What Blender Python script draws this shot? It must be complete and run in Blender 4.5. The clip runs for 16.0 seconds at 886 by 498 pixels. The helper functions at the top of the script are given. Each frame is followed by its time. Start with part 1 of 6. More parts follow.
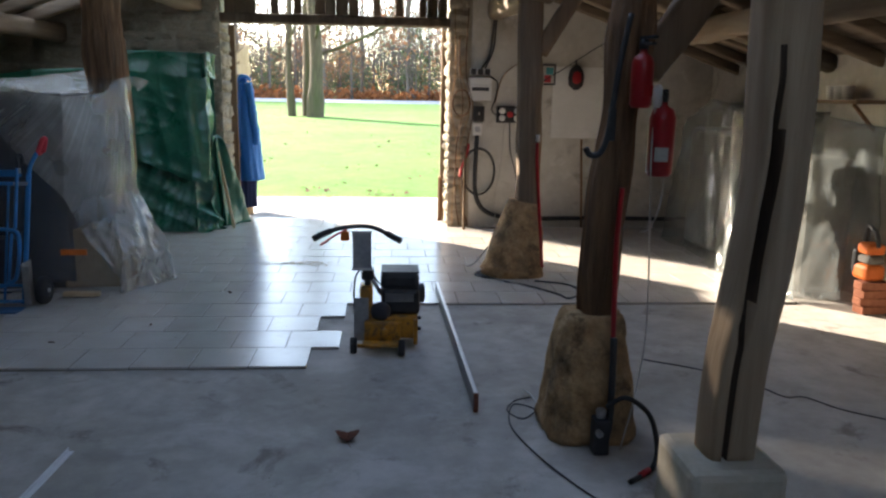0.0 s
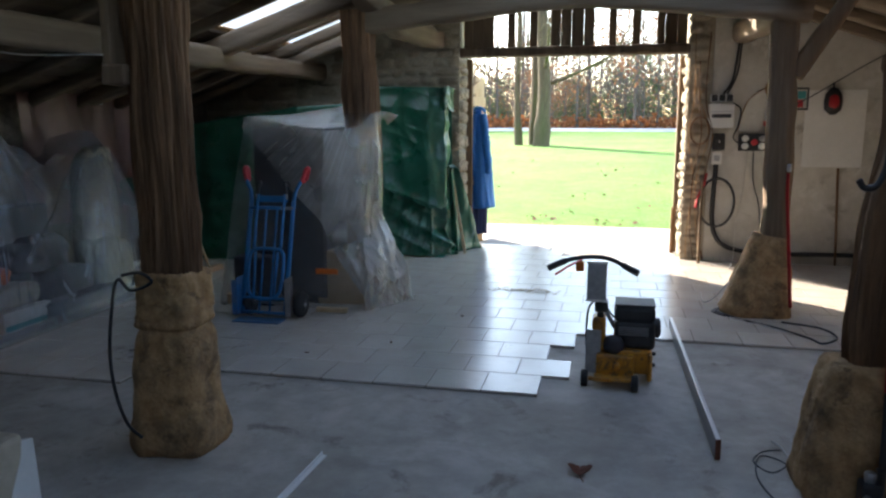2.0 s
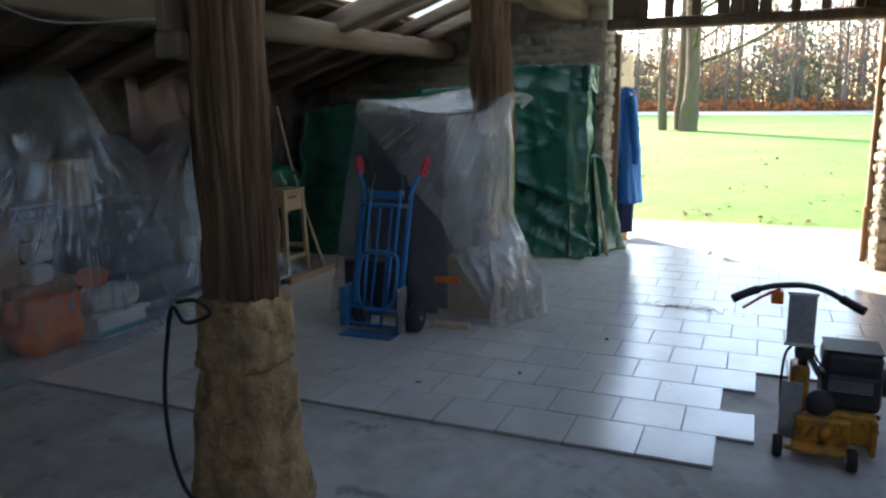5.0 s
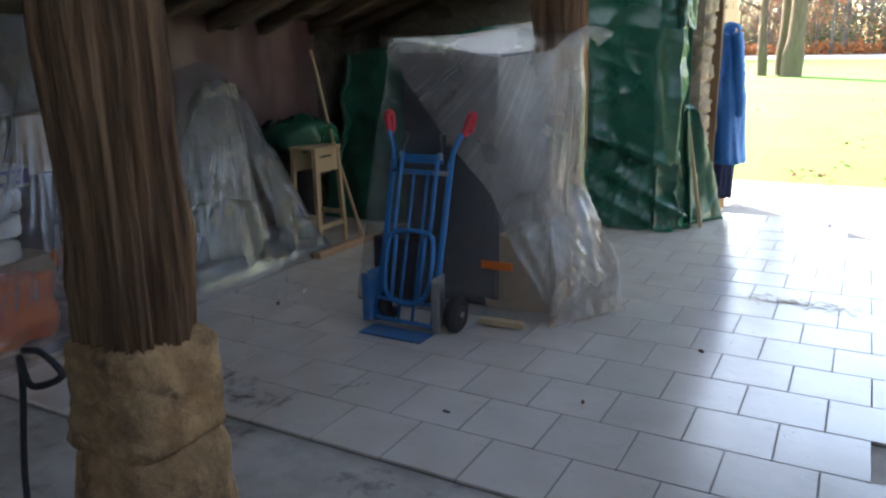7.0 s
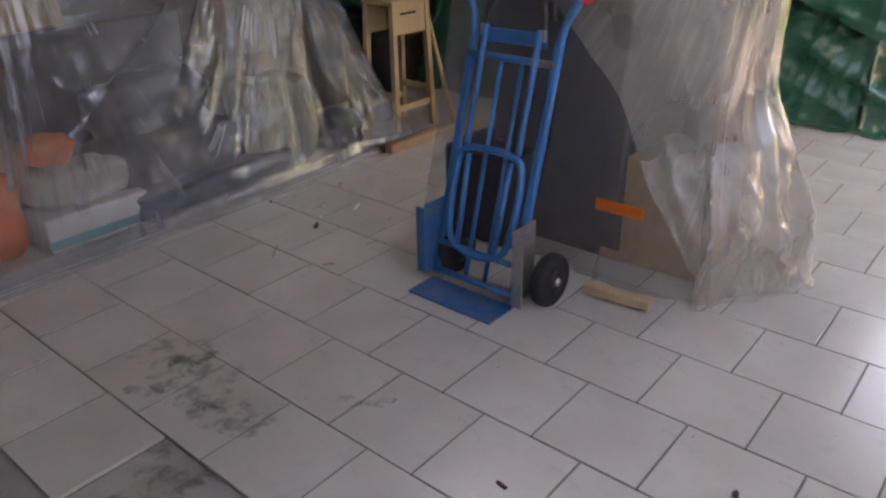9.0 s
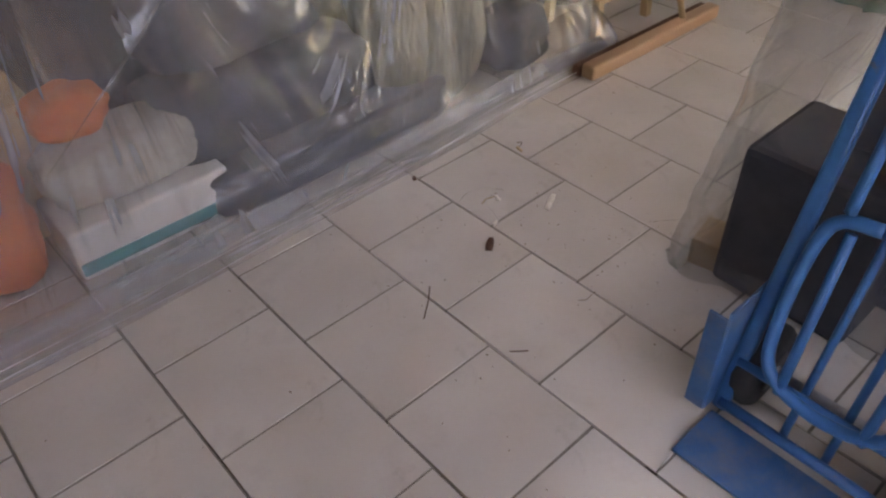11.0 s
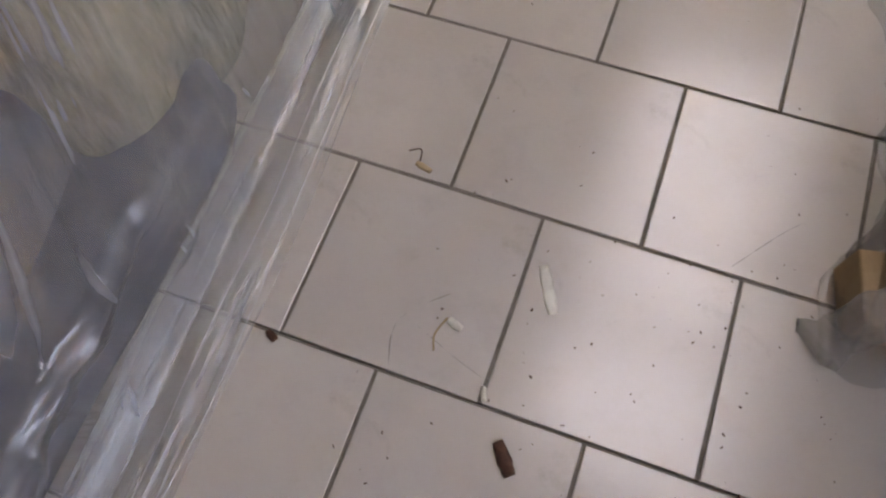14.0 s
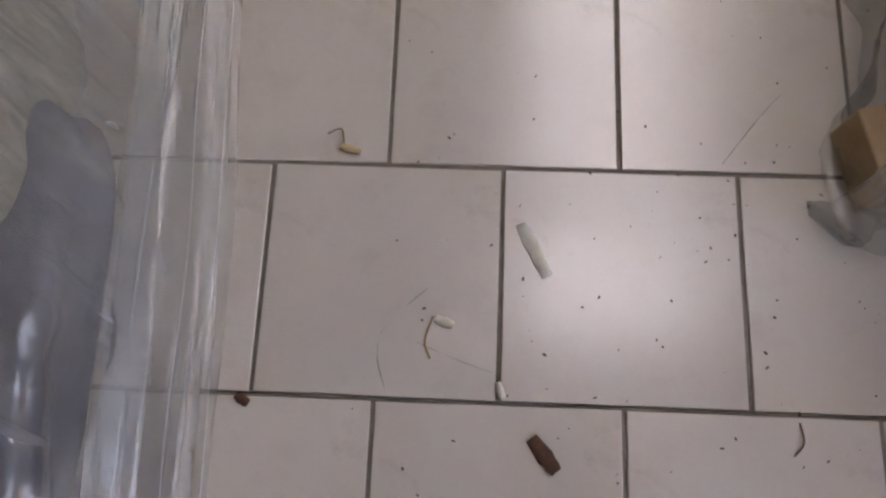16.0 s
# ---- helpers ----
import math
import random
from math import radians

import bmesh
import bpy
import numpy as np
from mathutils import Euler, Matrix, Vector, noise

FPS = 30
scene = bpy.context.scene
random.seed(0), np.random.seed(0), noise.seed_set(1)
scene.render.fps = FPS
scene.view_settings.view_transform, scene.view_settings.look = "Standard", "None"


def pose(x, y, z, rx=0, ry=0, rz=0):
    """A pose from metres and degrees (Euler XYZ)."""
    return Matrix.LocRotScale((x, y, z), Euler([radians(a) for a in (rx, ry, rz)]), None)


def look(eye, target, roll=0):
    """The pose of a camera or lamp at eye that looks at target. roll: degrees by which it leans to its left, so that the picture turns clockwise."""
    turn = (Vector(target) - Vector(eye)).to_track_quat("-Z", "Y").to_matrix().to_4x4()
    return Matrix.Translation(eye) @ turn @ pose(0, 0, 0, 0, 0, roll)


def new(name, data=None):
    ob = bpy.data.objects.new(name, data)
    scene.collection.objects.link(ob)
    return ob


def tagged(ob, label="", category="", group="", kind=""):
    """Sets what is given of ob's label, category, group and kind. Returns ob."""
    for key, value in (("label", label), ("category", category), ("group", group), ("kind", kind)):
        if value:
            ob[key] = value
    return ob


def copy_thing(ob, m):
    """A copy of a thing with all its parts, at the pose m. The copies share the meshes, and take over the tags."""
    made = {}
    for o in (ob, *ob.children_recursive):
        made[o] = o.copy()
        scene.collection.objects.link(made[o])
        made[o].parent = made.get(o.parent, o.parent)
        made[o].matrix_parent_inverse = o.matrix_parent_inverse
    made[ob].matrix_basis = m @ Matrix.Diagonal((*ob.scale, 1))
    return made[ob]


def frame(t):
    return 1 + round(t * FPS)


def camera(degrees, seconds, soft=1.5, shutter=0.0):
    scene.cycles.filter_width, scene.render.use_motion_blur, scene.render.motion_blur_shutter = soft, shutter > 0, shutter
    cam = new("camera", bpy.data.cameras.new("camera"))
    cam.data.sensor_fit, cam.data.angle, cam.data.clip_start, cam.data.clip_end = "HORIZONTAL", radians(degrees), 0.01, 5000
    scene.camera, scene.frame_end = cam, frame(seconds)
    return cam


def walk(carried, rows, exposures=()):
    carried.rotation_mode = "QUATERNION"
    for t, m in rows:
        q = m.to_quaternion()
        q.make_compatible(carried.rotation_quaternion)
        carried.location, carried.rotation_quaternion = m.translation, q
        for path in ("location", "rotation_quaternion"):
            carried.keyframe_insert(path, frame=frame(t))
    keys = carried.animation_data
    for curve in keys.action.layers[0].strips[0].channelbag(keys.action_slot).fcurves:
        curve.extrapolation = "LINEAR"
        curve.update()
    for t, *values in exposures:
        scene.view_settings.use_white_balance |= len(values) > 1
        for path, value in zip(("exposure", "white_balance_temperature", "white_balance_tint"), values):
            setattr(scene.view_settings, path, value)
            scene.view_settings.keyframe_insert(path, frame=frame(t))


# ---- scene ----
cam = camera(61.3, 16.0, soft=2.4)
PATH = [
    (0, (0.464, -4.094, 1.525), (0.61, -2.14, 1.124), 1.0),
    (0.5, (0.445, -4.107, 1.542), (0.458, -2.145, 1.155), 0.7),
    (1, (0.431, -4.112, 1.546), (0.254, -2.153, 1.183), 0.3),
    (1.5, (0.42, -4.11, 1.539), (0.097, -2.166, 1.198), 0.1),
    (2, (0.371, -4.107, 1.536), (-0.062, -2.183, 1.203), -0.0),
    (2.5, (0.311, -4.099, 1.529), (-0.156, -2.183, 1.196), -0.5),
    (3, (0.264, -4.029, 1.514), (-0.168, -2.105, 1.182), -0.8),
    (3.5, (0.275, -3.848, 1.525), (-0.22, -1.939, 1.19), -0.7),
    (4, (0.28, -3.666, 1.534), (-0.331, -1.793, 1.192), -0.7),
    (4.5, (0.202, -3.445, 1.52), (-0.503, -1.607, 1.169), -0.7),
    (4.7, (0.16, -3.346, 1.527), (-0.572, -1.519, 1.168), -0.6),
    (7, (-0.173, -2.121, 1.486), (-1.115, -0.43, 0.985), -0.9),
    (7.5, (-0.219, -1.784, 1.475), (-1.215, -0.143, 0.912), -1.2),
    (8, (-0.398, -1.516, 1.409), (-1.415, 0.092, 0.792), -0.4),
    (8.5, (-0.541, -1.153, 1.443), (-1.622, 0.35, 0.686), -0.5),
    (9, (-0.749, -0.783, 1.438), (-1.905, 0.586, 0.551), -0.9),
    (9.5, (-1.08, -0.558, 1.418), (-2.348, 0.542, 0.331), -1.1),
    (9.7, (-1.233, -0.464, 1.44), (-2.515, 0.582, 0.317), -1.4),
    (11.8, (-2.478, 0.419, 1.346), (-3.523, 1.375, -0.065), -2.0),
    (12.5, (-2.752, 0.665, 1.282), (-3.694, 1.616, -0.204), -3.5),
    (13, (-2.963, 0.8, 1.232), (-3.706, 1.776, -0.348), -5.3),
    (13.5, (-3.124, 0.935, 1.193), (-3.613, 1.846, -0.519), -1.3),
    (14, (-3.249, 1.103, 1.127), (-3.557, 1.818, -0.715), -3.6),
    (14.5, (-3.32, 1.198, 1.04), (-3.523, 1.704, -0.884), -9.6),
    (15, (-3.369, 1.233, 0.981), (-3.442, 1.59, -0.985), -2.7),
    (15.5, (-3.376, 1.24, 0.98), (-3.475, 1.654, -0.974), -8.0),
    (16, (-3.341, 1.266, 1.006), (-3.418, 1.769, -0.928), -6.6),
]
walk(cam, [(t, look(eye, target, roll)) for t, eye, target, roll in PATH],
     exposures=[(0.0, 2.84, 6950, 14), (4.7, 2.9, 6950, 13), (7.0, 3.4, 7450, 17), (8.0, 3.84, 8100, 25), (9.0, 4.14, 9400, 32), (9.7, 4.02, 10300, 35), (11.8, 5.04, 10400, 34), (14.0, 4.93, 10100, 32), (16.0, 4.86, 9800, 32)])

# ---- world and sun ----
SUN_AZ, SUN_EL = radians(-45), radians(19)
world = bpy.data.worlds.new("sky")
scene.world = world
world.use_nodes = True
wn = world.node_tree
sky = wn.nodes.new("ShaderNodeTexSky")
sky.sky_type, sky.sun_disc = "NISHITA", False
sky.sun_elevation, sky.sun_rotation = SUN_EL, SUN_AZ
sky.dust_density = 0.5
wn.links.new(sky.outputs[0], wn.nodes["Background"].inputs[0])
wn.nodes["Background"].inputs[1].default_value = 0.15
sun = new("sun", bpy.data.lights.new("sun", "SUN"))
sun.data.energy, sun.data.angle, sun.data.color = 4.0, radians(0.6), (1.0, 0.93, 0.82)
sun.matrix_world = look((-7.07, 7.07, 3.44), (0, 0, 0))

T = 0.33          # tile pitch
FLOOR = -0.018    # bare concrete, below the tile tops at 0


# ---- materials ----
def mat(name, c1, c2, scale=4.0, rough=0.7, rough2=None, metal=0.0, bump=0.3, bump_scale=None, stretch=(1, 1, 1),
        c3=None, spot=0.0, spot_scale=1.2, vary=0.0, island=False, detail=6.0, bump_dist=0.01, spec=0.5):
    """Two-scale noise material: fine grain between c1 and c2, large stains towards c3, bump from the grain."""
    m = bpy.data.materials.new(name)
    m.use_nodes = True
    nt = m.node_tree
    n, l = nt.nodes, nt.links
    b = n["Principled BSDF"]
    b.inputs["Metallic"].default_value = metal
    b.inputs["Specular IOR Level"].default_value = spec
    co = n.new("ShaderNodeTexCoord")
    mp = n.new("ShaderNodeMapping")
    mp.inputs["Scale"].default_value = stretch
    l.new(co.outputs["Object"], mp.inputs[0])
    src = mp.outputs[0]
    info = n.new("ShaderNodeObjectInfo")
    if vary:
        add = n.new("ShaderNodeVectorMath")
        add.operation = "MULTIPLY_ADD"
        l.new(info.outputs["Random"], add.inputs[0])
        add.inputs[1].default_value = (37, 19, 11)
        l.new(src, add.inputs[2])
        src = add.outputs[0]
    fine = n.new("ShaderNodeTexNoise")
    fine.inputs["Scale"].default_value = scale
    fine.inputs["Detail"].default_value = detail
    fine.inputs["Roughness"].default_value = 0.65
    l.new(src, fine.inputs["Vector"])
    ramp = n.new("ShaderNodeValToRGB")
    ramp.color_ramp.elements[0].position, ramp.color_ramp.elements[1].position = 0.3, 0.72
    ramp.color_ramp.elements[0].color, ramp.color_ramp.elements[1].color = (*c1, 1), (*c2, 1)
    l.new(fine.outputs["Fac"], ramp.inputs[0])
    col = ramp.outputs[0]
    big = n.new("ShaderNodeTexNoise")
    big.inputs["Scale"].default_value = spot_scale
    big.inputs["Detail"].default_value = 8
    big.inputs["Roughness"].default_value = 0.7
    l.new(src, big.inputs["Vector"])
    if c3 and spot:
        r2 = n.new("ShaderNodeValToRGB")
        r2.color_ramp.elements[0].position, r2.color_ramp.elements[1].position = 0.45, 0.68
        r2.color_ramp.elements[0].color, r2.color_ramp.elements[1].color = (0, 0, 0, 1), (spot, spot, spot, 1)
        l.new(big.outputs["Fac"], r2.inputs[0])
        mx = n.new("ShaderNodeMix")
        mx.data_type = "RGBA"
        l.new(r2.outputs[0], mx.inputs["Factor"])
        l.new(col, mx.inputs["A"])
        mx.inputs["B"].default_value = (*c3, 1)
        col = mx.outputs["Result"]
    if vary:
        hsv = n.new("ShaderNodeHueSaturation")
        mr = n.new("ShaderNodeMapRange")
        mr.inputs["To Min"].default_value, mr.inputs["To Max"].default_value = 1 - vary, 1 + vary
        if island:
            geo = n.new("ShaderNodeNewGeometry")
            l.new(geo.outputs["Random Per Island"], mr.inputs["Value"])
        else:
            l.new(info.outputs["Random"], mr.inputs["Value"])
        l.new(mr.outputs[0], hsv.inputs["Value"])
        l.new(col, hsv.inputs["Color"])
        col = hsv.outputs[0]
    l.new(col, b.inputs["Base Color"])
    rr = n.new("ShaderNodeMapRange")
    rr.inputs["To Min"].default_value = rough
    rr.inputs["To Max"].default_value = rough2 if rough2 is not None else min(1, rough + 0.15)
    l.new(big.outputs["Fac"], rr.inputs["Value"])
    l.new(rr.outputs[0], b.inputs["Roughness"])
    if bump:
        bp = n.new("ShaderNodeBump")
        bp.inputs["Strength"].default_value = bump
        bp.inputs["Distance"].default_value = bump_dist
        if bump_scale:
            bn = n.new("ShaderNodeTexNoise")
            bn.inputs["Scale"].default_value = bump_scale
            bn.inputs["Detail"].default_value = 5
            l.new(src, bn.inputs["Vector"])
            l.new(bn.outputs["Fac"], bp.inputs["Height"])
        else:
            l.new(fine.outputs["Fac"], bp.inputs["Height"])
        l.new(bp.outputs[0], b.inputs["Normal"])
    return m


def plastic_film(name, clear, tint, rough=0.1, bump=0.4, glint=0.3, along=(16.0, 0.7), sheen=0.05, haze=0.08):
    """Clear builder's sheeting: see-through, glossy, with pale lines painted for the glints along its creases. The
    creases follow the sheet's own uv.
    """
    m = bpy.data.materials.new(name)
    m.use_nodes = True
    nt = m.node_tree
    n, l = nt.nodes, nt.links
    n.remove(n["Principled BSDF"])

    def math_node(op, a, b):
        k = n.new("ShaderNodeMath")
        k.operation = op
        for i, q in enumerate((a, b)):
            if isinstance(q, (int, float)):
                k.inputs[i].default_value = q
            else:
                l.new(q, k.inputs[i])
        return k.outputs[0]

    def ranged(q, lo, hi, to_lo, to_hi):
        k = n.new("ShaderNodeMapRange")
        for key, val in (("From Min", lo), ("From Max", hi), ("To Min", to_lo), ("To Max", to_hi)):
            k.inputs[key].default_value = val
        l.new(q, k.inputs["Value"])
        return k.outputs[0]

    def noise_of(q, scale, detail, distortion=0.0):
        k = n.new("ShaderNodeTexNoise")
        k.inputs["Scale"].default_value, k.inputs["Detail"].default_value = scale, detail
        k.inputs["Distortion"].default_value = distortion
        l.new(q, k.inputs["Vector"])
        return k.outputs["Fac"]

    co = n.new("ShaderNodeTexCoord")

    def lines(factor, width, seed):
        mp = n.new("ShaderNodeMapping")
        mp.inputs["Scale"].default_value = (along[0] * factor, along[1] * factor ** 0.7, 1)
        mp.inputs["Location"].default_value = (seed, seed * 0.7, 0)
        l.new(co.outputs["UV"], mp.inputs[0])
        thin = ranged(math_node("ABSOLUTE", math_node("SUBTRACT", noise_of(mp.outputs[0], 1.0, 2, 0.3), 0.5), 0.0), 0.0, width, 1.0, 0.0)
        mask = ranged(noise_of(co.outputs["Object"], 3.1 + seed, 2), 0.45, 0.66, 0.0, 1.0)
        return math_node("MULTIPLY", thin, mask)

    crinkle = noise_of(co.outputs["Object"], 34.0, 3, 0.8)
    ridge = math_node("ABSOLUTE", math_node("SUBTRACT", crinkle, 0.5), 0.0)
    cloud = noise_of(co.outputs["Object"], 2.2, 5)
    seen = ranged(cloud, 0.3, 0.7, min(0.97, clear + haze), clear - haze)
    height = math_node("MULTIPLY", ridge, 0.35)
    # Less clear along crease lines: highlights put into the film as pale streaks.
    if glint:
        crease = math_node("ADD", lines(1.0, 0.05, 1.3), math_node("MULTIPLY", lines(2.9, 0.04, 4.1), 0.6))
        seen = math_node("SUBTRACT", seen, math_node("MULTIPLY", crease, glint))
        height = math_node("ADD", height, math_node("MULTIPLY", crease, 0.5))
    bp = n.new("ShaderNodeBump")
    bp.inputs["Strength"].default_value, bp.inputs["Distance"].default_value = bump, 0.012
    l.new(height, bp.inputs["Height"])
    dif, tra, milk = n.new("ShaderNodeBsdfDiffuse"), n.new("ShaderNodeBsdfTranslucent"), n.new("ShaderNodeMixShader")
    dif.inputs["Color"].default_value = (*tint, 1)
    tra.inputs["Color"].default_value = (*tint, 1)
    milk.inputs[0].default_value = 0.45
    l.new(dif.outputs[0], milk.inputs[1])
    l.new(tra.outputs[0], milk.inputs[2])
    clr = n.new("ShaderNodeBsdfTransparent")
    clr.inputs["Color"].default_value = (0.95, 0.96, 0.96, 1)
    mix = n.new("ShaderNodeMixShader")
    l.new(seen, mix.inputs[0])
    l.new(milk.outputs[0], mix.inputs[1])
    l.new(clr.outputs[0], mix.inputs[2])
    glo = n.new("ShaderNodeBsdfGlossy")
    glo.inputs["Roughness"].default_value = rough
    l.new(bp.outputs[0], glo.inputs["Normal"])
    lw = n.new("ShaderNodeLayerWeight")
    lw.inputs["Blend"].default_value = 0.5
    l.new(bp.outputs[0], lw.inputs["Normal"])
    fin = n.new("ShaderNodeMixShader")
    l.new(ranged(math_node("POWER", lw.outputs["Facing"], 3.5), 0.0, 1.0, sheen, 0.7), fin.inputs[0])
    l.new(mix.outputs[0], fin.inputs[1])
    l.new(glo.outputs[0], fin.inputs[2])
    l.new(fin.outputs[0], n["Material Output"].inputs["Surface"])
    return m


M = {}
M["concrete"] = mat("concrete", (0.345, 0.312, 0.272), (0.475, 0.438, 0.39), 7, 0.55, 0.88, bump=0.25, c3=(0.20, 0.175, 0.145), spot=0.7, spot_scale=0.8, detail=9)
M["tile"] = mat("tile", (0.52, 0.475, 0.42), (0.625, 0.582, 0.525), 9, 0.15, 0.30, bump=0.06, bump_scale=30, c3=(0.42, 0.365, 0.30), spot=0.58, spot_scale=4.5, vary=0.05, spec=1.0)
M["tile_far"] = mat("tile_far", (0.52, 0.475, 0.42), (0.625, 0.582, 0.525), 9, 0.15, 0.30, bump=0.06, bump_scale=30, c3=(0.42, 0.365, 0.30), spot=0.58, spot_scale=4.5, vary=0.05, island=True, spec=1.0)
M["grout"] = mat("grout", (0.145, 0.127, 0.107), (0.235, 0.21, 0.182), 30, 0.95, bump=0.3, spec=0.2)
M["stone"] = mat("stone", (0.27, 0.22, 0.16), (0.46, 0.40, 0.31), 14, 0.9, bump=0.8, c3=(0.20, 0.17, 0.13), spot=0.6, spot_scale=5, vary=0.18, bump_dist=0.02)
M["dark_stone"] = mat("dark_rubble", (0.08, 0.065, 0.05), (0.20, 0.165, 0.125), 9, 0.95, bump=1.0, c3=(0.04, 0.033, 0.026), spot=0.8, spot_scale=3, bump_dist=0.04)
M["split_shade"] = mat("shaded_split_wood", (0.035, 0.02, 0.012), (0.09, 0.055, 0.033), 30, 0.95, bump=0.8, stretch=(1, 1, 0.1))
M["dark_pack"] = mat("dull_pack", (0.10, 0.095, 0.085), (0.20, 0.19, 0.17), 6, 0.8, bump=0.6, bump_scale=8, bump_dist=0.03, c3=(0.30, 0.22, 0.15), spot=0.5)
M["mortar"] = mat("mortar", (0.30, 0.26, 0.20), (0.42, 0.37, 0.29), 25, 0.95, bump=0.8, bump_dist=0.02)
M["render"] = mat("lime_render", (0.50, 0.47, 0.41), (0.62, 0.59, 0.53), 5, 0.9, bump=0.35, c3=(0.36, 0.33, 0.28), spot=0.7, spot_scale=1.6)
M["pier"] = mat("pier_stone", (0.29, 0.155, 0.065), (0.57, 0.365, 0.185), 13, 0.9, bump=1.0, c3=(0.11, 0.08, 0.05), spot=0.85, spot_scale=5, bump_dist=0.035, detail=9)
M["cast"] = mat("cast_concrete", (0.42, 0.365, 0.275), (0.54, 0.48, 0.375), 12, 0.9, bump=0.3, c3=(0.30, 0.25, 0.18), spot=0.5, spot_scale=4)
M["oak"] = mat("old_oak", (0.075, 0.033, 0.013), (0.37, 0.205, 0.105), 15, 0.85, bump=1.0, stretch=(1.3, 1.3, 0.09), c3=(0.05, 0.03, 0.017), spot=0.75, spot_scale=3, bump_dist=0.05)
M["oak_grey"] = mat("grey_oak", (0.11, 0.07, 0.042), (0.26, 0.18, 0.115), 9, 0.85, bump=0.7, stretch=(1, 1, 0.07), c3=(0.12, 0.085, 0.055), spot=0.55, spot_scale=3, bump_dist=0.015)
M["oak_pale"] = mat("pale_split_oak", (0.26, 0.175, 0.105), (0.46, 0.34, 0.225), 9, 0.85, bump=0.8, stretch=(1, 1, 0.07), c3=(0.17, 0.11, 0.065), spot=0.6, spot_scale=3, bump_dist=0.012)
M["beech"] = mat("oiled_beech", (0.34, 0.20, 0.12), (0.47, 0.30, 0.19), 10, 0.6, bump=0.25, stretch=(1, 0.1, 1), c3=(0.28, 0.16, 0.09), spot=0.4)
M["bristle"] = mat("brown_bristle", (0.06, 0.025, 0.012), (0.14, 0.065, 0.035), 40, 0.9, bump=1.0, stretch=(1, 4, 0.2), bump_dist=0.01)
M["woven"] = mat("woven_sack", (0.13, 0.135, 0.11), (0.34, 0.335, 0.27), 22, 0.6, bump=1.0, bump_scale=38, stretch=(1, 1, 0.35), bump_dist=0.02, c3=(0.42, 0.36, 0.22), spot=0.5, spot_scale=5)
M["violet"] = mat("violet_print", (0.10, 0.06, 0.22), (0.15, 0.09, 0.30), 14, 0.6, bump=0.05)
M["oak_x"] = mat("grey_oak_lying", (0.12, 0.086, 0.058), (0.26, 0.196, 0.138), 9, 0.85, bump=0.7, stretch=(0.07, 1, 1), c3=(0.10, 0.07, 0.045), spot=0.6, spot_scale=3, bump_dist=0.015)
M["oak_y"] = mat("grey_oak_long", (0.12, 0.086, 0.058), (0.25, 0.19, 0.135), 9, 0.85, bump=0.7, stretch=(1, 0.07, 1), c3=(0.10, 0.07, 0.045), spot=0.6, spot_scale=3, bump_dist=0.015)
M["board"] = mat("weathered_board", (0.09, 0.06, 0.04), (0.20, 0.15, 0.105), 10, 0.9, bump=0.7, stretch=(1, 1, 0.08), vary=0.25, bump_dist=0.01)
M["roof_board"] = mat("roof_board", (0.09, 0.065, 0.045), (0.22, 0.17, 0.125), 8, 0.9, bump=0.5, stretch=(1, 0.08, 1), c3=(0.10, 0.075, 0.05), spot=0.6, spot_scale=1.5, vary=0.2, island=True)
M["rooflight"] = plastic_film("glass_fibre_sheet", 0.28, (0.68, 0.78, 0.90), rough=0.3, bump=0.1, glint=0)
M["pine"] = mat("pale_pine", (0.42, 0.29, 0.16), (0.55, 0.41, 0.25), 9, 0.6, bump=0.25, stretch=(1, 1, 0.1))
M["film"] = plastic_film("clear_film", 0.84, (0.54, 0.53, 0.53), rough=0.08, glint=0.08, along=(22.0, 0.7), sheen=0.06)
M["film_fold"] = plastic_film("clear_film_doubled", 0.70, (0.86, 0.82, 0.77), rough=0.12, glint=0.10, along=(22.0, 0.7), sheen=0.07)
M["film_side"] = plastic_film("clear_film_long", 0.74, (0.39, 0.41, 0.46), rough=0.16, bump=0.3, glint=0.28, sheen=0.065, haze=0.17)
M["film_right"] = plastic_film("milky_film", 0.62, (0.33, 0.36, 0.35), rough=0.16, glint=0.15)
M["film_hem"] = plastic_film("rolled_film_hem", 0.74, (0.74, 0.73, 0.73), rough=0.18, bump=0.3, glint=0.13, along=(34.0, 0.5), sheen=0.08)
M["film_roll"] = plastic_film("tight_film_roll", 0.45, (0.85, 0.83, 0.80), rough=0.12, glint=0, sheen=0.12)
M["film_brown"] = plastic_film("dusty_film", 0.32, (0.33, 0.195, 0.19), rough=0.4, glint=0, sheen=0.03)
M["tarp"] = mat("green_tarp", (0.004, 0.085, 0.05), (0.008, 0.125, 0.075), 30, 0.20, 0.36, bump=0.15, bump_scale=60, bump_dist=0.004, c3=(0.02, 0.10, 0.07), spot=0.3, spec=0.6)
M["blue"] = mat("blue_paint", (0.004, 0.135, 0.34), (0.010, 0.185, 0.44), 20, 0.34, 0.5, bump=0.1, c3=(0.03, 0.075, 0.15), spot=0.4, spot_scale=6)
M["blue_worn"] = mat("worn_blue_paint", (0.008, 0.10, 0.24), (0.016, 0.14, 0.32), 16, 0.4, 0.6, bump=0.15, c3=(0.15, 0.16, 0.17), spot=0.7, spot_scale=9)
M["red_grip"] = mat("red_rubber", (0.42, 0.02, 0.03), (0.52, 0.035, 0.045), 40, 0.6, bump=0.15)
M["rubber"] = mat("black_rubber", (0.012, 0.012, 0.013), (0.025, 0.025, 0.026), 40, 0.7, bump=0.2)
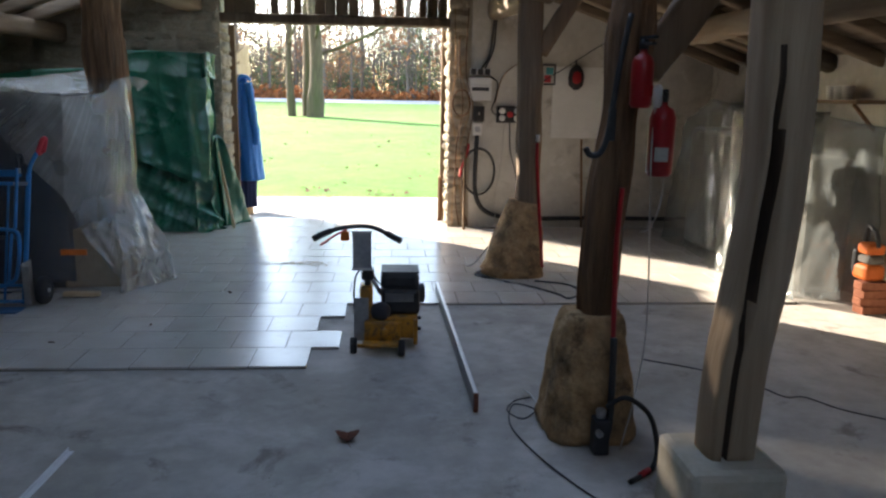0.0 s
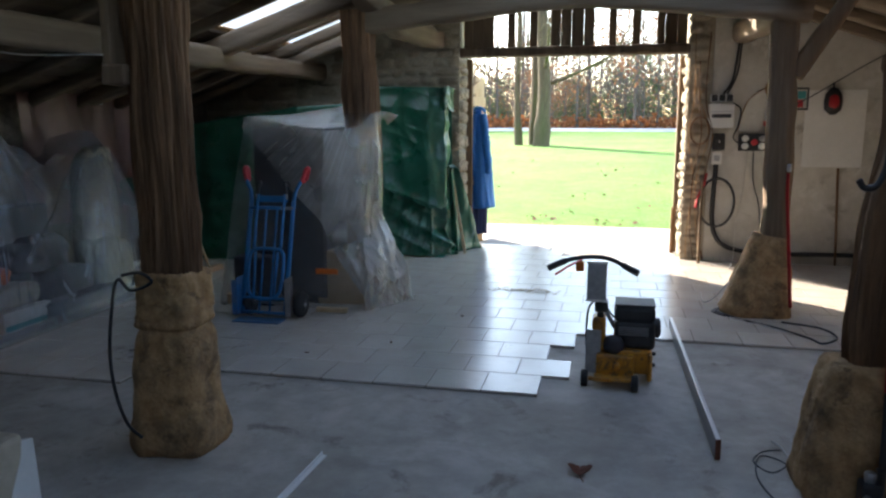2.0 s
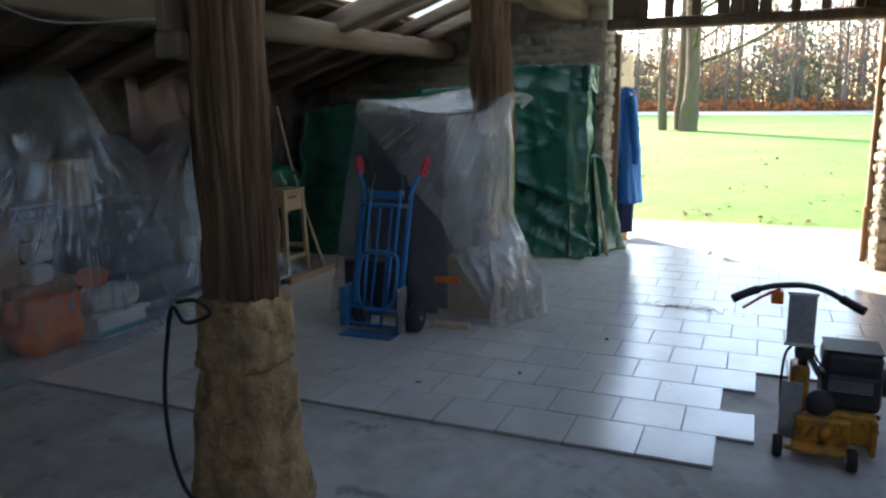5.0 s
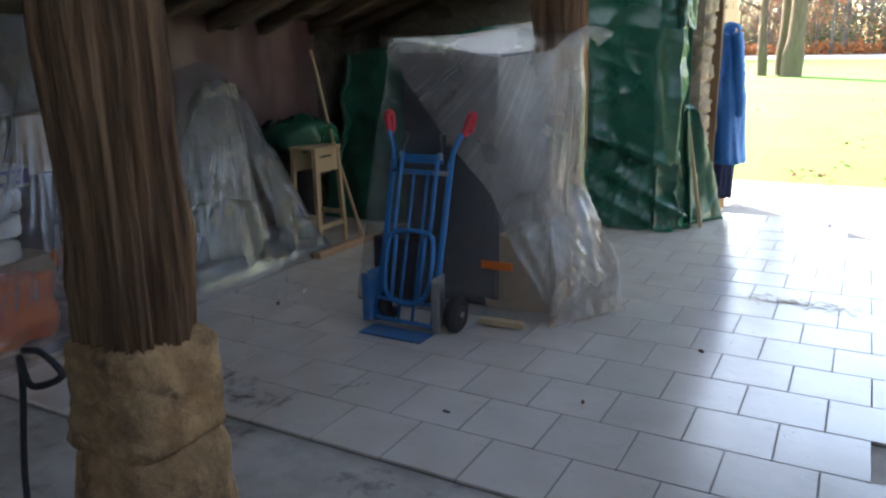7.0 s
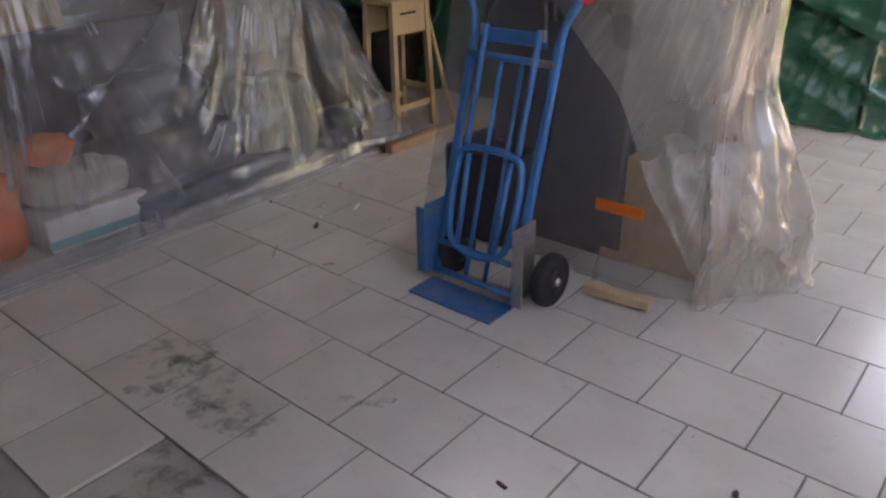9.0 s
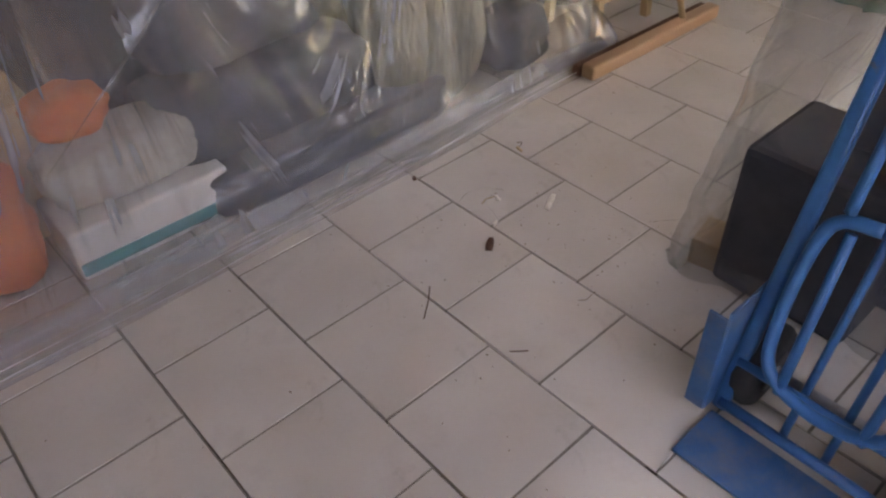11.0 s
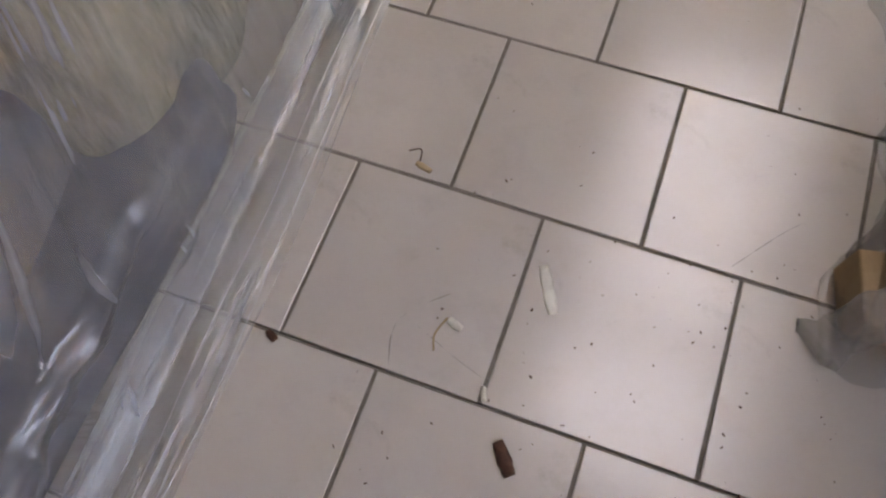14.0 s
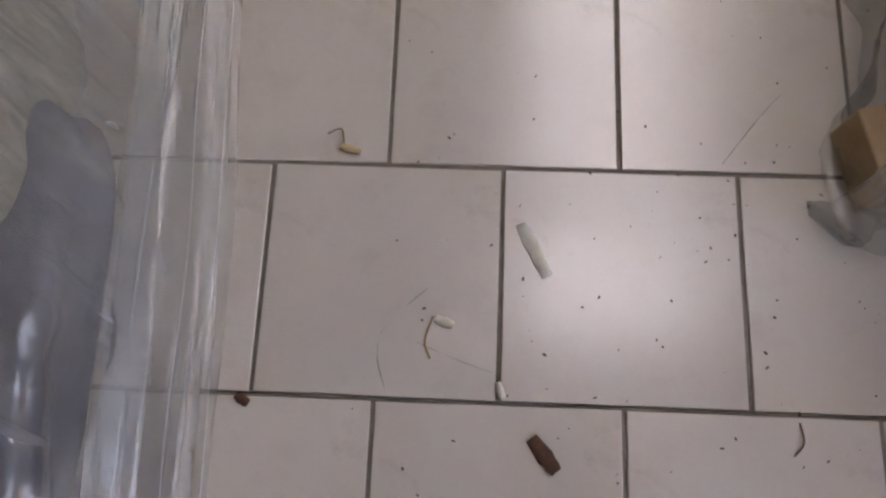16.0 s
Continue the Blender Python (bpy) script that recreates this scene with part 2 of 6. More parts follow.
M["black"] = mat("black_plastic", (0.012, 0.012, 0.014), (0.03, 0.03, 0.033), 20, 0.45, bump=0.1)
M["yellow"] = mat("yellow_paint", (0.46, 0.18, 0.008), (0.60, 0.26, 0.014), 14, 0.42, 0.6, bump=0.12, c3=(0.10, 0.065, 0.03), spot=0.85, spot_scale=9)
M["steel"] = mat("dull_steel", (0.33, 0.33, 0.34), (0.48, 0.48, 0.49), 30, 0.35, 0.5, metal=0.9, bump=0.1)
M["alu"] = mat("aluminium", (0.60, 0.61, 0.63), (0.72, 0.73, 0.75), 30, 0.3, 0.42, metal=0.9, bump=0.05, stretch=(1, 0.05, 1))
M["alu_dull"] = mat("shaded_aluminium", (0.20, 0.20, 0.21), (0.32, 0.32, 0.33), 30, 0.42, 0.6, metal=0.7, bump=0.1, stretch=(1, 0.05, 1), c3=(0.42, 0.40, 0.37), spot=0.5, spot_scale=6)
M["white"] = mat("white_plastic", (0.68, 0.67, 0.64), (0.76, 0.75, 0.72), 20, 0.45, bump=0.05, c3=(0.5, 0.48, 0.44), spot=0.4)
M["fire_red"] = mat("red_enamel", (0.30, 0.005, 0.01), (0.40, 0.01, 0.016), 12, 0.28, 0.42, bump=0.03)
M["coat"] = mat("blue_coat", (0.004, 0.12, 0.40), (0.008, 0.17, 0.52), 30, 0.5, bump=0.3)
M["denim"] = mat("dark_denim", (0.02, 0.03, 0.08), (0.04, 0.055, 0.13), 60, 0.9, bump=0.3)
M["cloth"] = mat("pale_cloth", (0.42, 0.40, 0.36), (0.55, 0.52, 0.47), 40, 0.9, bump=0.3)
M["carton"] = mat("cardboard", (0.34, 0.23, 0.13), (0.44, 0.31, 0.19), 18, 0.85, bump=0.15)
M["orange"] = mat("orange_plastic", (0.62, 0.12, 0.01), (0.74, 0.17, 0.02), 14, 0.5, bump=0.1)
M["dark_case"] = mat("dark_cabinet", (0.022, 0.022, 0.028), (0.045, 0.045, 0.055), 12, 0.5, bump=0.1)
M["teal"] = mat("teal_print", (0.05, 0.28, 0.30), (0.07, 0.36, 0.38), 14, 0.6, bump=0.05)
M["bag"] = mat("paper_sack", (0.15, 0.135, 0.11), (0.32, 0.285, 0.225), 12, 0.8, bump=1.0, bump_scale=16, bump_dist=0.03, c3=(0.25, 0.21, 0.14), spot=0.6, spot_scale=6)
M["grass"] = mat("lawn", (0.058, 0.168, 0.008), (0.108, 0.262, 0.019), 3, 0.9, bump=0.6, c3=(0.185, 0.28, 0.04), spot=0.6, spot_scale=0.25, bump_scale=40, bump_dist=0.05)
M["apron"] = mat("apron", (0.33, 0.31, 0.28), (0.47, 0.45, 0.41), 5, 0.85, bump=0.4, c3=(0.22, 0.20, 0.16), spot=0.6, spot_scale=1.3)
M["road"] = mat("road", (0.42, 0.41, 0.40), (0.5, 0.49, 0.48), 6, 0.9, bump=0.1)
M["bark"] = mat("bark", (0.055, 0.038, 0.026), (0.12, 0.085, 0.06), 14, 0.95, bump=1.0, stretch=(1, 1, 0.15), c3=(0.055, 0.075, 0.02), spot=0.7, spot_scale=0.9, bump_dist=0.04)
# Bark of the far trees: distance haze put into a paler, greyer colour.
M["bark_far"] = mat("hazed_bark", (0.075, 0.062, 0.058), (0.14, 0.12, 0.112), 8, 0.95, bump=0.4, stretch=(1, 1, 0.15))
M["leaf_brown"] = mat("beech_leaf", (0.18, 0.085, 0.045), (0.30, 0.15, 0.08), 3, 0.8, bump=0, vary=0.3, island=True)
M["leaf_green"] = mat("holly_leaf", (0.06, 0.085, 0.045), (0.11, 0.14, 0.07), 3, 0.7, bump=0, vary=0.3, island=True)
M["fern"] = mat("bracken", (0.17, 0.06, 0.025), (0.30, 0.12, 0.05), 3, 0.9, bump=0, vary=0.3, island=True)
M["wood_leaf"] = mat("dry_leaf", (0.10, 0.03, 0.015), (0.17, 0.055, 0.03), 30, 0.8, bump=0.3)


def soil(m, colour, scale, lo, hi, amount, stretch=(1, 1, 1)):
    """Lay patches of dirt or dust over a material's colour, with shapes of their own."""
    n, l = m.node_tree.nodes, m.node_tree.links
    b = n["Principled BSDF"]
    src = b.inputs["Base Color"].links[0].from_socket
    co, mp, no, ra, mx = n.new("ShaderNodeTexCoord"), n.new("ShaderNodeMapping"), n.new("ShaderNodeTexNoise"), n.new("ShaderNodeMapRange"), n.new("ShaderNodeMix")
    mp.inputs["Scale"].default_value = stretch
    mp.inputs["Location"].default_value = (scale * 0.37, 1.3, scale * 0.11)
    l.new(co.outputs["Object"], mp.inputs[0])
    l.new(mp.outputs[0], no.inputs["Vector"])
    no.inputs["Scale"].default_value, no.inputs["Detail"].default_value, no.inputs["Roughness"].default_value = scale, 9, 0.68
    no.inputs["Distortion"].default_value = 0.4
    ra.inputs["From Min"].default_value, ra.inputs["From Max"].default_value, ra.inputs["To Max"].default_value = lo, hi, amount
    l.new(no.outputs["Fac"], ra.inputs["Value"])
    mx.data_type = "RGBA"
    l.new(ra.outputs[0], mx.inputs["Factor"])
    l.new(src, mx.inputs["A"])
    mx.inputs["B"].default_value = (*colour, 1)
    l.new(mx.outputs["Result"], b.inputs["Base Color"])


soil(M["concrete"], (0.52, 0.48, 0.44), 1.7, 0.52, 0.66, 0.75)
soil(M["concrete"], (0.13, 0.105, 0.085), 3.1, 0.58, 0.68, 0.7)
soil(M["concrete"], (0.10, 0.08, 0.065), 26, 0.66, 0.72, 0.8)
soil(M["concrete"], (0.60, 0.57, 0.53), 40, 0.68, 0.74, 0.7)
for key in ("tile", "tile_far"):
    soil(M[key], (0.16, 0.13, 0.10), 38, 0.69, 0.76, 0.6)
    soil(M[key], (0.27, 0.225, 0.175), 5.5, 0.60, 0.74, 0.45)
soil(M["yellow"], (0.07, 0.05, 0.03), 14, 0.52, 0.62, 0.8)
soil(M["render"], (0.22, 0.19, 0.15), 2.4, 0.56, 0.68, 0.6)
soil(M["render"], (0.68, 0.66, 0.61), 3.7, 0.58, 0.66, 0.6)
soil(M["pier"], (0.10, 0.06, 0.035), 7, 0.54, 0.64, 0.7)
soil(M["blue"], (0.16, 0.15, 0.14), 22, 0.62, 0.70, 0.7)
soil(M["tarp"], (0.05, 0.14, 0.10), 4, 0.5, 0.7, 0.5)
soil(M["apron"], (0.62, 0.59, 0.54), 1.3, 0.5, 0.64, 0.7)
soil(M["apron"], (0.14, 0.15, 0.07), 2.2, 0.58, 0.68, 0.6)
soil(M["grass"], (0.10, 0.13, 0.03), 0.6, 0.52, 0.68, 0.5)
soil(M["grass"], (0.07, 0.06, 0.025), 5.0, 0.66, 0.72, 0.8)


def let_light_through(m, share):
    """Thin leaves pass part of the light that falls on their back."""
    n, l = m.node_tree.nodes, m.node_tree.links
    b, out = n["Principled BSDF"], n["Material Output"]
    tr, mx = n.new("ShaderNodeBsdfTranslucent"), n.new("ShaderNodeMixShader")
    l.new(b.inputs["Base Color"].links[0].from_socket, tr.inputs["Color"])
    mx.inputs[0].default_value = share
    l.new(b.outputs[0], mx.inputs[1])
    l.new(tr.outputs[0], mx.inputs[2])
    l.new(mx.outputs[0], out.inputs["Surface"])


for leaf_kind in ("leaf_brown", "leaf_green", "fern"):
    let_light_through(M[leaf_kind], 0.5)


# ---- building helpers ----
def part(name, bm, material, parent=None, label="", smooth=False):
    me = bpy.data.meshes.new(name)
    bmesh.ops.recalc_face_normals(bm, faces=bm.faces)
    bm.to_mesh(me)
    bm.free()
    me.materials.append(material)
    if smooth:
        me.polygons.foreach_set("use_smooth", [True] * len(me.polygons))
    ob = new(name, me)
    if parent:
        ob.parent = parent
    if label:
        tagged(ob, label)
    return ob


def thing(name, at, label, category, group="", turn=0.0):
    ob = new(name)
    ob.empty_display_size = 0.1
    ob.matrix_world = pose(*at, 0, 0, turn)
    return tagged(ob, label, category, group)


def box(bm, x0, x1, y0, y1, z0, z1, bevel=0.0, m=None):
    r = bmesh.ops.create_cube(bm, size=1, matrix=Matrix.Translation(((x0 + x1) / 2, (y0 + y1) / 2, (z0 + z1) / 2)) @ Matrix.Diagonal((x1 - x0, y1 - y0, z1 - z0, 1)))
    vs = r["verts"]
    if bevel:
        es = list({e for v in vs for e in v.link_edges})
        b = bmesh.ops.bevel(bm, geom=es, offset=bevel, segments=2, affect="EDGES", profile=0.5)
        vs = list({v for f in b["faces"] for v in f.verts} | {v for v in vs if v.is_valid})
    if m is not None:
        bmesh.ops.transform(bm, matrix=m, verts=vs)
    return bm


def bx(*a, **k):
    return box(bmesh.new(), *a, **k)


def smooth_path(pts, per=6):
    """Catmull-Rom through pts."""
    p = [Vector(q) for q in pts]
    p = [p[0] * 2 - p[1]] + p + [p[-1] * 2 - p[-2]]
    out = []
    for i in range(1, len(p) - 2):
        for k in range(per):
            t = k / per
            out.append(0.5 * (2 * p[i] + (p[i + 1] - p[i - 1]) * t + (2 * p[i - 1] - 5 * p[i] + 4 * p[i + 1] - p[i + 2]) * t * t
                              + (3 * p[i] - p[i - 1] - 3 * p[i + 1] + p[i + 2]) * t ** 3))
    out.append(p[-2])
    return out


def sweep(bm, path, section, sizes=None, jitter=0.0, freq=3.0, groove=None, seed=0.0):
    """A closed section, a list of (u, v), swept along the path; sizes scale it; noise roughens it."""
    path = [Vector(p) for p in path]
    rings = []
    n = len(section)
    for i, p in enumerate(path):
        d = (path[min(i + 1, len(path) - 1)] - path[max(i - 1, 0)]).normalized()
        ref = Vector((0, 1, 0)) if abs(d.y) < 0.8 else Vector((0, 0, 1))
        u = ref.cross(d).normalized()
        v = d.cross(u)
        s = sizes[i] if sizes else 1.0
        ring = []
        for k, (a, b) in enumerate(section):
            q = p + (u * a + v * b) * s
            if jitter:
                w = noise.noise(q * freq + Vector((seed, seed * 2, 0))) + 0.5 * noise.noise(Vector((q.x * 14 + seed, q.y * 14, q.z * 2.5)))
                q += (u * a + v * b).normalized() * w * jitter
            if groove:
                q += groove(i / (len(path) - 1), k, u, v)
            ring.append(bm.verts.new(q))
        rings.append(ring)
    for r0, r1 in zip(rings, rings[1:]):
        for k in range(n):
            bm.faces.new((r0[k], r0[(k + 1) % n], r1[(k + 1) % n], r1[k]))
    bm.faces.new(rings[0])
    bm.faces.new(rings[-1][::-1])
    return bm


def circle(r, n=10):
    return [(r * math.cos(2 * math.pi * k / n), r * math.sin(2 * math.pi * k / n)) for k in range(n)]


def squircle(w, d, n=24, e=5.0):
    out = []
    for k in range(n):
        a = 2 * math.pi * k / n
        c, s = math.cos(a), math.sin(a)
        q = (abs(c) ** e + abs(s) ** e) ** (-1 / e)
        out.append((w / 2 * c * q, d / 2 * s * q))
    return out


def tube(pts, r, n=8, per=6, bm=None):
    return sweep(bm or bmesh.new(), smooth_path(pts, per) if len(pts) > 2 else pts, circle(r, n))


def lathe(profile, n=24, m=None, bm=None):
    """profile: (radius, height) from bottom to top, round z."""
    bm = bm or bmesh.new()
    made = []
    rings = []
    for r, z in profile:
        ring = [bm.verts.new((r * math.cos(2 * math.pi * k / n), r * math.sin(2 * math.pi * k / n), z)) for k in range(n)]
        rings.append(ring)
        made += ring
    for r0, r1 in zip(rings, rings[1:]):
        for k in range(n):
            bm.faces.new((r0[k], r0[(k + 1) % n], r1[(k + 1) % n], r1[k]))
    bm.faces.new(rings[0][::-1])
    bm.faces.new(rings[-1])
    if m is not None:
        bmesh.ops.transform(bm, matrix=m, verts=made)
    return bm


def timber(name, pts, w, d, material, parent=None, label="", jitter=0.02, steps=10, groove=None, sizes=None, seed=0.0, e=5.0, n=24):
    path = smooth_path(pts, steps) if len(pts) > 2 else [Vector(pts[0]).lerp(Vector(pts[1]), i / (steps * 2)) for i in range(steps * 2 + 1)]
    if sizes:
        m = len(path) - 1
        sizes = [sizes[min(int(i / m * (len(sizes) - 1)), len(sizes) - 2)] * (1 - (i / m * (len(sizes) - 1)) % 1) + sizes[min(int(i / m * (len(sizes) - 1)) + 1, len(sizes) - 1)] * ((i / m * (len(sizes) - 1)) % 1) if i < m else sizes[-1] for i in range(m + 1)]
    return part(name, sweep(bmesh.new(), path, squircle(w, d, n, e), sizes, jitter, 3.0, groove, seed), material, parent, label, smooth=True)


def structure(ob, label="", category=""):
    return tagged(ob, label, category, "", "structure")


def rock(bm, c, size, rough=0.12, seed=0.0, sub=2, e=4.0):
    """A block rounded like a worn stone."""
    r = bmesh.ops.create_icosphere(bm, subdivisions=sub, radius=1)
    for v in r["verts"]:
        d = v.co.normalized()
        q = (abs(d.x) ** e + abs(d.y) ** e + abs(d.z) ** e) ** (-1 / e)
        w = 1 + rough * noise.noise(d * 2.2 + Vector((seed, 3 * seed, 7 * seed)))
        v.co = Vector((d.x * size[0] / 2, d.y * size[1] / 2, d.z * size[2] / 2)) * q * w + Vector(c)
    return bm

# ---- ground and outside ----
def lawn_z(x, y):
    if y < 7.6:
        return -0.03
    k = (y - 7.6)
    z = 0.95 * (1 - math.exp(-k / 16.0)) - 0.02
    return z + 0.03 * noise.noise(Vector((x * 0.15, y * 0.15, 0)))


bm = bmesh.new()
ys = [-60, -20, -8, 5.3, 7.2, 7.6, 8.2, 9, 10, 12, 14, 17, 20, 24, 28, 33, 40, 48, 56, 70, 100, 200, 600]
xs = [-600, -150, -60, -30, -18, -12, -8, -5, -3, -1.5, 0, 1.5, 3, 5, 8, 12, 18, 30, 60, 150, 600]
grid = [[bm.verts.new((x, y, lawn_z(x, y) - (0.12 if -8 <= y <= 5.3 else 0))) for x in xs] for y in ys]
for r0, r1 in zip(grid, grid[1:]):
    for k in range(len(xs) - 1):
        bm.faces.new((r0[k], r0[k + 1], r1[k + 1], r1[k]))
structure(part("ground", bm, M["grass"], smooth=True), "bright green mown lawn rising gently from the barn", "lawn")

bm = bmesh.new()
edge = [(-6, 5.2), (6, 5.2), (6, 7.4)] + [(6 - i * 0.5, 7.55 + 0.22 * noise.noise(Vector((i * 0.7, 1, 0)))) for i in range(1, 25)]
top = [bm.verts.new((x, y, -0.022 + 0.006 * noise.noise(Vector((x, y, 0))))) for x, y in edge]
bm.faces.new(top)
e = bmesh.ops.extrude_face_region(bm, geom=bm.faces[:])
bmesh.ops.translate(bm, vec=(0, 0, -0.08), verts=[v for v in e["geom"] if isinstance(v, bmesh.types.BMVert)])
structure(part("pavement", bm, M["apron"]), "worn pale concrete apron outside the barn door", "pavement")

bm = bmesh.new()
rows = []
for x in range(-90, 91, 6):
    y = 57 + 0.0006 * x * x
    rows.append([bm.verts.new((x, y - 1.6, lawn_z(x, y) - 0.02)), bm.verts.new((x, y + 2.4, lawn_z(x, y) + 0.22)), bm.verts.new((x, y + 2.6, lawn_z(x, y) - 0.1))])
for a, b in zip(rows, rows[1:]):
    bm.faces.new((a[0], b[0], b[1], a[1]))
    bm.faces.new((a[1], b[1], b[2], a[2]))
structure(part("road", bm, M["road"]), "pale lane crossing beyond the lawn", "road")


def fallen_leaves():
    q = random.Random(77)
    bm = bmesh.new()
    for _ in range(900):
        edge = q.random() < 0.35
        y = q.gauss(7.7, 0.25) if edge else 7.8 + abs(q.gauss(0, 6.0))
        x = q.uniform(-6, 5)
        if not edge and noise.noise(Vector((x * 0.5, y * 0.5, 3))) < 0.0:
            continue
        if edge and noise.noise(Vector((x * 1.1, 2, 3))) < 0.05:
            continue
        z = max(lawn_z(x, y), -0.02) + 0.012
        a, r = q.uniform(0, 6.28), q.uniform(0.025, 0.06)
        d, e = Vector((math.cos(a), math.sin(a), q.uniform(-0.3, 0.5))) * r, Vector((-math.sin(a), math.cos(a), q.uniform(-0.4, 0.4))) * r * 0.6
        c = Vector((x, y, z + 0.01))
        bm.faces.new([bm.verts.new(c + k) for k in (d, e, -d, -e)])
    tagged(part("fallen_leaves", bm, M["wood_leaf"]), "brown dead leaves scattered on lawn and apron", "leaves", "", "stuff")


fallen_leaves()


def leaf_cloud(bm, c, r, count, size, rng, flat=1.0):
    for _ in range(count):
        d = Vector((rng.gauss(0, 1), rng.gauss(0, 1), rng.gauss(0, 1) * flat))
        p = Vector(c) + d * r * 0.45
        s = size * rng.uniform(0.5, 1.3)
        a = Vector((rng.gauss(0, 1), rng.gauss(0, 1), rng.gauss(0, 1))).normalized()
        b = a.cross(Vector((rng.gauss(0, 1), rng.gauss(0, 1), rng.gauss(0, 1)))).normalized()
        bm.faces.new([bm.verts.new(p + a * s), bm.verts.new(p + b * s * 0.6), bm.verts.new(p - a * s), bm.verts.new(p - b * s * 0.6)])


def limbs(bm, start, direction, length, r, depth, rng, tips):
    pts, p, d = [Vector(start)], Vector(start), Vector(direction).normalized()
    for _ in range(4):
        d = (d + Vector((rng.gauss(0, 0.12), rng.gauss(0, 0.12), rng.gauss(0.03, 0.08)))).normalized()
        p = p + d * length / 4
        pts.append(p.copy())
    n = 6 if depth > 1 else 4
    sweep(bm, pts, circle(1, n), [r * (1 - 0.16 * i) for i in range(5)])
    tips.append(p.copy())
    if depth > 0:
        for _ in range(rng.choice((2, 3, 3))):
            k = rng.choice((2, 3, 4))
            e = (d + Vector((rng.gauss(0, 0.6), rng.gauss(0, 0.6), rng.gauss(0.1, 0.35)))).normalized()
            limbs(bm, pts[k], e, length * rng.uniform(0.5, 0.75), r * 0.5, depth - 1, rng, tips)


def tree(at, height, r, leaf, rng, label, count=300, size=0.16, lean=0.0, low=0.25, depth=3, group="", branches=9, crown_r=1.2):
    t = thing("tree", at, label, "tree", group)
    bm = bmesh.new()
    tips = []
    path = [(0, 0, -0.3), (0.02, 0, 0.25)] + [(lean * k / 6 * height + rng.gauss(0, 0.02 * height / 6), rng.gauss(0, 0.05), height * k / 6) for k in range(1, 7)]
    path = smooth_path(path, 4)
    m = len(path) - 1
    sweep(bm, path, circle(1, 12), [r * (1.45 if i < 3 else 1.1 if i < 6 else 1.0 - 0.8 * i / m) for i in range(m + 1)], 0.02, 2.0)
    for k in range(branches):
        i = int(m * (low + (0.97 - low) * k / branches))
        a = rng.uniform(0, 2 * math.pi)
        limbs(bm, path[i], (math.cos(a), math.sin(a), rng.uniform(0.3, 0.9)), height * rng.uniform(0.16, 0.28), r * 0.32 * (1.1 - i / m), depth - 1, rng, tips)
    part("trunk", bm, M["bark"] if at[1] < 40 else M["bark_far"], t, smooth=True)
    if leaf:
        bm = bmesh.new()
        for p in tips:
            leaf_cloud(bm, p, crown_r, max(1, int(count / len(tips))), size, rng)
        part("crown", bm, M[leaf], t)
    return t


rng = random.Random(5)
# the two old trees on the lawn
for x, y, h, r in ((-3.4, 26.5, 13, 0.16), (-2.42, 26.0, 14, 0.31), (-2.80, 26.9, 14, 0.22)):
    tree((x, y, lawn_z(x, y)), h, r, None, rng, "tall bare winter tree with mossy grey bark on the lawn", depth=3, low=0.3, group="lawn trees", branches=12)
# woods beyond the lane: rows of bare, beech and holly trees
bare = tree((-30, 64, 0.9), 17, 0.14, None, rng, "tall bare winter tree in the woods", depth=3, low=0.22, group="woodland trees", branches=13)
bare2 = tree((-26, 66, 0.9), 19, 0.16, None, rng, "tall bare winter tree in the woods", depth=3, low=0.3, group="woodland trees", branches=13)
beech = tree((-22, 63, 0.9), 11, 0.14, "leaf_brown", rng, "slender beech keeping its russet winter leaves", 900, 0.13, low=0.12, group="woodland trees", crown_r=1.6)
holly = tree((-19, 63, 0.9), 5.5, 0.1, "leaf_green", rng, "dense dark evergreen holly at the wood's edge", 1500, 0.14, low=0.05, group="woodland trees", crown_r=1.3)
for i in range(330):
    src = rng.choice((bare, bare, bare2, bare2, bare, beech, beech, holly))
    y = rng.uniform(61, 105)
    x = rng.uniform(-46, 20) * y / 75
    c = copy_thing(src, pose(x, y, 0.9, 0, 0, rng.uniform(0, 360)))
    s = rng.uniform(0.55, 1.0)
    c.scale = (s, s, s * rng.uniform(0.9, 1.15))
bm = bmesh.new()
for i in range(2600):
    x, y = rng.uniform(-50, 32), rng.uniform(59.5, 66)
    leaf_cloud(bm, (x, y, 1.0 + rng.uniform(0, 0.7)), 0.55, 3, 0.24, rng)
tagged(part("bracken", bm, M["fern"]), "russet dead bracken along the wood's edge", "undergrowth", "", "stuff")
bm = bmesh.new()
for i in range(20000):
    y = rng.uniform(82, 120)
    x = rng.uniform(-80, 60)
    leaf_cloud(bm, (x, y, 0.9 + abs(rng.gauss(0, 5.5))), 1.6, 7, 0.17, rng)
# Twigs greyed so that their colour carries the distance haze.
M["far_twig"] = mat("far_twigs", (0.10, 0.085, 0.08), (0.19, 0.155, 0.145), 3, 0.9, bump=0, vary=0.3, island=True)
tagged(part("far_woods", bm, M["far_twig"]), "hazy brown depth of the far winter woods", "woods", "", "stuff")

# ---- barn shell ----
WX0, WX1, WY0, WY1 = -4.75, 4.3, -7.0, 4.75     # inner faces
DX0, DX1 = -1.40, 1.14                          # doorway
DTOP = 2.30


def roof_z(x):
    return 3.43 - 0.35 * abs(x)


structure(part("floor", bx(WX0 - 0.4, WX1 + 0.4, WY0 - 0.4, WY1 + 0.5, -0.2, FLOOR), M["concrete"]), "rough grey concrete barn floor with damp stains", "floor")


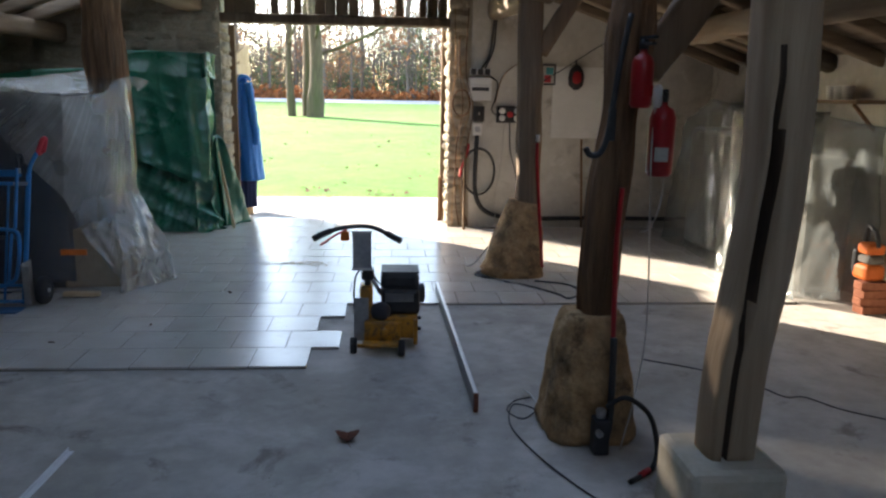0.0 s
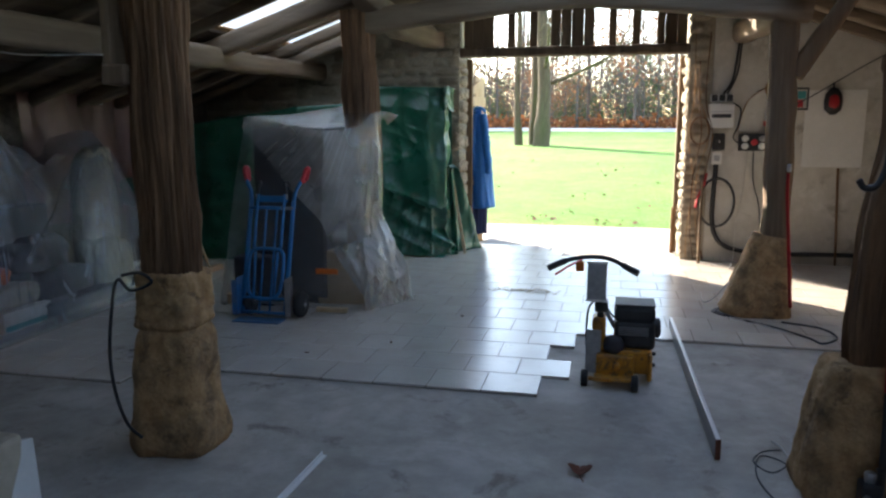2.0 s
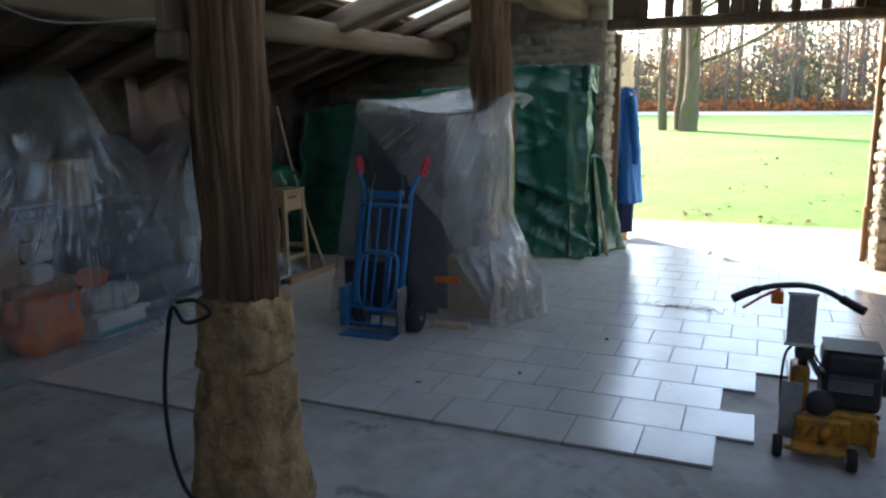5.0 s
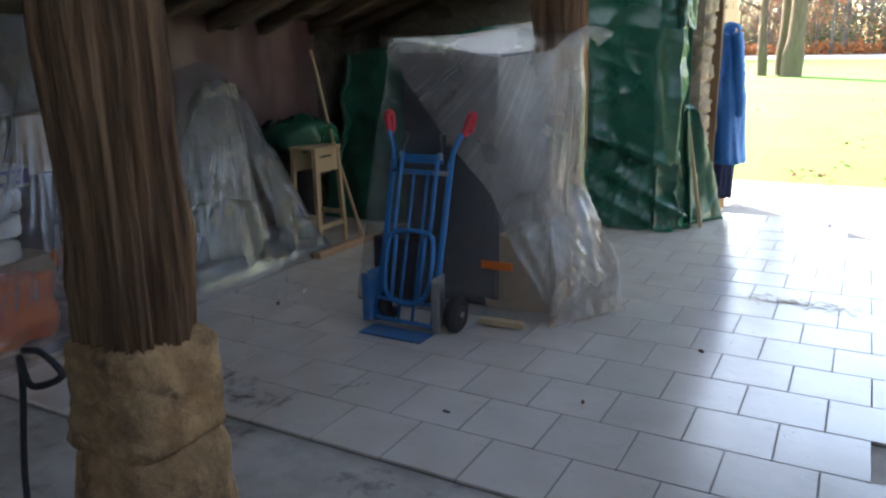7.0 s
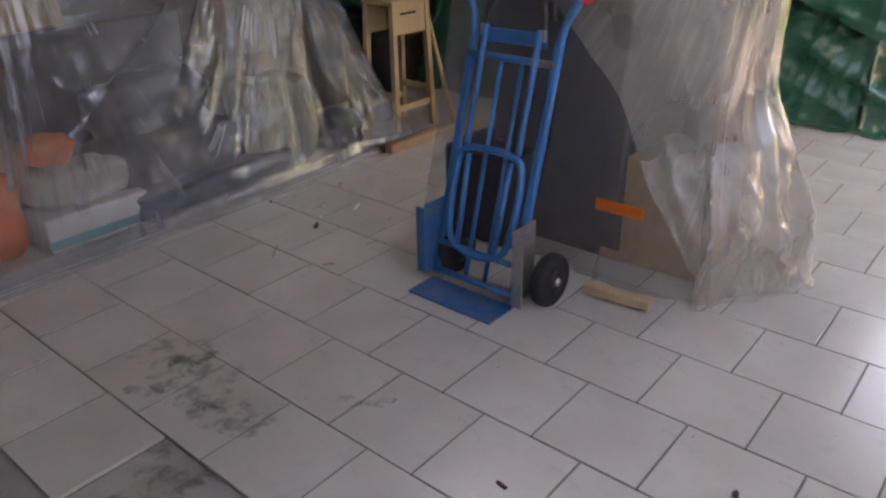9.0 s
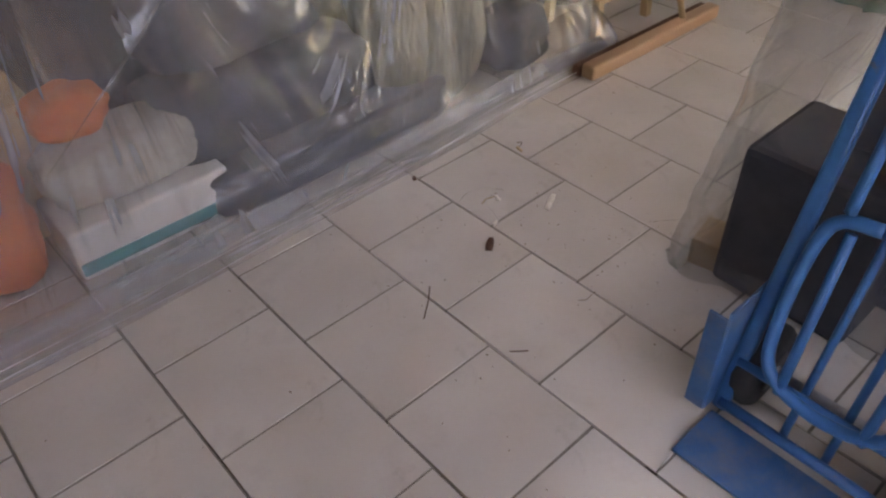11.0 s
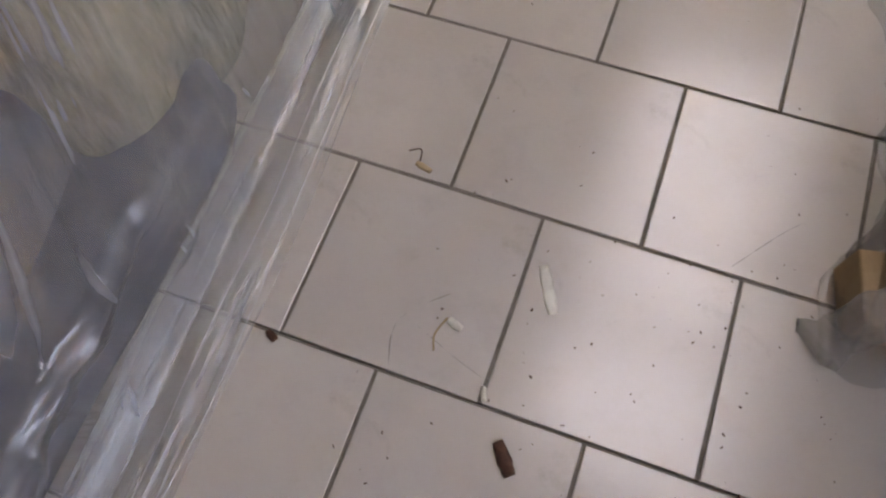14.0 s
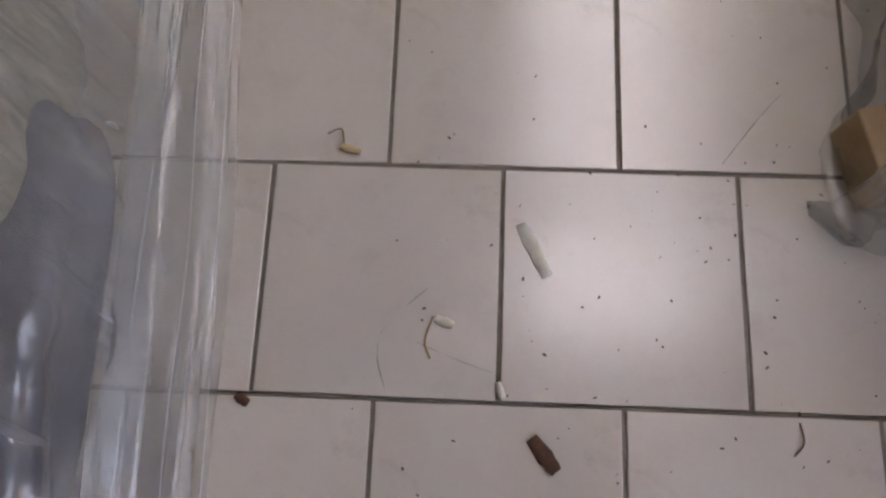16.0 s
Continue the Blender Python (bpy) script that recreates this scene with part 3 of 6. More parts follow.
def gable(bm, x0, x1, y0, y1, z0):
    """A wall slab under the sloping roof between x0 and x1."""
    xsn = sorted({x0, x1, *([0.0] if x0 < 0 < x1 else [])})
    f = [(x0, z0), (x1, z0)] + [(x, roof_z(x) + 0.06) for x in reversed(xsn)]
    a = [bm.verts.new((x, y0, z)) for x, z in f]
    b = [bm.verts.new((x, y1, z)) for x, z in f]
    n = len(f)
    bm.faces.new(a)
    bm.faces.new(b[::-1])
    for k in range(n):
        bm.faces.new((a[k], b[k], b[(k + 1) % n], a[(k + 1) % n]))
    return bm


wall_left = structure(part("wall_front", gable(bmesh.new(), WX0 - 0.45, DX0 - 0.03, WY1 + 0.03, WY1 + 0.52, -0.1), M["mortar"]), "rough rubble stone barn wall beside the doorway", "wall")
structure(part("wall_front_rendered", gable(bmesh.new(), 1.42, WX1 + 0.45, WY1, WY1 + 0.52, -0.1), M["render"]), "pale lime-rendered barn wall, stained and patched", "wall")
pillar = structure(part("wall_pillar", gable(bmesh.new(), DX1 + 0.03, 1.42, WY1 + 0.03, WY1 + 0.5, -0.1), M["mortar"]), "rubble stone pillar at the doorway's edge", "wall")
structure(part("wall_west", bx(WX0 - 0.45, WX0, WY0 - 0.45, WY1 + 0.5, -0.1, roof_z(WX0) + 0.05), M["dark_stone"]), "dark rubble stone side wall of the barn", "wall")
bm = bx(WX1, WX1 + 0.45, WY0 - 0.45, WY1 + 0.5, -0.1, roof_z(WX1) + 0.05)
structure(part("wall_east", bm, M["render"]), "pale lime-washed side wall of the barn", "wall")
structure(part("wall_back", gable(bmesh.new(), WX0 - 0.45, WX1 + 0.45, WY0 - 0.45, WY0, -0.1), M["render"]), "plain rendered back wall of the barn", "wall")

# roof: boards laid along the slope in one mesh; unseen openings added near the ridge and over the back bays let sky
# light in
def rooflight(side, x, y):
    if side < 0 and 2.25 < x < 3.1 and 1.75 < y < 4.2:
        return True
    # Ridge and back-bay openings: out of view, added only to brighten the floor.
    if -1.6 < y < 2.6:
        return 0.1 < x < (1.9 if side > 0 else 0.5)
    return side > 0 and 0.3 < x < 2.4 and -6.2 < y < -3.0


def slab(bm, side, a, b, y0, y1, z0, z1):
    v = [bm.verts.new((side * q, yy, roof_z(q) + zz)) for zz in (z0, z1) for q, yy in ((a, y0), (b, y0), (b, y1), (a, y1))]
    for f in ((0, 1, 2, 3), (4, 5, 6, 7), (0, 1, 5, 4), (1, 2, 6, 5), (2, 3, 7, 6), (3, 0, 4, 7)):
        bm.faces.new([v[k] for k in f])


bm, cover = bmesh.new(), bmesh.new()
rng = random.Random(11)
for side in (-1, 1):
    x = 0.0
    while x < 5.3:
        w = rng.uniform(0.16, 0.22)
        y = WY0 - 0.5
        cuts = sorted({WY0 - 0.5, -6.2, -3.0, -1.6, 1.75, 2.2, 2.6, 4.2, WY1 + 0.7, *[rng.uniform(WY0, WY1) for _ in range(4)]})
        for y0, y1 in zip(cuts, cuts[1:]):
            if rooflight(side, x + w / 2, (y0 + y1) / 2):
                continue
            slab(bm, side, x + 0.004, x + w - 0.004, y0, y1 - 0.004, rng.uniform(0, 0.012), 0.03)
            slab(cover, side, x, x + w, y0, y1, 0.055, 0.075)
        x += w
# Pane added over the side rooflight to spread the sun without patches.
pane = bmesh.new()
slab(pane, -1, 2.12, 3.2, 1.7, 4.25, 0.08, 0.083)
structure(part("rooflight_pane", pane, M["rooflight"]), "milky glass-fibre rooflight pane set in the roof", "rooflight")
structure(part("ceiling", bm, M["roof_board"]), "old roof boards laid over rafters", "ceiling")
structure(part("roof", cover, M["pier"]), "clay tile roof covering with a rooflight and added openings", "roof")

# ---- timber frame ----
frame_ob = thing("timber_frame", (0, 0, 0), "old oak roof frame of purlins, ties and braces", "timber frame")
for i, y in enumerate([-6.4 + 0.62 * k for k in range(18)]):
    for side in (-1, 1):
        timber("rafter", [(side * 0.05, y, roof_z(0.05) - 0.06), (side * 2.6, y + 0.03 * math.sin(i), roof_z(2.6) - 0.075), (side * 5.0, y, roof_z(5.0) - 0.06)], 0.10, 0.09, M["oak_x"], frame_ob, jitter=0.012, steps=5, seed=i + side)
for side in (-1, 1):
    timber("purlin", [(side * 3.2, WY0, 2.13), (side * 3.22, -1, 2.10), (side * 3.18, WY1, 2.14)], 0.17, 0.19, M["oak_y"], frame_ob, jitter=0.02, seed=3 * side)
    timber("wall_plate", [(side * 1.72, WY0, 2.62), (side * 1.70, -1, 2.66), (side * 1.66, 1.8, 2.6), (side * 1.74, 3.2, 2.48), (side * 1.70, WY1 + 0.05, 2.5)], 0.2, 0.2, M["oak_y"], frame_ob, jitter=0.03, seed=5 * side)
timber("ridge_beam", [(0, WY0, 3.22), (0, WY1 + 0.1, 3.22)], 0.16, 0.2, M["oak_y"], frame_ob)
for y in (-1.75, 2.25):
    timber("tie_beam", [(-1.85, y, 2.36), (-0.9, y, 2.48), (0.1, y, 2.55), (1.0, y, 2.47), (1.8, y, 2.38)], 0.2, 0.2, M["oak_x"], frame_ob, jitter=0.02, seed=y)
for y in (-1.0, 2.25):
    for side in (-1, 1):
        timber("aisle_rafter", [(side * 4.6, y + 0.12, 1.78), (side * 3.2, y + 0.12, 2.20), (side * 1.7, y + 0.1, 2.68)], 0.16, 0.2, M["oak_x"], frame_ob, jitter=0.02, seed=y + side)


def pits(seed):
    def f(s, k, u, v):
        a = 2 * math.pi * k / 56
        w = noise.noise(Vector((math.cos(a) * 3.5 + seed, math.sin(a) * 3.5, s * 6))) * 0.010 + noise.noise(Vector((math.cos(a) * 9, math.sin(a) * 9 + seed, s * 14))) * 0.006
        return (u * math.cos(a) + v * math.sin(a)) * w
    return f


def pier_stack(t, blocks, material, seed):
    """Stone blocks, bottom to top: (width, depth, z0, z1, top scale)."""
    for i, (w, d, z0, z1, k) in enumerate(blocks):
        bm = bmesh.new()
        path = [(0, 0, z0 + (z1 - z0) * j / 22) for j in range(23)]
        sweep(bm, path, squircle(w, d, 56, 4.5), [(1 - (0.10 if j in (0, 22) else 0.03 if j in (1, 21) else 0)) * (1 + (k - 1) * j / 22) for j in range(23)], 0.022, 5.0, pits(seed + i), seed + i * 7)
        part("pier_block" if len(blocks) > 1 else "pier", bm, material, t, smooth=True)


# post A: two-block stone pier, dark oak with a mortised collar
A = thing("post", (-1.64, -1.0, FLOOR), "dark weathered oak post on a two-block sandstone pier", "post")
pier_stack(A, [(0.41, 0.38, 0, 0.60, 0.74), (0.295, 0.28, 0.602, 0.87, 0.97)], M["pier"], 1)


def crack(angle_k, half, depth, lo, hi):
    def f(s, k, u, v):
        if lo < s < hi and abs(k - angle_k) <= half:
            wide = math.sin(math.pi * (s - lo) / (hi - lo)) ** 0.6
            q = depth * wide * (1 if abs(k - angle_k) < half else 0.75 if wide > 0.8 else 0.1)
            return v * q
        return Vector((0, 0, 0))
    return f


def ridges(depth, seed, n=56, fine=1.0):
    def f(s, k, u, v):
        a = 2 * math.pi * k / n
        w = depth * (1 - 2 * abs(noise.noise(Vector((math.cos(a) * 4.5 * fine, math.sin(a) * 4.5 * fine + seed, s * 1.2 * fine))))) + 0.6 * depth * noise.noise(Vector((math.cos(a) * 11 + seed, math.sin(a) * 11, s * 2.0)))
        return (u * math.cos(a) + v * math.sin(a)) * w
    return f


timber("shaft", [(0.0, 0, 0.86), (0.0, 0, 1.4), (-0.01, 0, 2.0), (0, 0, 2.62)], 0.20, 0.19, M["oak"], A, jitter=0.02, steps=24, groove=ridges(0.030, 2, 140, 1.5), seed=2, e=4, n=140)
box_b = bmesh.new()
box(box_b, -0.21, -0.10, -0.135, 0.10, 1.72, 1.81, 0.01)
box(box_b, -0.20, -0.155, -0.13, 0.09, 1.81, 2.4, 0.008)
part("mortised_cheek", box_b, M["oak_grey"], A)

# post B: rounded rendered pier, leaning dark post
B = thing("post", (1.40, -0.82, FLOOR), "leaning dark oak post on a bulky rendered stone pier", "post")
pier_stack(B, [(0.45, 0.42, 0, 0.58, 0.62)], M["pier"], 11)
timber("shaft", [(0.02, 0, 0.50), (0.03, 0, 0.9), (0.07, 0, 1.4), (0.12, 0, 2.0), (0.15, 0, 2.62)], 0.145, 0.16, M["oak"], B, jitter=0.025, steps=12, groove=ridges(0.012, 5), seed=4, e=3.2, n=56)
timber("brace", [(0.18, 0.02, 1.66), (0.36, 0.03, 1.92), (0.66, 0.04, 2.34)], 0.15, 0.13, M["oak_grey"], B, jitter=0.012, seed=8)

# posts on cast plinths
N = thing("post", (1.64, -1.72, FLOOR), "pale split oak post on a cast concrete plinth", "post", "posts on cast plinths")
part("plinth", bx(-0.17, 0.17, -0.17, 0.17, 0, 0.33, 0.03), M["cast"], N)
N_LINE = [(0.012, 0, 0.31), (0.022, 0, 0.64), (0.042, 0, 0.81), (0.07, 0, 1.03), (0.088, 0, 1.28), (0.082, 0, 1.57), (0.066, 0, 1.86), (0.05, 0, 2.6)]


def split(s, k, u, v):
    """A crack that runs up the shaft, narrow at the foot and gaping higher up."""
    gape = max(0.0, min(1.0, (s - 0.22) / 0.2)) * max(0.0, min(1.0, (0.74 - s) / 0.22))
    fade = max(0.0, min(1.0, (0.80 - s) / 0.10))
    away = abs(k - 41)
    if s > 0.80 or away > 2:
        return Vector((0, 0, 0))
    return v * ((0.10 * fade) if away == 0 else 0.085 * gape if away == 1 else 0.05 * max(0.0, gape - 0.5))


n_shaft = timber("shaft", N_LINE, 0.172, 0.165, M["oak_pale"], N, jitter=0.012, steps=8, groove=split, seed=14, e=6, n=60)
# Faces inside the split get near-black wood: the crack's shade put into colour.
n_shaft.data.materials.append(M["split_shade"])
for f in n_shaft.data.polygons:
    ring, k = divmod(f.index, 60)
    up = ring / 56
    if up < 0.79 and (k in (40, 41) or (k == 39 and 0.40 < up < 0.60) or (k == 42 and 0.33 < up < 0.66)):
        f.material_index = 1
P = thing("post", (-2.06, -1.86, FLOOR), "pale squared oak post on a cast concrete plinth", "post", "posts on cast plinths")
part("plinth", bx(-0.16, 0.16, -0.16, 0.16, 0, 0.33, 0.03), M["cast"], P)
timber("shaft", [(0, 0, 0.31), (0, 0, 1.4), (0, 0, 2.6)], 0.18, 0.17, M["pine"], P, jitter=0.01, steps=10, seed=21, e=7)

# back posts
C = thing("post", (1.58, 2.3, FLOOR), "grey oak post on a sloping stone pier", "post")
bm = bmesh.new()
sweep(bm, [(-0.03 + 0.10 * j / 8, 0, 0.66 * j / 8) for j in range(9)], squircle(0.54, 0.46, 28, 4), [1 - 0.5 * (j / 8) for j in range(9)], 0.03, 4.0, None, 33)
part("pier", bm, M["pier"], C, smooth=True)
timber("shaft", [(0.09, 0, 0.6), (0.08, 0, 1.1), (0.07, 0, 1.6), (0.05, 0, 2.5)], 0.19, 0.19, M["oak_grey"], C, jitter=0.02, steps=12, groove=ridges(0.01, 7), seed=31, e=3.5, n=56)
timber("brace", [(0.14, 0, 1.92), (0.32, 0, 2.2), (0.52, 0, 2.52)], 0.13, 0.12, M["oak_grey"], C, jitter=0.012, seed=38)
D = thing("post", (-1.80, 2.25, FLOOR), "gnarled split oak post rising behind the plastic-wrapped cabinet", "post")
timber("shaft", [(0, 0, 0), (0.02, 0, 1.0), (0, 0, 1.7), (-0.02, 0, 2.5)], 0.25, 0.22, M["oak"], D, jitter=0.03, steps=12, groove=ridges(0.025, 11), seed=41, e=3, n=56)

# ---- boards over the doorway ----
head = thing("slatted_boarding", (0, WY1 + 0.12, DTOP), "dark weathered slatted boarding above the doorway beam", "boarding")
timber("beam", [(DX0 - 0.1, 0, 0.05), (DX1 + 0.1, 0, 0.05)], 0.11, 0.16, M["board"], head, jitter=0.006)
x = DX0
rng = random.Random(3)
gaps = {3, 5, 7, 12, 14, 16}
i = 0
SL = [0.11, 0.13, 0.12, 0.16, 0.09, 0.17, 0.09, 0.15, 0.12, 0.12, 0.14, 0.12, 0.16, 0.09, 0.17, 0.09, 0.18, 0.09, 0.13, 0.13, 0.12]
for i, w in enumerate(SL):
    if i not in gaps and x < DX1:
        h = rng.uniform(0.95, 1.05)
        part("slat", bx(x + 0.0015, min(x + w, DX1) - 0.0015, 0.03, 0.055, 0.08, h, 0.003), M["board"], head)
    x += w
part("slat", bx(DX0, DX1, 0.065, 0.09, 0.56, 0.70, 0.004), M["board"], head)

# ---- sheeting helpers ----
def ridge_noise(p):
    return 1 - 2 * abs(noise.noise(p))


def crumpled(p, seed, f=2.5, n=6):
    """Height of a creased sheet: straight sharp creases in several directions with plain facets between."""
    q = Random2.get(seed)
    if q is None:
        rng2 = random.Random(int(seed * 31) + 7)
        q = Random2[seed] = [(Vector((rng2.gauss(0, 1), rng2.gauss(0, 1), rng2.gauss(0, 1))).normalized(), Vector((rng2.gauss(0, 1), rng2.gauss(0, 1), rng2.gauss(0, 1))).normalized(), rng2.uniform(0, 50)) for _ in range(n)]
    total = 0.0
    for i, (d, e, o) in enumerate(q):
        g = f * (1 + 0.55 * i)
        total += abs(noise.noise(Vector((p.dot(d) * g + o, p.dot(e) * g * 0.35, o)))) / (1 + 0.6 * i)
    return total


Random2 = {}


def write_uv(bm, coords):
    """Lay the sheet's own coordinates, one pair a vertex, into its uv layer."""
    bm.verts.index_update()
    layer = bm.loops.layers.uv.new("sheet")
    for f in bm.faces:
        for lp in f.loops:
            lp[layer].uv = coords.get(lp.vert, (0.0, 0.0))


def drape(top, foot, c, n=26, rows=34, folds=0.03, crumple=0.012, seed=0.0, peak=0.0, skirt=0.05, foot_z=0.004, z_end=None, lid=True, sag=0.12, fan=5.0, kink=(), off=0.0, hub=None, reach=0.8, crease=2.5, low=0.0):
    """A sheet hung over a thing: corners top (x, y, z), corners foot (x, y). hub: the corner from which its folds fan out;
    crumple: depth of the creases, low: more of them towards the foot; z_end: the height at which it ends;
    kink: how far each corner hangs straight before it flares; off: distance outward."""
    bm = bmesh.new()
    m = len(top)
    cols, rim, uvs = [], [], {}
    lengths = [(Vector(foot[(e + 1) % m]) - Vector(foot[e])).length for e in range(m)]
    centre = sum(lengths[:hub]) if hub is not None else 0.0
    around = sum(lengths)
    for e in range(m):
        t0, t1 = Vector(top[e]), Vector(top[(e + 1) % m])
        f0, f1 = Vector(foot[e]), Vector(foot[(e + 1) % m])
        out2 = Vector(((f1 - f0).y, -(f1 - f0).x)).normalized()
        out = Vector((out2.x, out2.y, 0))
        if out.dot(Vector(((t0.x + t1.x) / 2 - c[0], (t0.y + t1.y) / 2 - c[1], 0))) < 0:
            out = -out
        L = lengths[e]
        k_n = max(4, int(n * L / 0.8))
        for i in range(k_n):
            u = i / k_n
            a, b = t0.lerp(t1, u), f0.lerp(f1, u)
            ze = (z_end(e, u) if z_end else foot_z)
            kk = kink[e] * (1 - u) + kink[(e + 1) % m] * u if kink else 0.0
            run = sum(lengths[:e]) + u * L - centre
            run = (run + around / 2) % around - around / 2
            col = []
            for k in range(rows + 1):
                g = k / rows
                z = a.z + (ze - a.z) * g
                s = (a.z - z) / (a.z - foot_z)
                fl = min(1.0, max(0.0, (s - 0.48) / 0.40))
                f = s * (1 - kk) + kk * (0.22 * s + 0.78 * fl * fl * (3 - 2 * fl))
                p = Vector((a.x + (b.x - a.x) * f, a.y + (b.y - a.y) * f, z))
                bow = -sag * math.sin(math.pi * s) * 0.35 * math.sin(math.pi * u) * L
                ang = math.atan2(run, s * a.z + 0.35)
                w = off
                if hub is not None:
                    near = math.exp(-(run / reach) ** 2)
                    w += folds * min(1, s * 4) * near * (0.8 * ridge_noise(Vector((ang * fan, seed, s * 0.5))) + 0.4 * ridge_noise(Vector((ang * fan * 2.6, seed + 3, s * 0.9))))
                    w += folds * 0.5 * s * noise.noise(Vector((run * 5, s * 1.2, seed)))
                else:
                    w += folds * min(1, s * 3) * (noise.noise(Vector((run * 1.8 + s, s * 1.6, seed))) + 0.5 * ridge_noise(Vector((run * 3.5 - 1.5 * s, s * 1.2, seed + 4))))
                w -= crumple * crumpled(p, seed, crease) + (crumple * low * max(0.0, s - 0.5) * crumpled(p, seed + 1, crease * 2.4) if low else 0.0)
                q = p + out * (w + bow)
                q.z = max(q.z, foot_z)
                col.append((q, (math.atan2(run, s * a.z + 1.1), s * a.z)))
            if skirt:
                col.append((col[-1][0] + out * skirt * (0.7 + 1.2 * noise.noise(Vector((u * L * 7, seed, e)))) + Vector((0, 0, 0.004)), col[-1][1]))
            made = []
            for q, uv in col:
                v = bm.verts.new(q)
                uvs[v] = uv
                made.append(v)
            cols.append(made)
            rim.append(made[0])
    for i in range(len(cols)):
        p, q = cols[i], cols[(i + 1) % len(cols)]
        for k in range(len(p) - 1):
            bm.faces.new((p[k], q[k], q[k + 1], p[k + 1]))
    if lid:
        mid = Vector((c[0], c[1], sum(v.co.z for v in rim) / len(rim) + peak))
        prev = rim
        for g in range(1, 8):
            f = g / 8
            ring = []
            for v in rim:
                q = v.co.lerp(mid, f)
                q.z += 0.02 * noise.noise(Vector((q.x * 5 + seed, q.y * 5, 1)))
                ring.append(bm.verts.new(q))
                uvs[ring[-1]] = (uvs[v][0], -f * 0.4)
            for i in range(len(rim)):
                bm.faces.new((prev[i], prev[(i + 1) % len(rim)], ring[(i + 1) % len(rim)], ring[i]))
            prev = ring
        bm.faces.new(prev)
    write_uv(bm, uvs)
    return bm


def crate(name, at, size, material, label, category, turn=0.0, bevel=0.012):
    t = thing(name, at, label, category, turn=turn)
    w, d, h = size
    part("body", bx(-w / 2, w / 2, -d / 2, d / 2, 0, h, bevel), material, t)
    return t


# ---- plastic-wrapped cabinet in the middle ----
cab = thing("cabinet", (-2.27, 2.08, 0), "dark grey upright cabinet standing under clear plastic sheeting", "cabinet")
part("body", bx(-0.33, 0.30, -0.30, 0.30, 0.05, 1.50, 0.01), M["dark_case"], cab)
part("base", bx(-0.31, 0.28, -0.28, 0.28, 0.0, 0.05), M["black"], cab)
part("door", bx(-0.32, 0.29, -0.322, -0.302, 0.07, 1.48, 0.005), M["dark_case"], cab)
crate("carton", (-1.87, 2.00, 0), (0.42, 0.40, 0.46), M["carton"], "brown cardboard carton under the plastic sheeting", "box", 6)
crate("carton", (-2.785, 1.665, 0), (0.085, 0.12, 0.085), M["carton"], "small brown cardboard block at the foot of the sheeting", "box", 12, 0.004)
crate("storage_case", (-2.56, 1.75, 0), (0.36, 0.32, 0.42), M["dark_case"], "low dark case in front of the cabinet under the sheeting", "case", 0, 0.02)
crate("batten", (-1.82, 1.495, 0.012), (0.26, 0.05, 0.035), M["pine"], "short pine batten holding the sheeting's hem down", "batten", 4, 0.004)
crate("spirit_level", (-1.90, 1.605, 0.30), (0.19, 0.012, 0.045), M["orange"], "orange strip showing through the sheeting", "tool", 2, 0.003)
TOP1 = [(-2.62, 1.66, 1.585), (-1.93, 1.70, 1.47), (-1.70, 1.84, 1.50), (-1.60, 2.08, 1.60), (-1.80, 2.34, 1.66), (-1.98, 2.40, 1.69), (-2.62, 2.40, 1.60)]
KINK1 = [0.0, 0.2, 0.8, 1.0, 1.0, 0.5, 0.0]
FOOT1 = [(-2.88, 1.54), (-1.98, 1.53), (-1.52, 1.58), (-1.29, 2.05), (-1.56, 2.42), (-2.0, 2.66), (-2.86, 2.66)]
sheet = part("plastic_sheet", drape(TOP1, FOOT1, (-2.14, 2.04), 90, 110, 0.032, 0.028, 1.0, 0.02, 0.035, fan=5.0, sag=0.03, kink=KINK1, hub=3, reach=0.75, crease=2.2, low=5.0), M["film"], smooth=True)
for away, seed, ends in ((0.012, 1.3, [1.50, 0.72, 0.004, 0.004, 0.004, 0.30, 1.45, 1.50]), (0.022, 1.7, [1.56, 1.40, 0.45, 0.004, 0.004, 0.40, 1.50, 1.56])):
    part("folded_layer", drape(TOP1, FOOT1, (-2.14, 2.04), 80, 100, 0.032, 0.028, seed, 0.03, 0.0, fan=5.0, sag=0.03, kink=KINK1, off=away, lid=False, hub=3, reach=0.75, crease=2.2, low=5.0,
         z_end=lambda e, u: ends[e] * (1 - u) + ends[e + 1] * u + 0.05 * noise.noise(Vector((e + u * 3, 2, seed)))), M["film_fold"], sheet, smooth=True)
knot_path = [(-1.68, 2.10, 1.50), (-1.62, 2.11, 1.57), (-1.575, 2.11, 1.605), (-1.53, 2.10, 1.60), (-1.48, 2.09, 1.575), (-1.465, 2.09, 1.56)]
part("gathered_corner", sweep(bmesh.new(), smooth_path(knot_path, 5), circle(1, 26), [0.075 - 0.0045 * i if i < 12 else 0.02 + 0.003 * (i - 11) for i in range(26)], 0.012, 22.0), M["film_fold"], sheet, "twisted top corner of the sheeting", smooth=True)
tagged(sheet, "clear plastic sheeting draped to the floor over a cabinet", "plastic sheet")

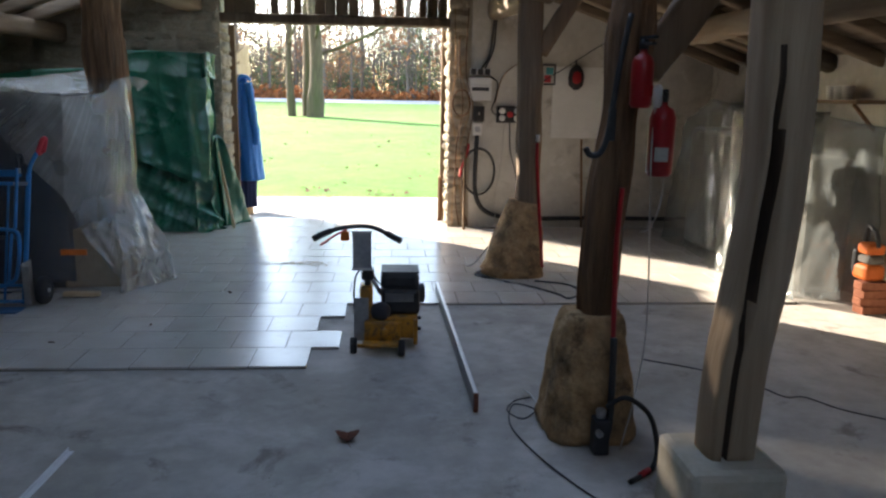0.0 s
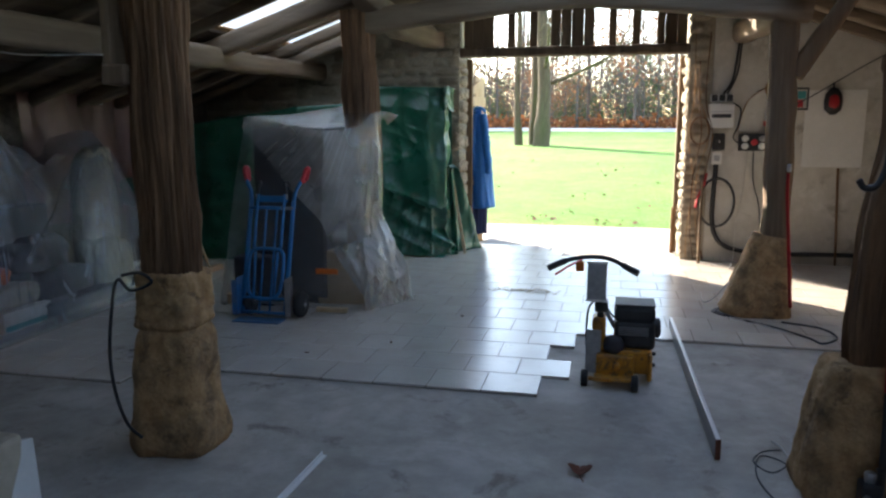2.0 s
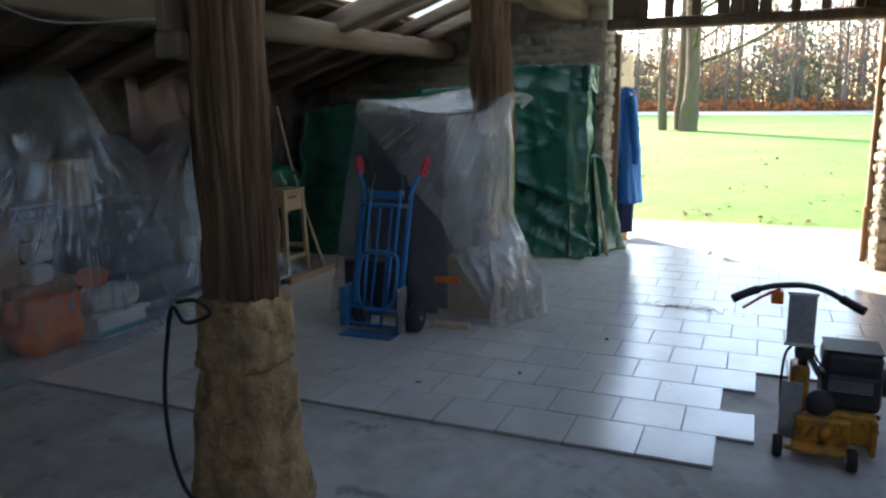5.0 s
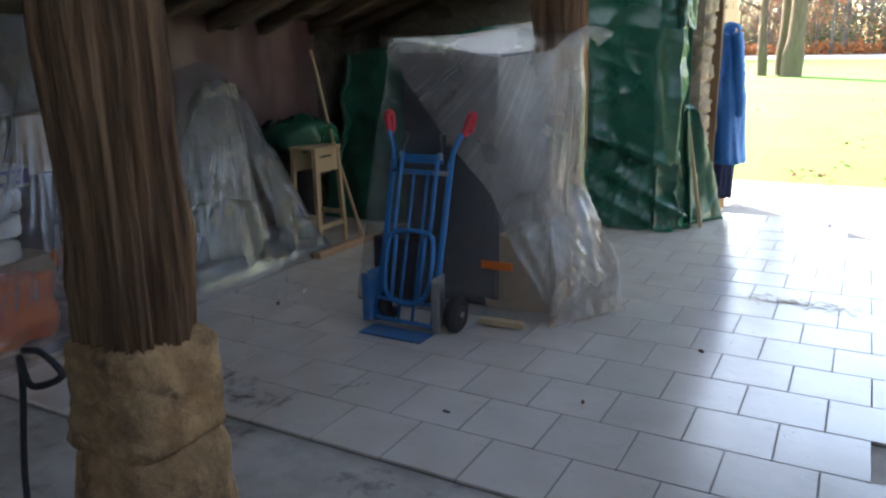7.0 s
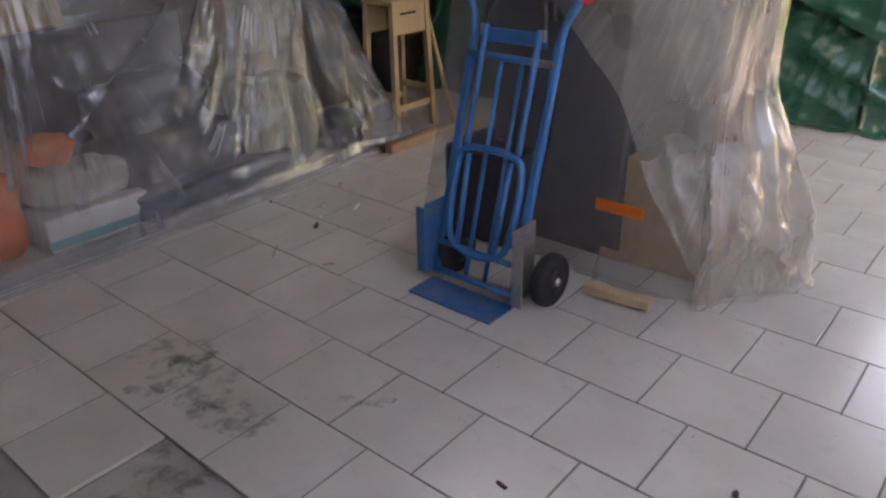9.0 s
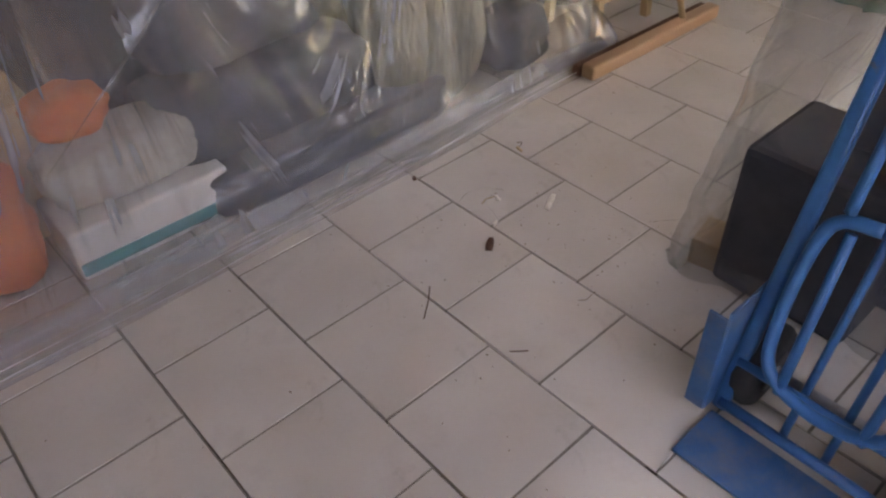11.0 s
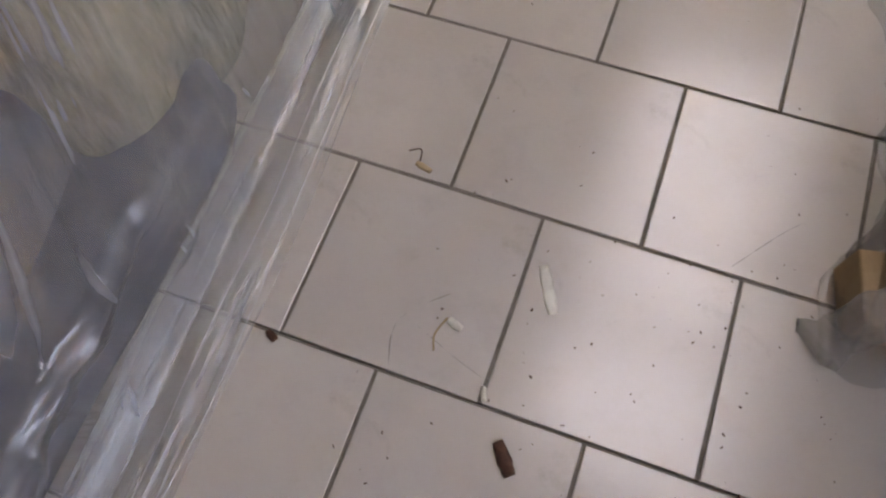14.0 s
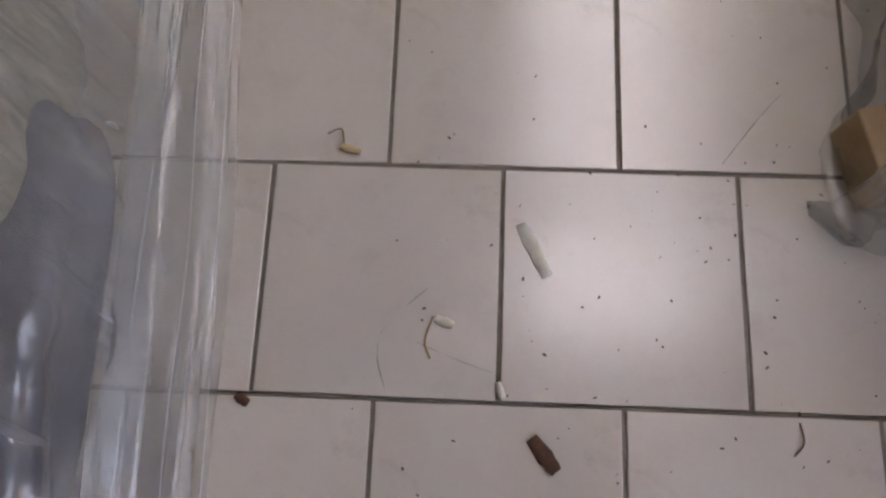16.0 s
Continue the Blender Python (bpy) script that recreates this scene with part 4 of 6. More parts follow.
# ---- long plastic sheet along the side wall ----
def hem_top(y):
    """Height of the long sheet's upper edge."""
    knots = [(-3.2, 1.55), (-1.2, 1.62), (0.0, 1.72), (0.5, 1.80), (0.9, 1.36), (1.3, 1.16), (1.6, 1.30), (1.85, 1.46), (2.05, 1.30), (2.3, 0.85), (2.55, 0.35)]
    for (a, p), (b, q) in zip(knots, knots[1:]):
        if y <= b:
            s = (y - a) / (b - a)
            s = s * s * (3 - 2 * s)
            return p + (q - p) * s
    return knots[-1][1]


def hem_x(y):
    """Where the long sheet meets the floor."""
    return -3.775 + 0.018 * math.sin(y * 1.9 + 0.6) + 0.012 * noise.noise(Vector((y * 2.3, 4, 0)))


def crease_line(y, z, a, b, wide):
    """One straight pulled crease from a to b, both (y, z)."""
    d, q = Vector(b) - Vector(a), Vector((y, z)) - Vector(a)
    k = q.dot(d) / d.length_squared
    if not -0.05 < k < 1.05:
        return 0.0
    return math.exp(-abs((q - d * k).length) / wide) * math.sin(math.pi * min(1, max(0, 0.12 + 0.8 * k)))


bm = bmesh.new()
cols, uvs = [], {}
NY = 620
CREASES = [((1.74, 1.42), (0.98, 0.52)), ((1.66, 1.30), (0.35, 0.40)), ((0.52, 1.72), (1.02, 0.86)), ((0.46, 1.70), (-0.15, 0.55)), ((1.95, 1.32), (2.30, 0.10))]
for i in range(NY + 1):
    y = -3.2 + 5.72 * i / NY
    zt = hem_top(y)
    pull = math.exp(-((y - 1.85) / 0.35) ** 2)
    peak_y = 1.84 if y > 1.12 else 0.5 if y > -0.6 else -1.2
    xf = hem_x(y)
    col = []
    for k in range(101):
        s = k / 100
        z = zt * (1 - s)
        xb = -4.20 - 0.03 * pull
        x = xb + (xf - xb) * (s ** 0.68)
        ang = math.atan2(y - peak_y, s * zt + 0.12)
        fold = 0.035 * noise.noise(Vector((y * 2.2, s * 1.1, 3))) + 0.012 * noise.noise(Vector((y * 6 + s * 1.5, s * 2, 8)))
        fold += 0.026 * min(1, 3 * s) * math.exp(-((y - peak_y) / 0.6) ** 2) * (ridge_noise(Vector((ang * 7, s * 0.6, peak_y))) + 0.6 * ridge_noise(Vector((ang * 19, s * 1.0, peak_y + 2))))
        fold -= 0.022 * crumpled(Vector((x, y, z)), 3.0, 2.6) - 0.02
        fold -= 0.007 * crumpled(Vector((x, y, z)), 5.0, 11.0) * (0.4 + max(0, noise.noise(Vector((y * 2, z * 2, 3)))) * 3)
        fold += 0.030 * sum(crease_line(y, z, a, b, 0.012) for a, b in CREASES)
        fold += 0.035 * math.exp(-((s - (0.84 + 0.22 * (y - 1.1) ** 2 - 0.08 * (y - 1.1))) / 0.012) ** 2) * math.exp(-((y - 1.0) / 0.42) ** 4)
        x = min(x + fold * (1 if s < 0.93 else 0.3), xf + 0.02)
        v = bm.verts.new((x, y + 0.03 * noise.noise(Vector((s * 3, y * 3, 9))), max(0.006, z)))
        uvs[v] = (ang, s * zt)
        col.append(v)
    # the part that lies back over the goods
    v0 = col[0].co
    back = [bm.verts.new((v0.x - 0.12, v0.y, v0.z + 0.01)), bm.verts.new((v0.x - 0.40, v0.y, v0.z - 0.06 + 0.03 * noise.noise(Vector((y * 3, 0, 0)))))]
    cols.append(back[::-1] + col)
for p, q in zip(cols, cols[1:]):
    for k in range(len(p) - 1):
        bm.faces.new((p[k], p[k + 1], q[k + 1], q[k]))
write_uv(bm, uvs)
long_sheet = tagged(part("plastic_sheet", bm, M["film_side"], smooth=True), "long crumpled clear plastic sheet covering stored goods by the side wall", "plastic sheet")
# the hem, rolled and folded over on the floor
for layer, (q0, q1, lift) in enumerate(((-0.035, 0.075, 0.010), (-0.045, 0.095, 0.004))):
    bm = bmesh.new()
    prev, uvs = None, {}
    for i in range(401):
        y = -3.2 + 5.66 * i / 400
        wid = 1 + 0.16 * noise.noise(Vector((y * 1.7, layer, 6)))
        row = []
        for k in range(15):
            q = q0 + (q1 - q0) * k / 14
            z = lift + 0.007 * ridge_noise(Vector((q * 38 + 0.6 * noise.noise(Vector((y * 2, layer, 1))), y * 0.9, layer))) + 0.004 * noise.noise(Vector((y * 14, q * 30, layer))) + max(0, -q) * 0.9
            v = bm.verts.new((hem_x(y) + q * wid, y, max(0.002, z * (1 if k < 12 else (14 - k) / 3))))
            uvs[v] = (q, y)
            row.append(v)
        if prev:
            for k in range(14):
                bm.faces.new((prev[k], prev[k + 1], row[k + 1], row[k]))
        prev = row
    write_uv(bm, uvs)
    part("hem_fold", bm, M["film_hem"], long_sheet, smooth=True)
for q, r in ((-0.012, 0.004), (0.045, 0.0025), (0.085, 0.003)):
    path = [(hem_x(y) + q + 0.016 * noise.noise(Vector((y * 2.5, q * 50, 1))), y, 0.014 + r) for y in [-3.1 + 0.05 * i for i in range(109)]]
    part("rolled_fold", sweep(bmesh.new(), path, circle(r, 7), [0.15 + 1.2 * abs(noise.noise(Vector((p[1] * 3, q * 9, 3)))) for p in path]), M["film_roll"], long_sheet, smooth=True)


def on_sheet(y, z, out=0.012):
    """A point on the long sheet, without its small folds."""
    s = 1 - z / hem_top(y)
    return (-4.20 + (hem_x(y) + 4.20) * max(0.0, s) ** 0.68 + 0.035 * noise.noise(Vector((y * 2.2, s * 1.1, 3))) + out, y, z)


# pinched folds where the sheet is pulled tight
PINCHES = [list(c) for c in CREASES] + [[(1.78, 1.30), (1.70, 0.8), (1.66, 0.3)], [(1.86, 1.35), (1.84, 0.9), (1.88, 0.3)], [(1.92, 1.30), (2.0, 0.8), (2.12, 0.2)], [(1.98, 1.22), (2.14, 0.7), (2.26, 0.25)]]
for k, line in enumerate(PINCHES):
    flat = smooth_path([(y, z, 0) for y, z in line], 14) if len(line) > 2 else [Vector((*line[0], 0)).lerp(Vector((*line[1], 0)), j / 24) for j in range(25)]
    flat = [q for q in flat if q.y < hem_top(q.x) - 0.04]
    if len(flat) > 4:
        pts = [on_sheet(q.x + 0.012 * noise.noise(Vector((q.y * 6, k, 0))), q.y) for q in flat]
        part("pinched_fold", sweep(bmesh.new(), pts, [(0.011, -0.004), (0.004, 0.0015), (0.0, 0.006), (-0.004, 0.0015), (-0.011, -0.004), (0.0, -0.001)], [max(0.08, (0.55 + 0.9 * noise.noise(Vector((j * 0.22, k * 3.3, 1)))) * math.sin(math.pi * (j + 0.5) / len(pts))) for j in range(len(pts))]), M["film_side"], long_sheet, smooth=True)

# ---- green tarpaulins ----
tarp = thing("tarpaulin", (0, 0, 0), "crumpled green tarpaulin draped over a tall stack by the stone wall", "tarpaulin")
TOPT = [(-2.42, 4.40, 1.95), (-1.70, 4.36, 1.94), (-1.52, 4.42, 1.93), (-1.50, 4.70, 1.92), (-2.42, 4.71, 1.95)]
part("upper_sheet", drape(TOPT, [(-2.46, 4.20), (-1.66, 4.18), (-1.50, 4.32), (-1.48, 4.71), (-2.46, 4.72)], (-1.95, 4.55), 80, 110, 0.04, 0.11, 5.0, 0.01, 0.0, crease=1.9, off=0.05,
     z_end=lambda e, u: (0.86 - 0.30 * u if e == 0 else 0.56 if e == 1 else 0.55) + 0.03 * noise.noise(Vector((u * 5, e, 2)))), M["tarp"], tarp, smooth=True)
part("lower_sheet", drape([(-2.40, 4.40, 1.0), (-1.66, 4.36, 1.0), (-1.54, 4.44, 1.0), (-1.52, 4.70, 1.0), (-2.40, 4.71, 1.0)], [(-2.44, 4.24), (-1.62, 4.20), (-1.42, 4.38), (-1.42, 4.71), (-2.44, 4.72)], (-1.95, 4.55), 80, 80, 0.04, 0.11, 7.0, 0.0, 0.10, lid=False, crease=2.6, off=0.04), M["tarp"], tarp, smooth=True)
part("hanging_flap", drape([(-1.56, 4.36, 1.93), (-1.50, 4.34, 1.93), (-1.44, 4.42, 1.92), (-1.50, 4.60, 1.93)], [(-1.58, 4.30), (-1.40, 4.28), (-1.36, 4.42), (-1.48, 4.62)], (-1.50, 4.44), 60, 40, 0.02, 0.06, 12.0, 0.02, 0.0, crease=4.0, z_end=lambda e, u: 1.66 + 0.06 * u), M["tarp"], tarp, smooth=True)
part("trailing_corner", drape([(-1.52, 4.52, 1.05), (-1.46, 4.50, 1.0), (-1.44, 4.66, 1.0), (-1.50, 4.68, 1.05)], [(-1.58, 4.60), (-1.38, 4.58), (-1.20, 4.98), (-1.40, 4.70)], (-1.47, 4.6), 80, 50, 0.03, 0.06, 8.0, 0.0, 0.03, crease=3.0), M["tarp"], tarp, smooth=True)
tarp2 = thing("tarpaulin", (0, 0, 0), "dark green tarpaulin over a wide heap in the barn's corner", "tarpaulin")
part("upper_sheet", drape([(-4.5, 3.75, 1.5), (-3.1, 3.85, 1.72), (-2.52, 4.05, 1.75), (-2.46, 4.68, 1.75), (-4.55, 4.68, 1.6)], [(-4.6, 3.5), (-3.2, 3.45), (-2.55, 3.85), (-2.47, 4.7), (-4.65, 4.7)], (-3.5, 4.25), 40, 50, 0.06, 0.13, 9.0, crease=1.6, off=0.05), M["tarp"], tarp2, smooth=True)
crate("crate", (-1.94, 4.62, 0), (0.64, 0.16, 1.80), M["carton"], "tall stack hidden under the green tarpaulin", "stack")
crate("crate", (-3.45, 4.40, 0), (1.7, 0.4, 1.3), M["carton"], "wide stack hidden under the dark green tarpaulin", "stack")

# ---- wrapped bundles by the pale side wall ----
tagged(part("plastic_cover", drape([(3.55, 2.5, 1.40), (3.58, 3.3, 1.55), (3.64, 3.9, 1.35), (4.22, 4.1, 1.5), (4.24, 2.4, 1.55)], [(3.44, 2.2), (3.48, 3.2), (3.54, 4.1), (4.26, 4.3), (4.27, 2.1)], (3.9, 3.2), 50, 60, 0.05, 0.12, 14.0, crease=2.0), M["film_right"], smooth=True), "insulation bundles under milky plastic sheeting by the pale wall", "plastic cover", "plastic covers")
tagged(part("plastic_cover", drape([(3.66, 1.45, 1.28), (3.62, 2.1, 1.38), (4.22, 2.25, 1.45), (4.24, 1.35, 1.35)], [(3.52, 1.36), (3.48, 2.15), (4.26, 2.3), (4.27, 1.25)], (3.95, 1.8), 50, 60, 0.05, 0.12, 17.0, crease=2.0), M["film_right"], smooth=True), "bulging bundle under milky plastic sheeting beside the shelf", "plastic cover", "plastic covers")
for y, h in ((2.75, 1.2), (3.55, 1.25)):
    crate("insulation_pack", (3.95, y, 0), (0.46, 0.66, h), M["dark_pack"], "dull pack of insulation under the plastic sheeting", "pack", 0, 0.06)
crate("insulation_pack", (3.97, 1.8, 0), (0.4, 0.5, 1.1), M["dark_pack"], "dull pack of insulation under the plastic sheeting", "pack", 0, 0.06)

# ---- sack truck ----
tr = thing("sack_truck", (-2.29, 1.06, 0), "blue steel sack truck with red grips leaning on the plastic sheeting", "hand truck")
LEAN = lambda z: 0.15 + 0.27 * z / 1.0
part("toe_plate", bx(-0.195, 0.195, 0.0, 0.15, 0.003, 0.012, 0.002), M["blue_worn"], tr)
for sx in (-1, 1):
    flat_tube = squircle(0.034, 0.026, 16, 4)
    part("upright", sweep(bmesh.new(), [(sx * 0.183, LEAN(z), z) for z in (0.03, 0.3, 0.6, 0.93)], flat_tube), M["blue"], tr, smooth=True)
    part("inner_upright", tube([(sx * 0.115, LEAN(z) - 0.03, z) for z in (0.55, 0.75, 0.97)], 0.012, 10), M["blue"], tr, smooth=True)
    g = [(sx * 0.183, LEAN(0.92), 0.92), (sx * 0.195, LEAN(0.98), 0.99), (sx * 0.225, 0.425, 1.05), (sx * 0.25, 0.45, 1.10)]
    part("handle", tube(g, 0.0155, 10), M["blue"], tr, smooth=True)
    loop = [(sx * 0.235, 0.435, 1.065), (sx * 0.25, 0.45, 1.105), (sx * 0.268, 0.468, 1.165), (sx * 0.268, 0.515, 1.165), (sx * 0.250, 0.50, 1.075)]
    grip = part("grip", tube(loop, 0.018, 10), M["red_grip"], tr, "red rubber grip", smooth=True)
    part("knuckle_guard", tube([(sx * 0.268, 0.515, 1.165), (sx * 0.262, 0.512, 1.12), (sx * 0.245, 0.49, 1.07), (sx * 0.235, 0.44, 1.06)], 0.011, 8), M["red_grip"], grip, smooth=True)
    hook = [(sx * 0.125, LEAN(0.95) - 0.02, 0.94), (sx * 0.12, LEAN(1.0) - 0.02, 1.0), (sx * 0.105, LEAN(1.04) - 0.01, 1.05), (sx * 0.13, LEAN(1.05), 1.06), (sx * 0.145, LEAN(1.0), 1.0)]
    part("strap_hook", tube(hook, 0.011, 8), M["black"], tr, "black strap hook", smooth=True)
    part("hook_clip", bx(sx * 0.125 - 0.012, sx * 0.125 + 0.012, LEAN(0.95) - 0.035, LEAN(0.95) - 0.015, 0.93, 0.97, 0.003), M["steel"], tr, "bare metal clip")
    part("inner_rod", tube([(sx * 0.045, LEAN(0.05), 0.03), (sx * 0.045, LEAN(0.87), 0.86)], 0.009, 8), M["blue"], tr, smooth=True)
    part("loop_stay", tube([(sx * 0.085, LEAN(0.16) - 0.03, 0.16), (sx * 0.095, LEAN(0.5) - 0.03, 0.52)], 0.011, 8), M["blue"], tr, smooth=True)
    # wheel guard beside the frame
    bm = bmesh.new()
    box(bm, sx * 0.205 - 0.004, sx * 0.205 + 0.004, 0.12, 0.26, 0.03, 0.33, 0.003)
    box(bm, min(sx * 0.205, sx * 0.25), max(sx * 0.205, sx * 0.25), 0.118, 0.126, 0.03, 0.31, 0.002)
    part("wheel_guard", bm, M["blue_worn"] if sx < 0 else M["steel"], tr, "" if sx < 0 else "wheel guard worn to bare metal")
    wm = pose(0.275 if sx > 0 else -0.165, 0.265, 0.103, 0, 90, 0)
    wheel = part("wheel", lathe([(0.055, -0.03), (0.093, -0.028), (0.103, -0.014), (0.103, 0.014), (0.093, 0.028), (0.055, 0.03)], 28, wm), M["rubber"], tr, "black rubber wheel", smooth=True)
    part("rim", lathe([(0.018, -0.034), (0.05, -0.033), (0.052, 0.033), (0.018, 0.034)], 20, wm), M["black"], wheel, smooth=True)
    part("hub", lathe([(0.002, -0.042), (0.016, -0.04), (0.016, 0.04), (0.002, 0.042)], 14, wm), M["steel"], wheel, smooth=True)
for z, r in ((0.86, 0.014), (0.16, 0.011), (0.05, 0.013)):
    part("cross_bar", tube([(-0.185, LEAN(z) - 0.01, z), (0.185, LEAN(z) - 0.01, z)], r, 8), M["blue"], tr, smooth=True)
loop_line = [(-0.05, 0.545), (-0.12, 0.53), (-0.145, 0.47), (-0.145, 0.30), (-0.115, 0.19), (0.0, 0.155), (0.115, 0.19), (0.145, 0.30), (0.145, 0.47), (0.12, 0.53), (0.05, 0.545), (-0.05, 0.545)]
part("loop_bar", tube([(x, LEAN(z) - 0.028, z) for x, z in loop_line], 0.014, 10), M["blue"], tr, smooth=True)
part("top_plate", bx(-0.13, 0.13, LEAN(0.94) - 0.006, LEAN(0.94) + 0.006, 0.905, 0.955, 0.004), M["blue"], tr)
part("axle", tube([(-0.20, 0.265, 0.103), (0.28, 0.265, 0.103)], 0.01, 8), M["steel"], tr, smooth=True)
part("axle_stay", tube([(-0.185, LEAN(0.35), 0.35), (-0.19, 0.25, 0.11)], 0.009, 8), M["blue"], tr)
part("axle_stay", tube([(0.185, LEAN(0.35), 0.35), (0.19, 0.25, 0.11)], 0.009, 8), M["blue"], tr)
part("band", tube([(0.09, LEAN(0.86) - 0.012, 0.86), (0.185, LEAN(0.86) - 0.012, 0.86)], 0.0135, 8), M["steel"], tr, "bare metal band on the cross bar")

# ---- floor scarifier ----
ms = thing("floor_scarifier", (0.42, 0.34, FLOOR), "yellow walk-behind floor scarifier with a black petrol engine", "machine")
for x, y, r in ((-0.165, -0.08, 0.05), (0.125, -0.13, 0.05), (0.20, 0.24, 0.05), (-0.10, 0.26, 0.05)):
    wm = pose(x, y, r, 0, 90, 0)
    w = part("wheel", lathe([(0.02, -0.02), (r - 0.006, -0.02), (r, -0.012), (r, 0.012), (r - 0.006, 0.02), (0.02, 0.02)], 22, wm), M["rubber"], ms, "black rubber wheel", smooth=True)
    part("hub", lathe([(0.003, -0.024), (0.018, -0.023), (0.018, 0.023), (0.003, 0.024)], 12, wm), M["steel"], w, smooth=True)
part("axle", tube([(-0.165, -0.08, 0.05), (0.0, -0.1, 0.05)], 0.012, 8), M["yellow"], ms)
bm = bmesh.new()
box(bm, -0.10, 0.12, -0.06, 0.26, 0.06, 0.19, 0.012)
box(bm, 0.02, 0.22, -0.02, 0.28, 0.07, 0.215, 0.015)
part("housing", bm, M["yellow"], ms)
part("front_lip", bx(-0.11, 0.13, -0.14, -0.05, 0.055, 0.075, 0.006), M["yellow"], ms)
part("side_plate", bx(0.20, 0.225, -0.05, 0.24, 0.04, 0.20, 0.006), M["yellow"], ms)
part("rear_plate", bx(-0.165, -0.075, -0.012, -0.006, 0.06, 0.33, 0.002), M["steel"], ms, "dull steel side plate")
part("drain_spout", lathe([(0.022, 0), (0.024, 0.03), (0.012, 0.032)], 14, pose(0.02, -0.05, 0.13, 90, 0, 0)), M["yellow"], ms, smooth=True)
for z in (0.10, 0.17):
    part("bolt", lathe([(0.012, 0), (0.012, 0.022), (0.006, 0.026)], 8, pose(0.225, 0.1, z, 0, 90, 0)), M["black"], ms)
eng = part("engine", bx(0.0, 0.24, 0.02, 0.265, 0.205, 0.38, 0.03), M["black"], ms, "black petrol engine")
part("fuel_tank", bx(-0.002, 0.237, 0.025, 0.245, 0.37, 0.475, 0.03), M["black"], eng)
part("tank_rim", bx(0.002, 0.236, 0.028, 0.242, 0.474, 0.482, 0.003), M["black"], eng)
part("muffler", lathe([(0.04, 0), (0.062, 0.01), (0.062, 0.05), (0.04, 0.06)], 18, pose(0.215, 0.13, 0.325, 0, 90, 0)), M["black"], eng, smooth=True)
part("starter_cover", lathe([(0.06, 0), (0.066, 0.02), (0.05, 0.05), (0.02, 0.055)], 20, pose(0.0, 0.03, 0.235, 90, 0, 0)), M["dark_case"], eng, smooth=True)
for k in range(5):
    part("cooling_fin", bx(0.025, 0.2, 0.012, 0.022, 0.30 + 0.011 * k, 0.304 + 0.011 * k), M["steel"], eng)
bm = bmesh.new()
box(bm, -0.13, -0.05, 0.0, 0.14, 0.19, 0.40, 0.02)
part("column_foot", bm, M["yellow"], ms)
part("column", tube([(-0.08, 0.06, 0.36), (-0.085, 0.02, 0.45), (-0.09, -0.02, 0.56), (-0.105, -0.06, 0.70), (-0.11, -0.08, 0.745)], 0.02, 10), M["black"], ms, smooth=True)
part("column_joint", lathe([(0.02, -0.04), (0.042, -0.035), (0.042, 0.035), (0.02, 0.04)], 16, pose(-0.08, 0.02, 0.475, 0, 90, 0)), M["black"], ms, smooth=True)
part("adjusting_link", tube([(-0.05, 0.08, 0.42), (0.0, 0.10, 0.33), (0.04, 0.12, 0.28)], 0.014, 8), M["steel"], ms, smooth=True)
bar = part("handlebar", tube([(-0.385, -0.16, 0.725), (-0.29, -0.10, 0.76), (-0.20, -0.07, 0.778), (-0.10, -0.06, 0.782), (-0.02, -0.07, 0.768), (0.06, -0.12, 0.735), (0.115, -0.16, 0.715)], 0.013, 10), M["black"], ms, smooth=True)
part("grip", tube([(-0.385, -0.16, 0.725), (-0.335, -0.125, 0.745), (-0.29, -0.10, 0.76)], 0.019, 10), M["rubber"], bar, smooth=True)
part("grip", tube([(0.035, -0.105, 0.748), (0.08, -0.135, 0.728), (0.115, -0.16, 0.715)], 0.019, 10), M["rubber"], bar, smooth=True)
part("lever", tube([(-0.20, -0.08, 0.765), (-0.27, -0.12, 0.735), (-0.345, -0.17, 0.69)], 0.006, 6), M["red_grip"], bar)
part("throttle_box", bx(-0.235, -0.185, -0.10, -0.06, 0.70, 0.755, 0.006), M["orange"], bar)
plate = part("plate", bx(-0.165, -0.055, -0.112, -0.106, 0.535, 0.755, 0.003), M["steel"], ms, "grey notice plate in a clear sleeve")
part("sleeve_edge", bx(-0.172, -0.048, -0.113, -0.105, 0.525, 0.54, 0.001), M["white"], plate)
part("sleeve_edge", bx(-0.172, -0.048, -0.113, -0.105, 0.75, 0.762, 0.001), M["white"], plate)
part("cable", tube([(-0.12, -0.03, 0.52), (-0.155, 0.02, 0.45), (-0.165, 0.03, 0.33), (-0.16, 0.02, 0.2), (-0.14, 0.05, 0.14)], 0.006, 6), M["black"], ms, smooth=True)
part("cable", tube([(-0.06, -0.02, 0.5), (-0.02, 0.04, 0.42), (0.02, 0.06, 0.38)], 0.005, 6), M["black"], ms, smooth=True)

# ---- straightedge and strip on the floor ----
st = thing("straightedge", (0.875, 0.5, FLOOR), "long aluminium screeding straightedge standing on its edge", "straightedge", turn=1.3)
# Darker metal on the sides, brighter on top: shade and light as colour.
part("profile", bx(-0.011, 0.011, -1.12, 1.14, 0, 0.096, 0.002), M["alu_dull"], st)
part("worn_edge", bx(-0.010, 0.010, -1.12, 1.14, 0.096, 0.10, 0.001), M["alu"], st, "upper edge in brighter metal for the light on it")
part("end_cap", bx(-0.012, 0.012, -1.13, -1.12, 0, 0.101, 0.002), M["wood_leaf"], st, "worn red end cap")
st2 = thing("metal_strip", (-0.93, -1.6, FLOOR), "thin aluminium edging strip lying on the concrete", "strip", turn=-2)
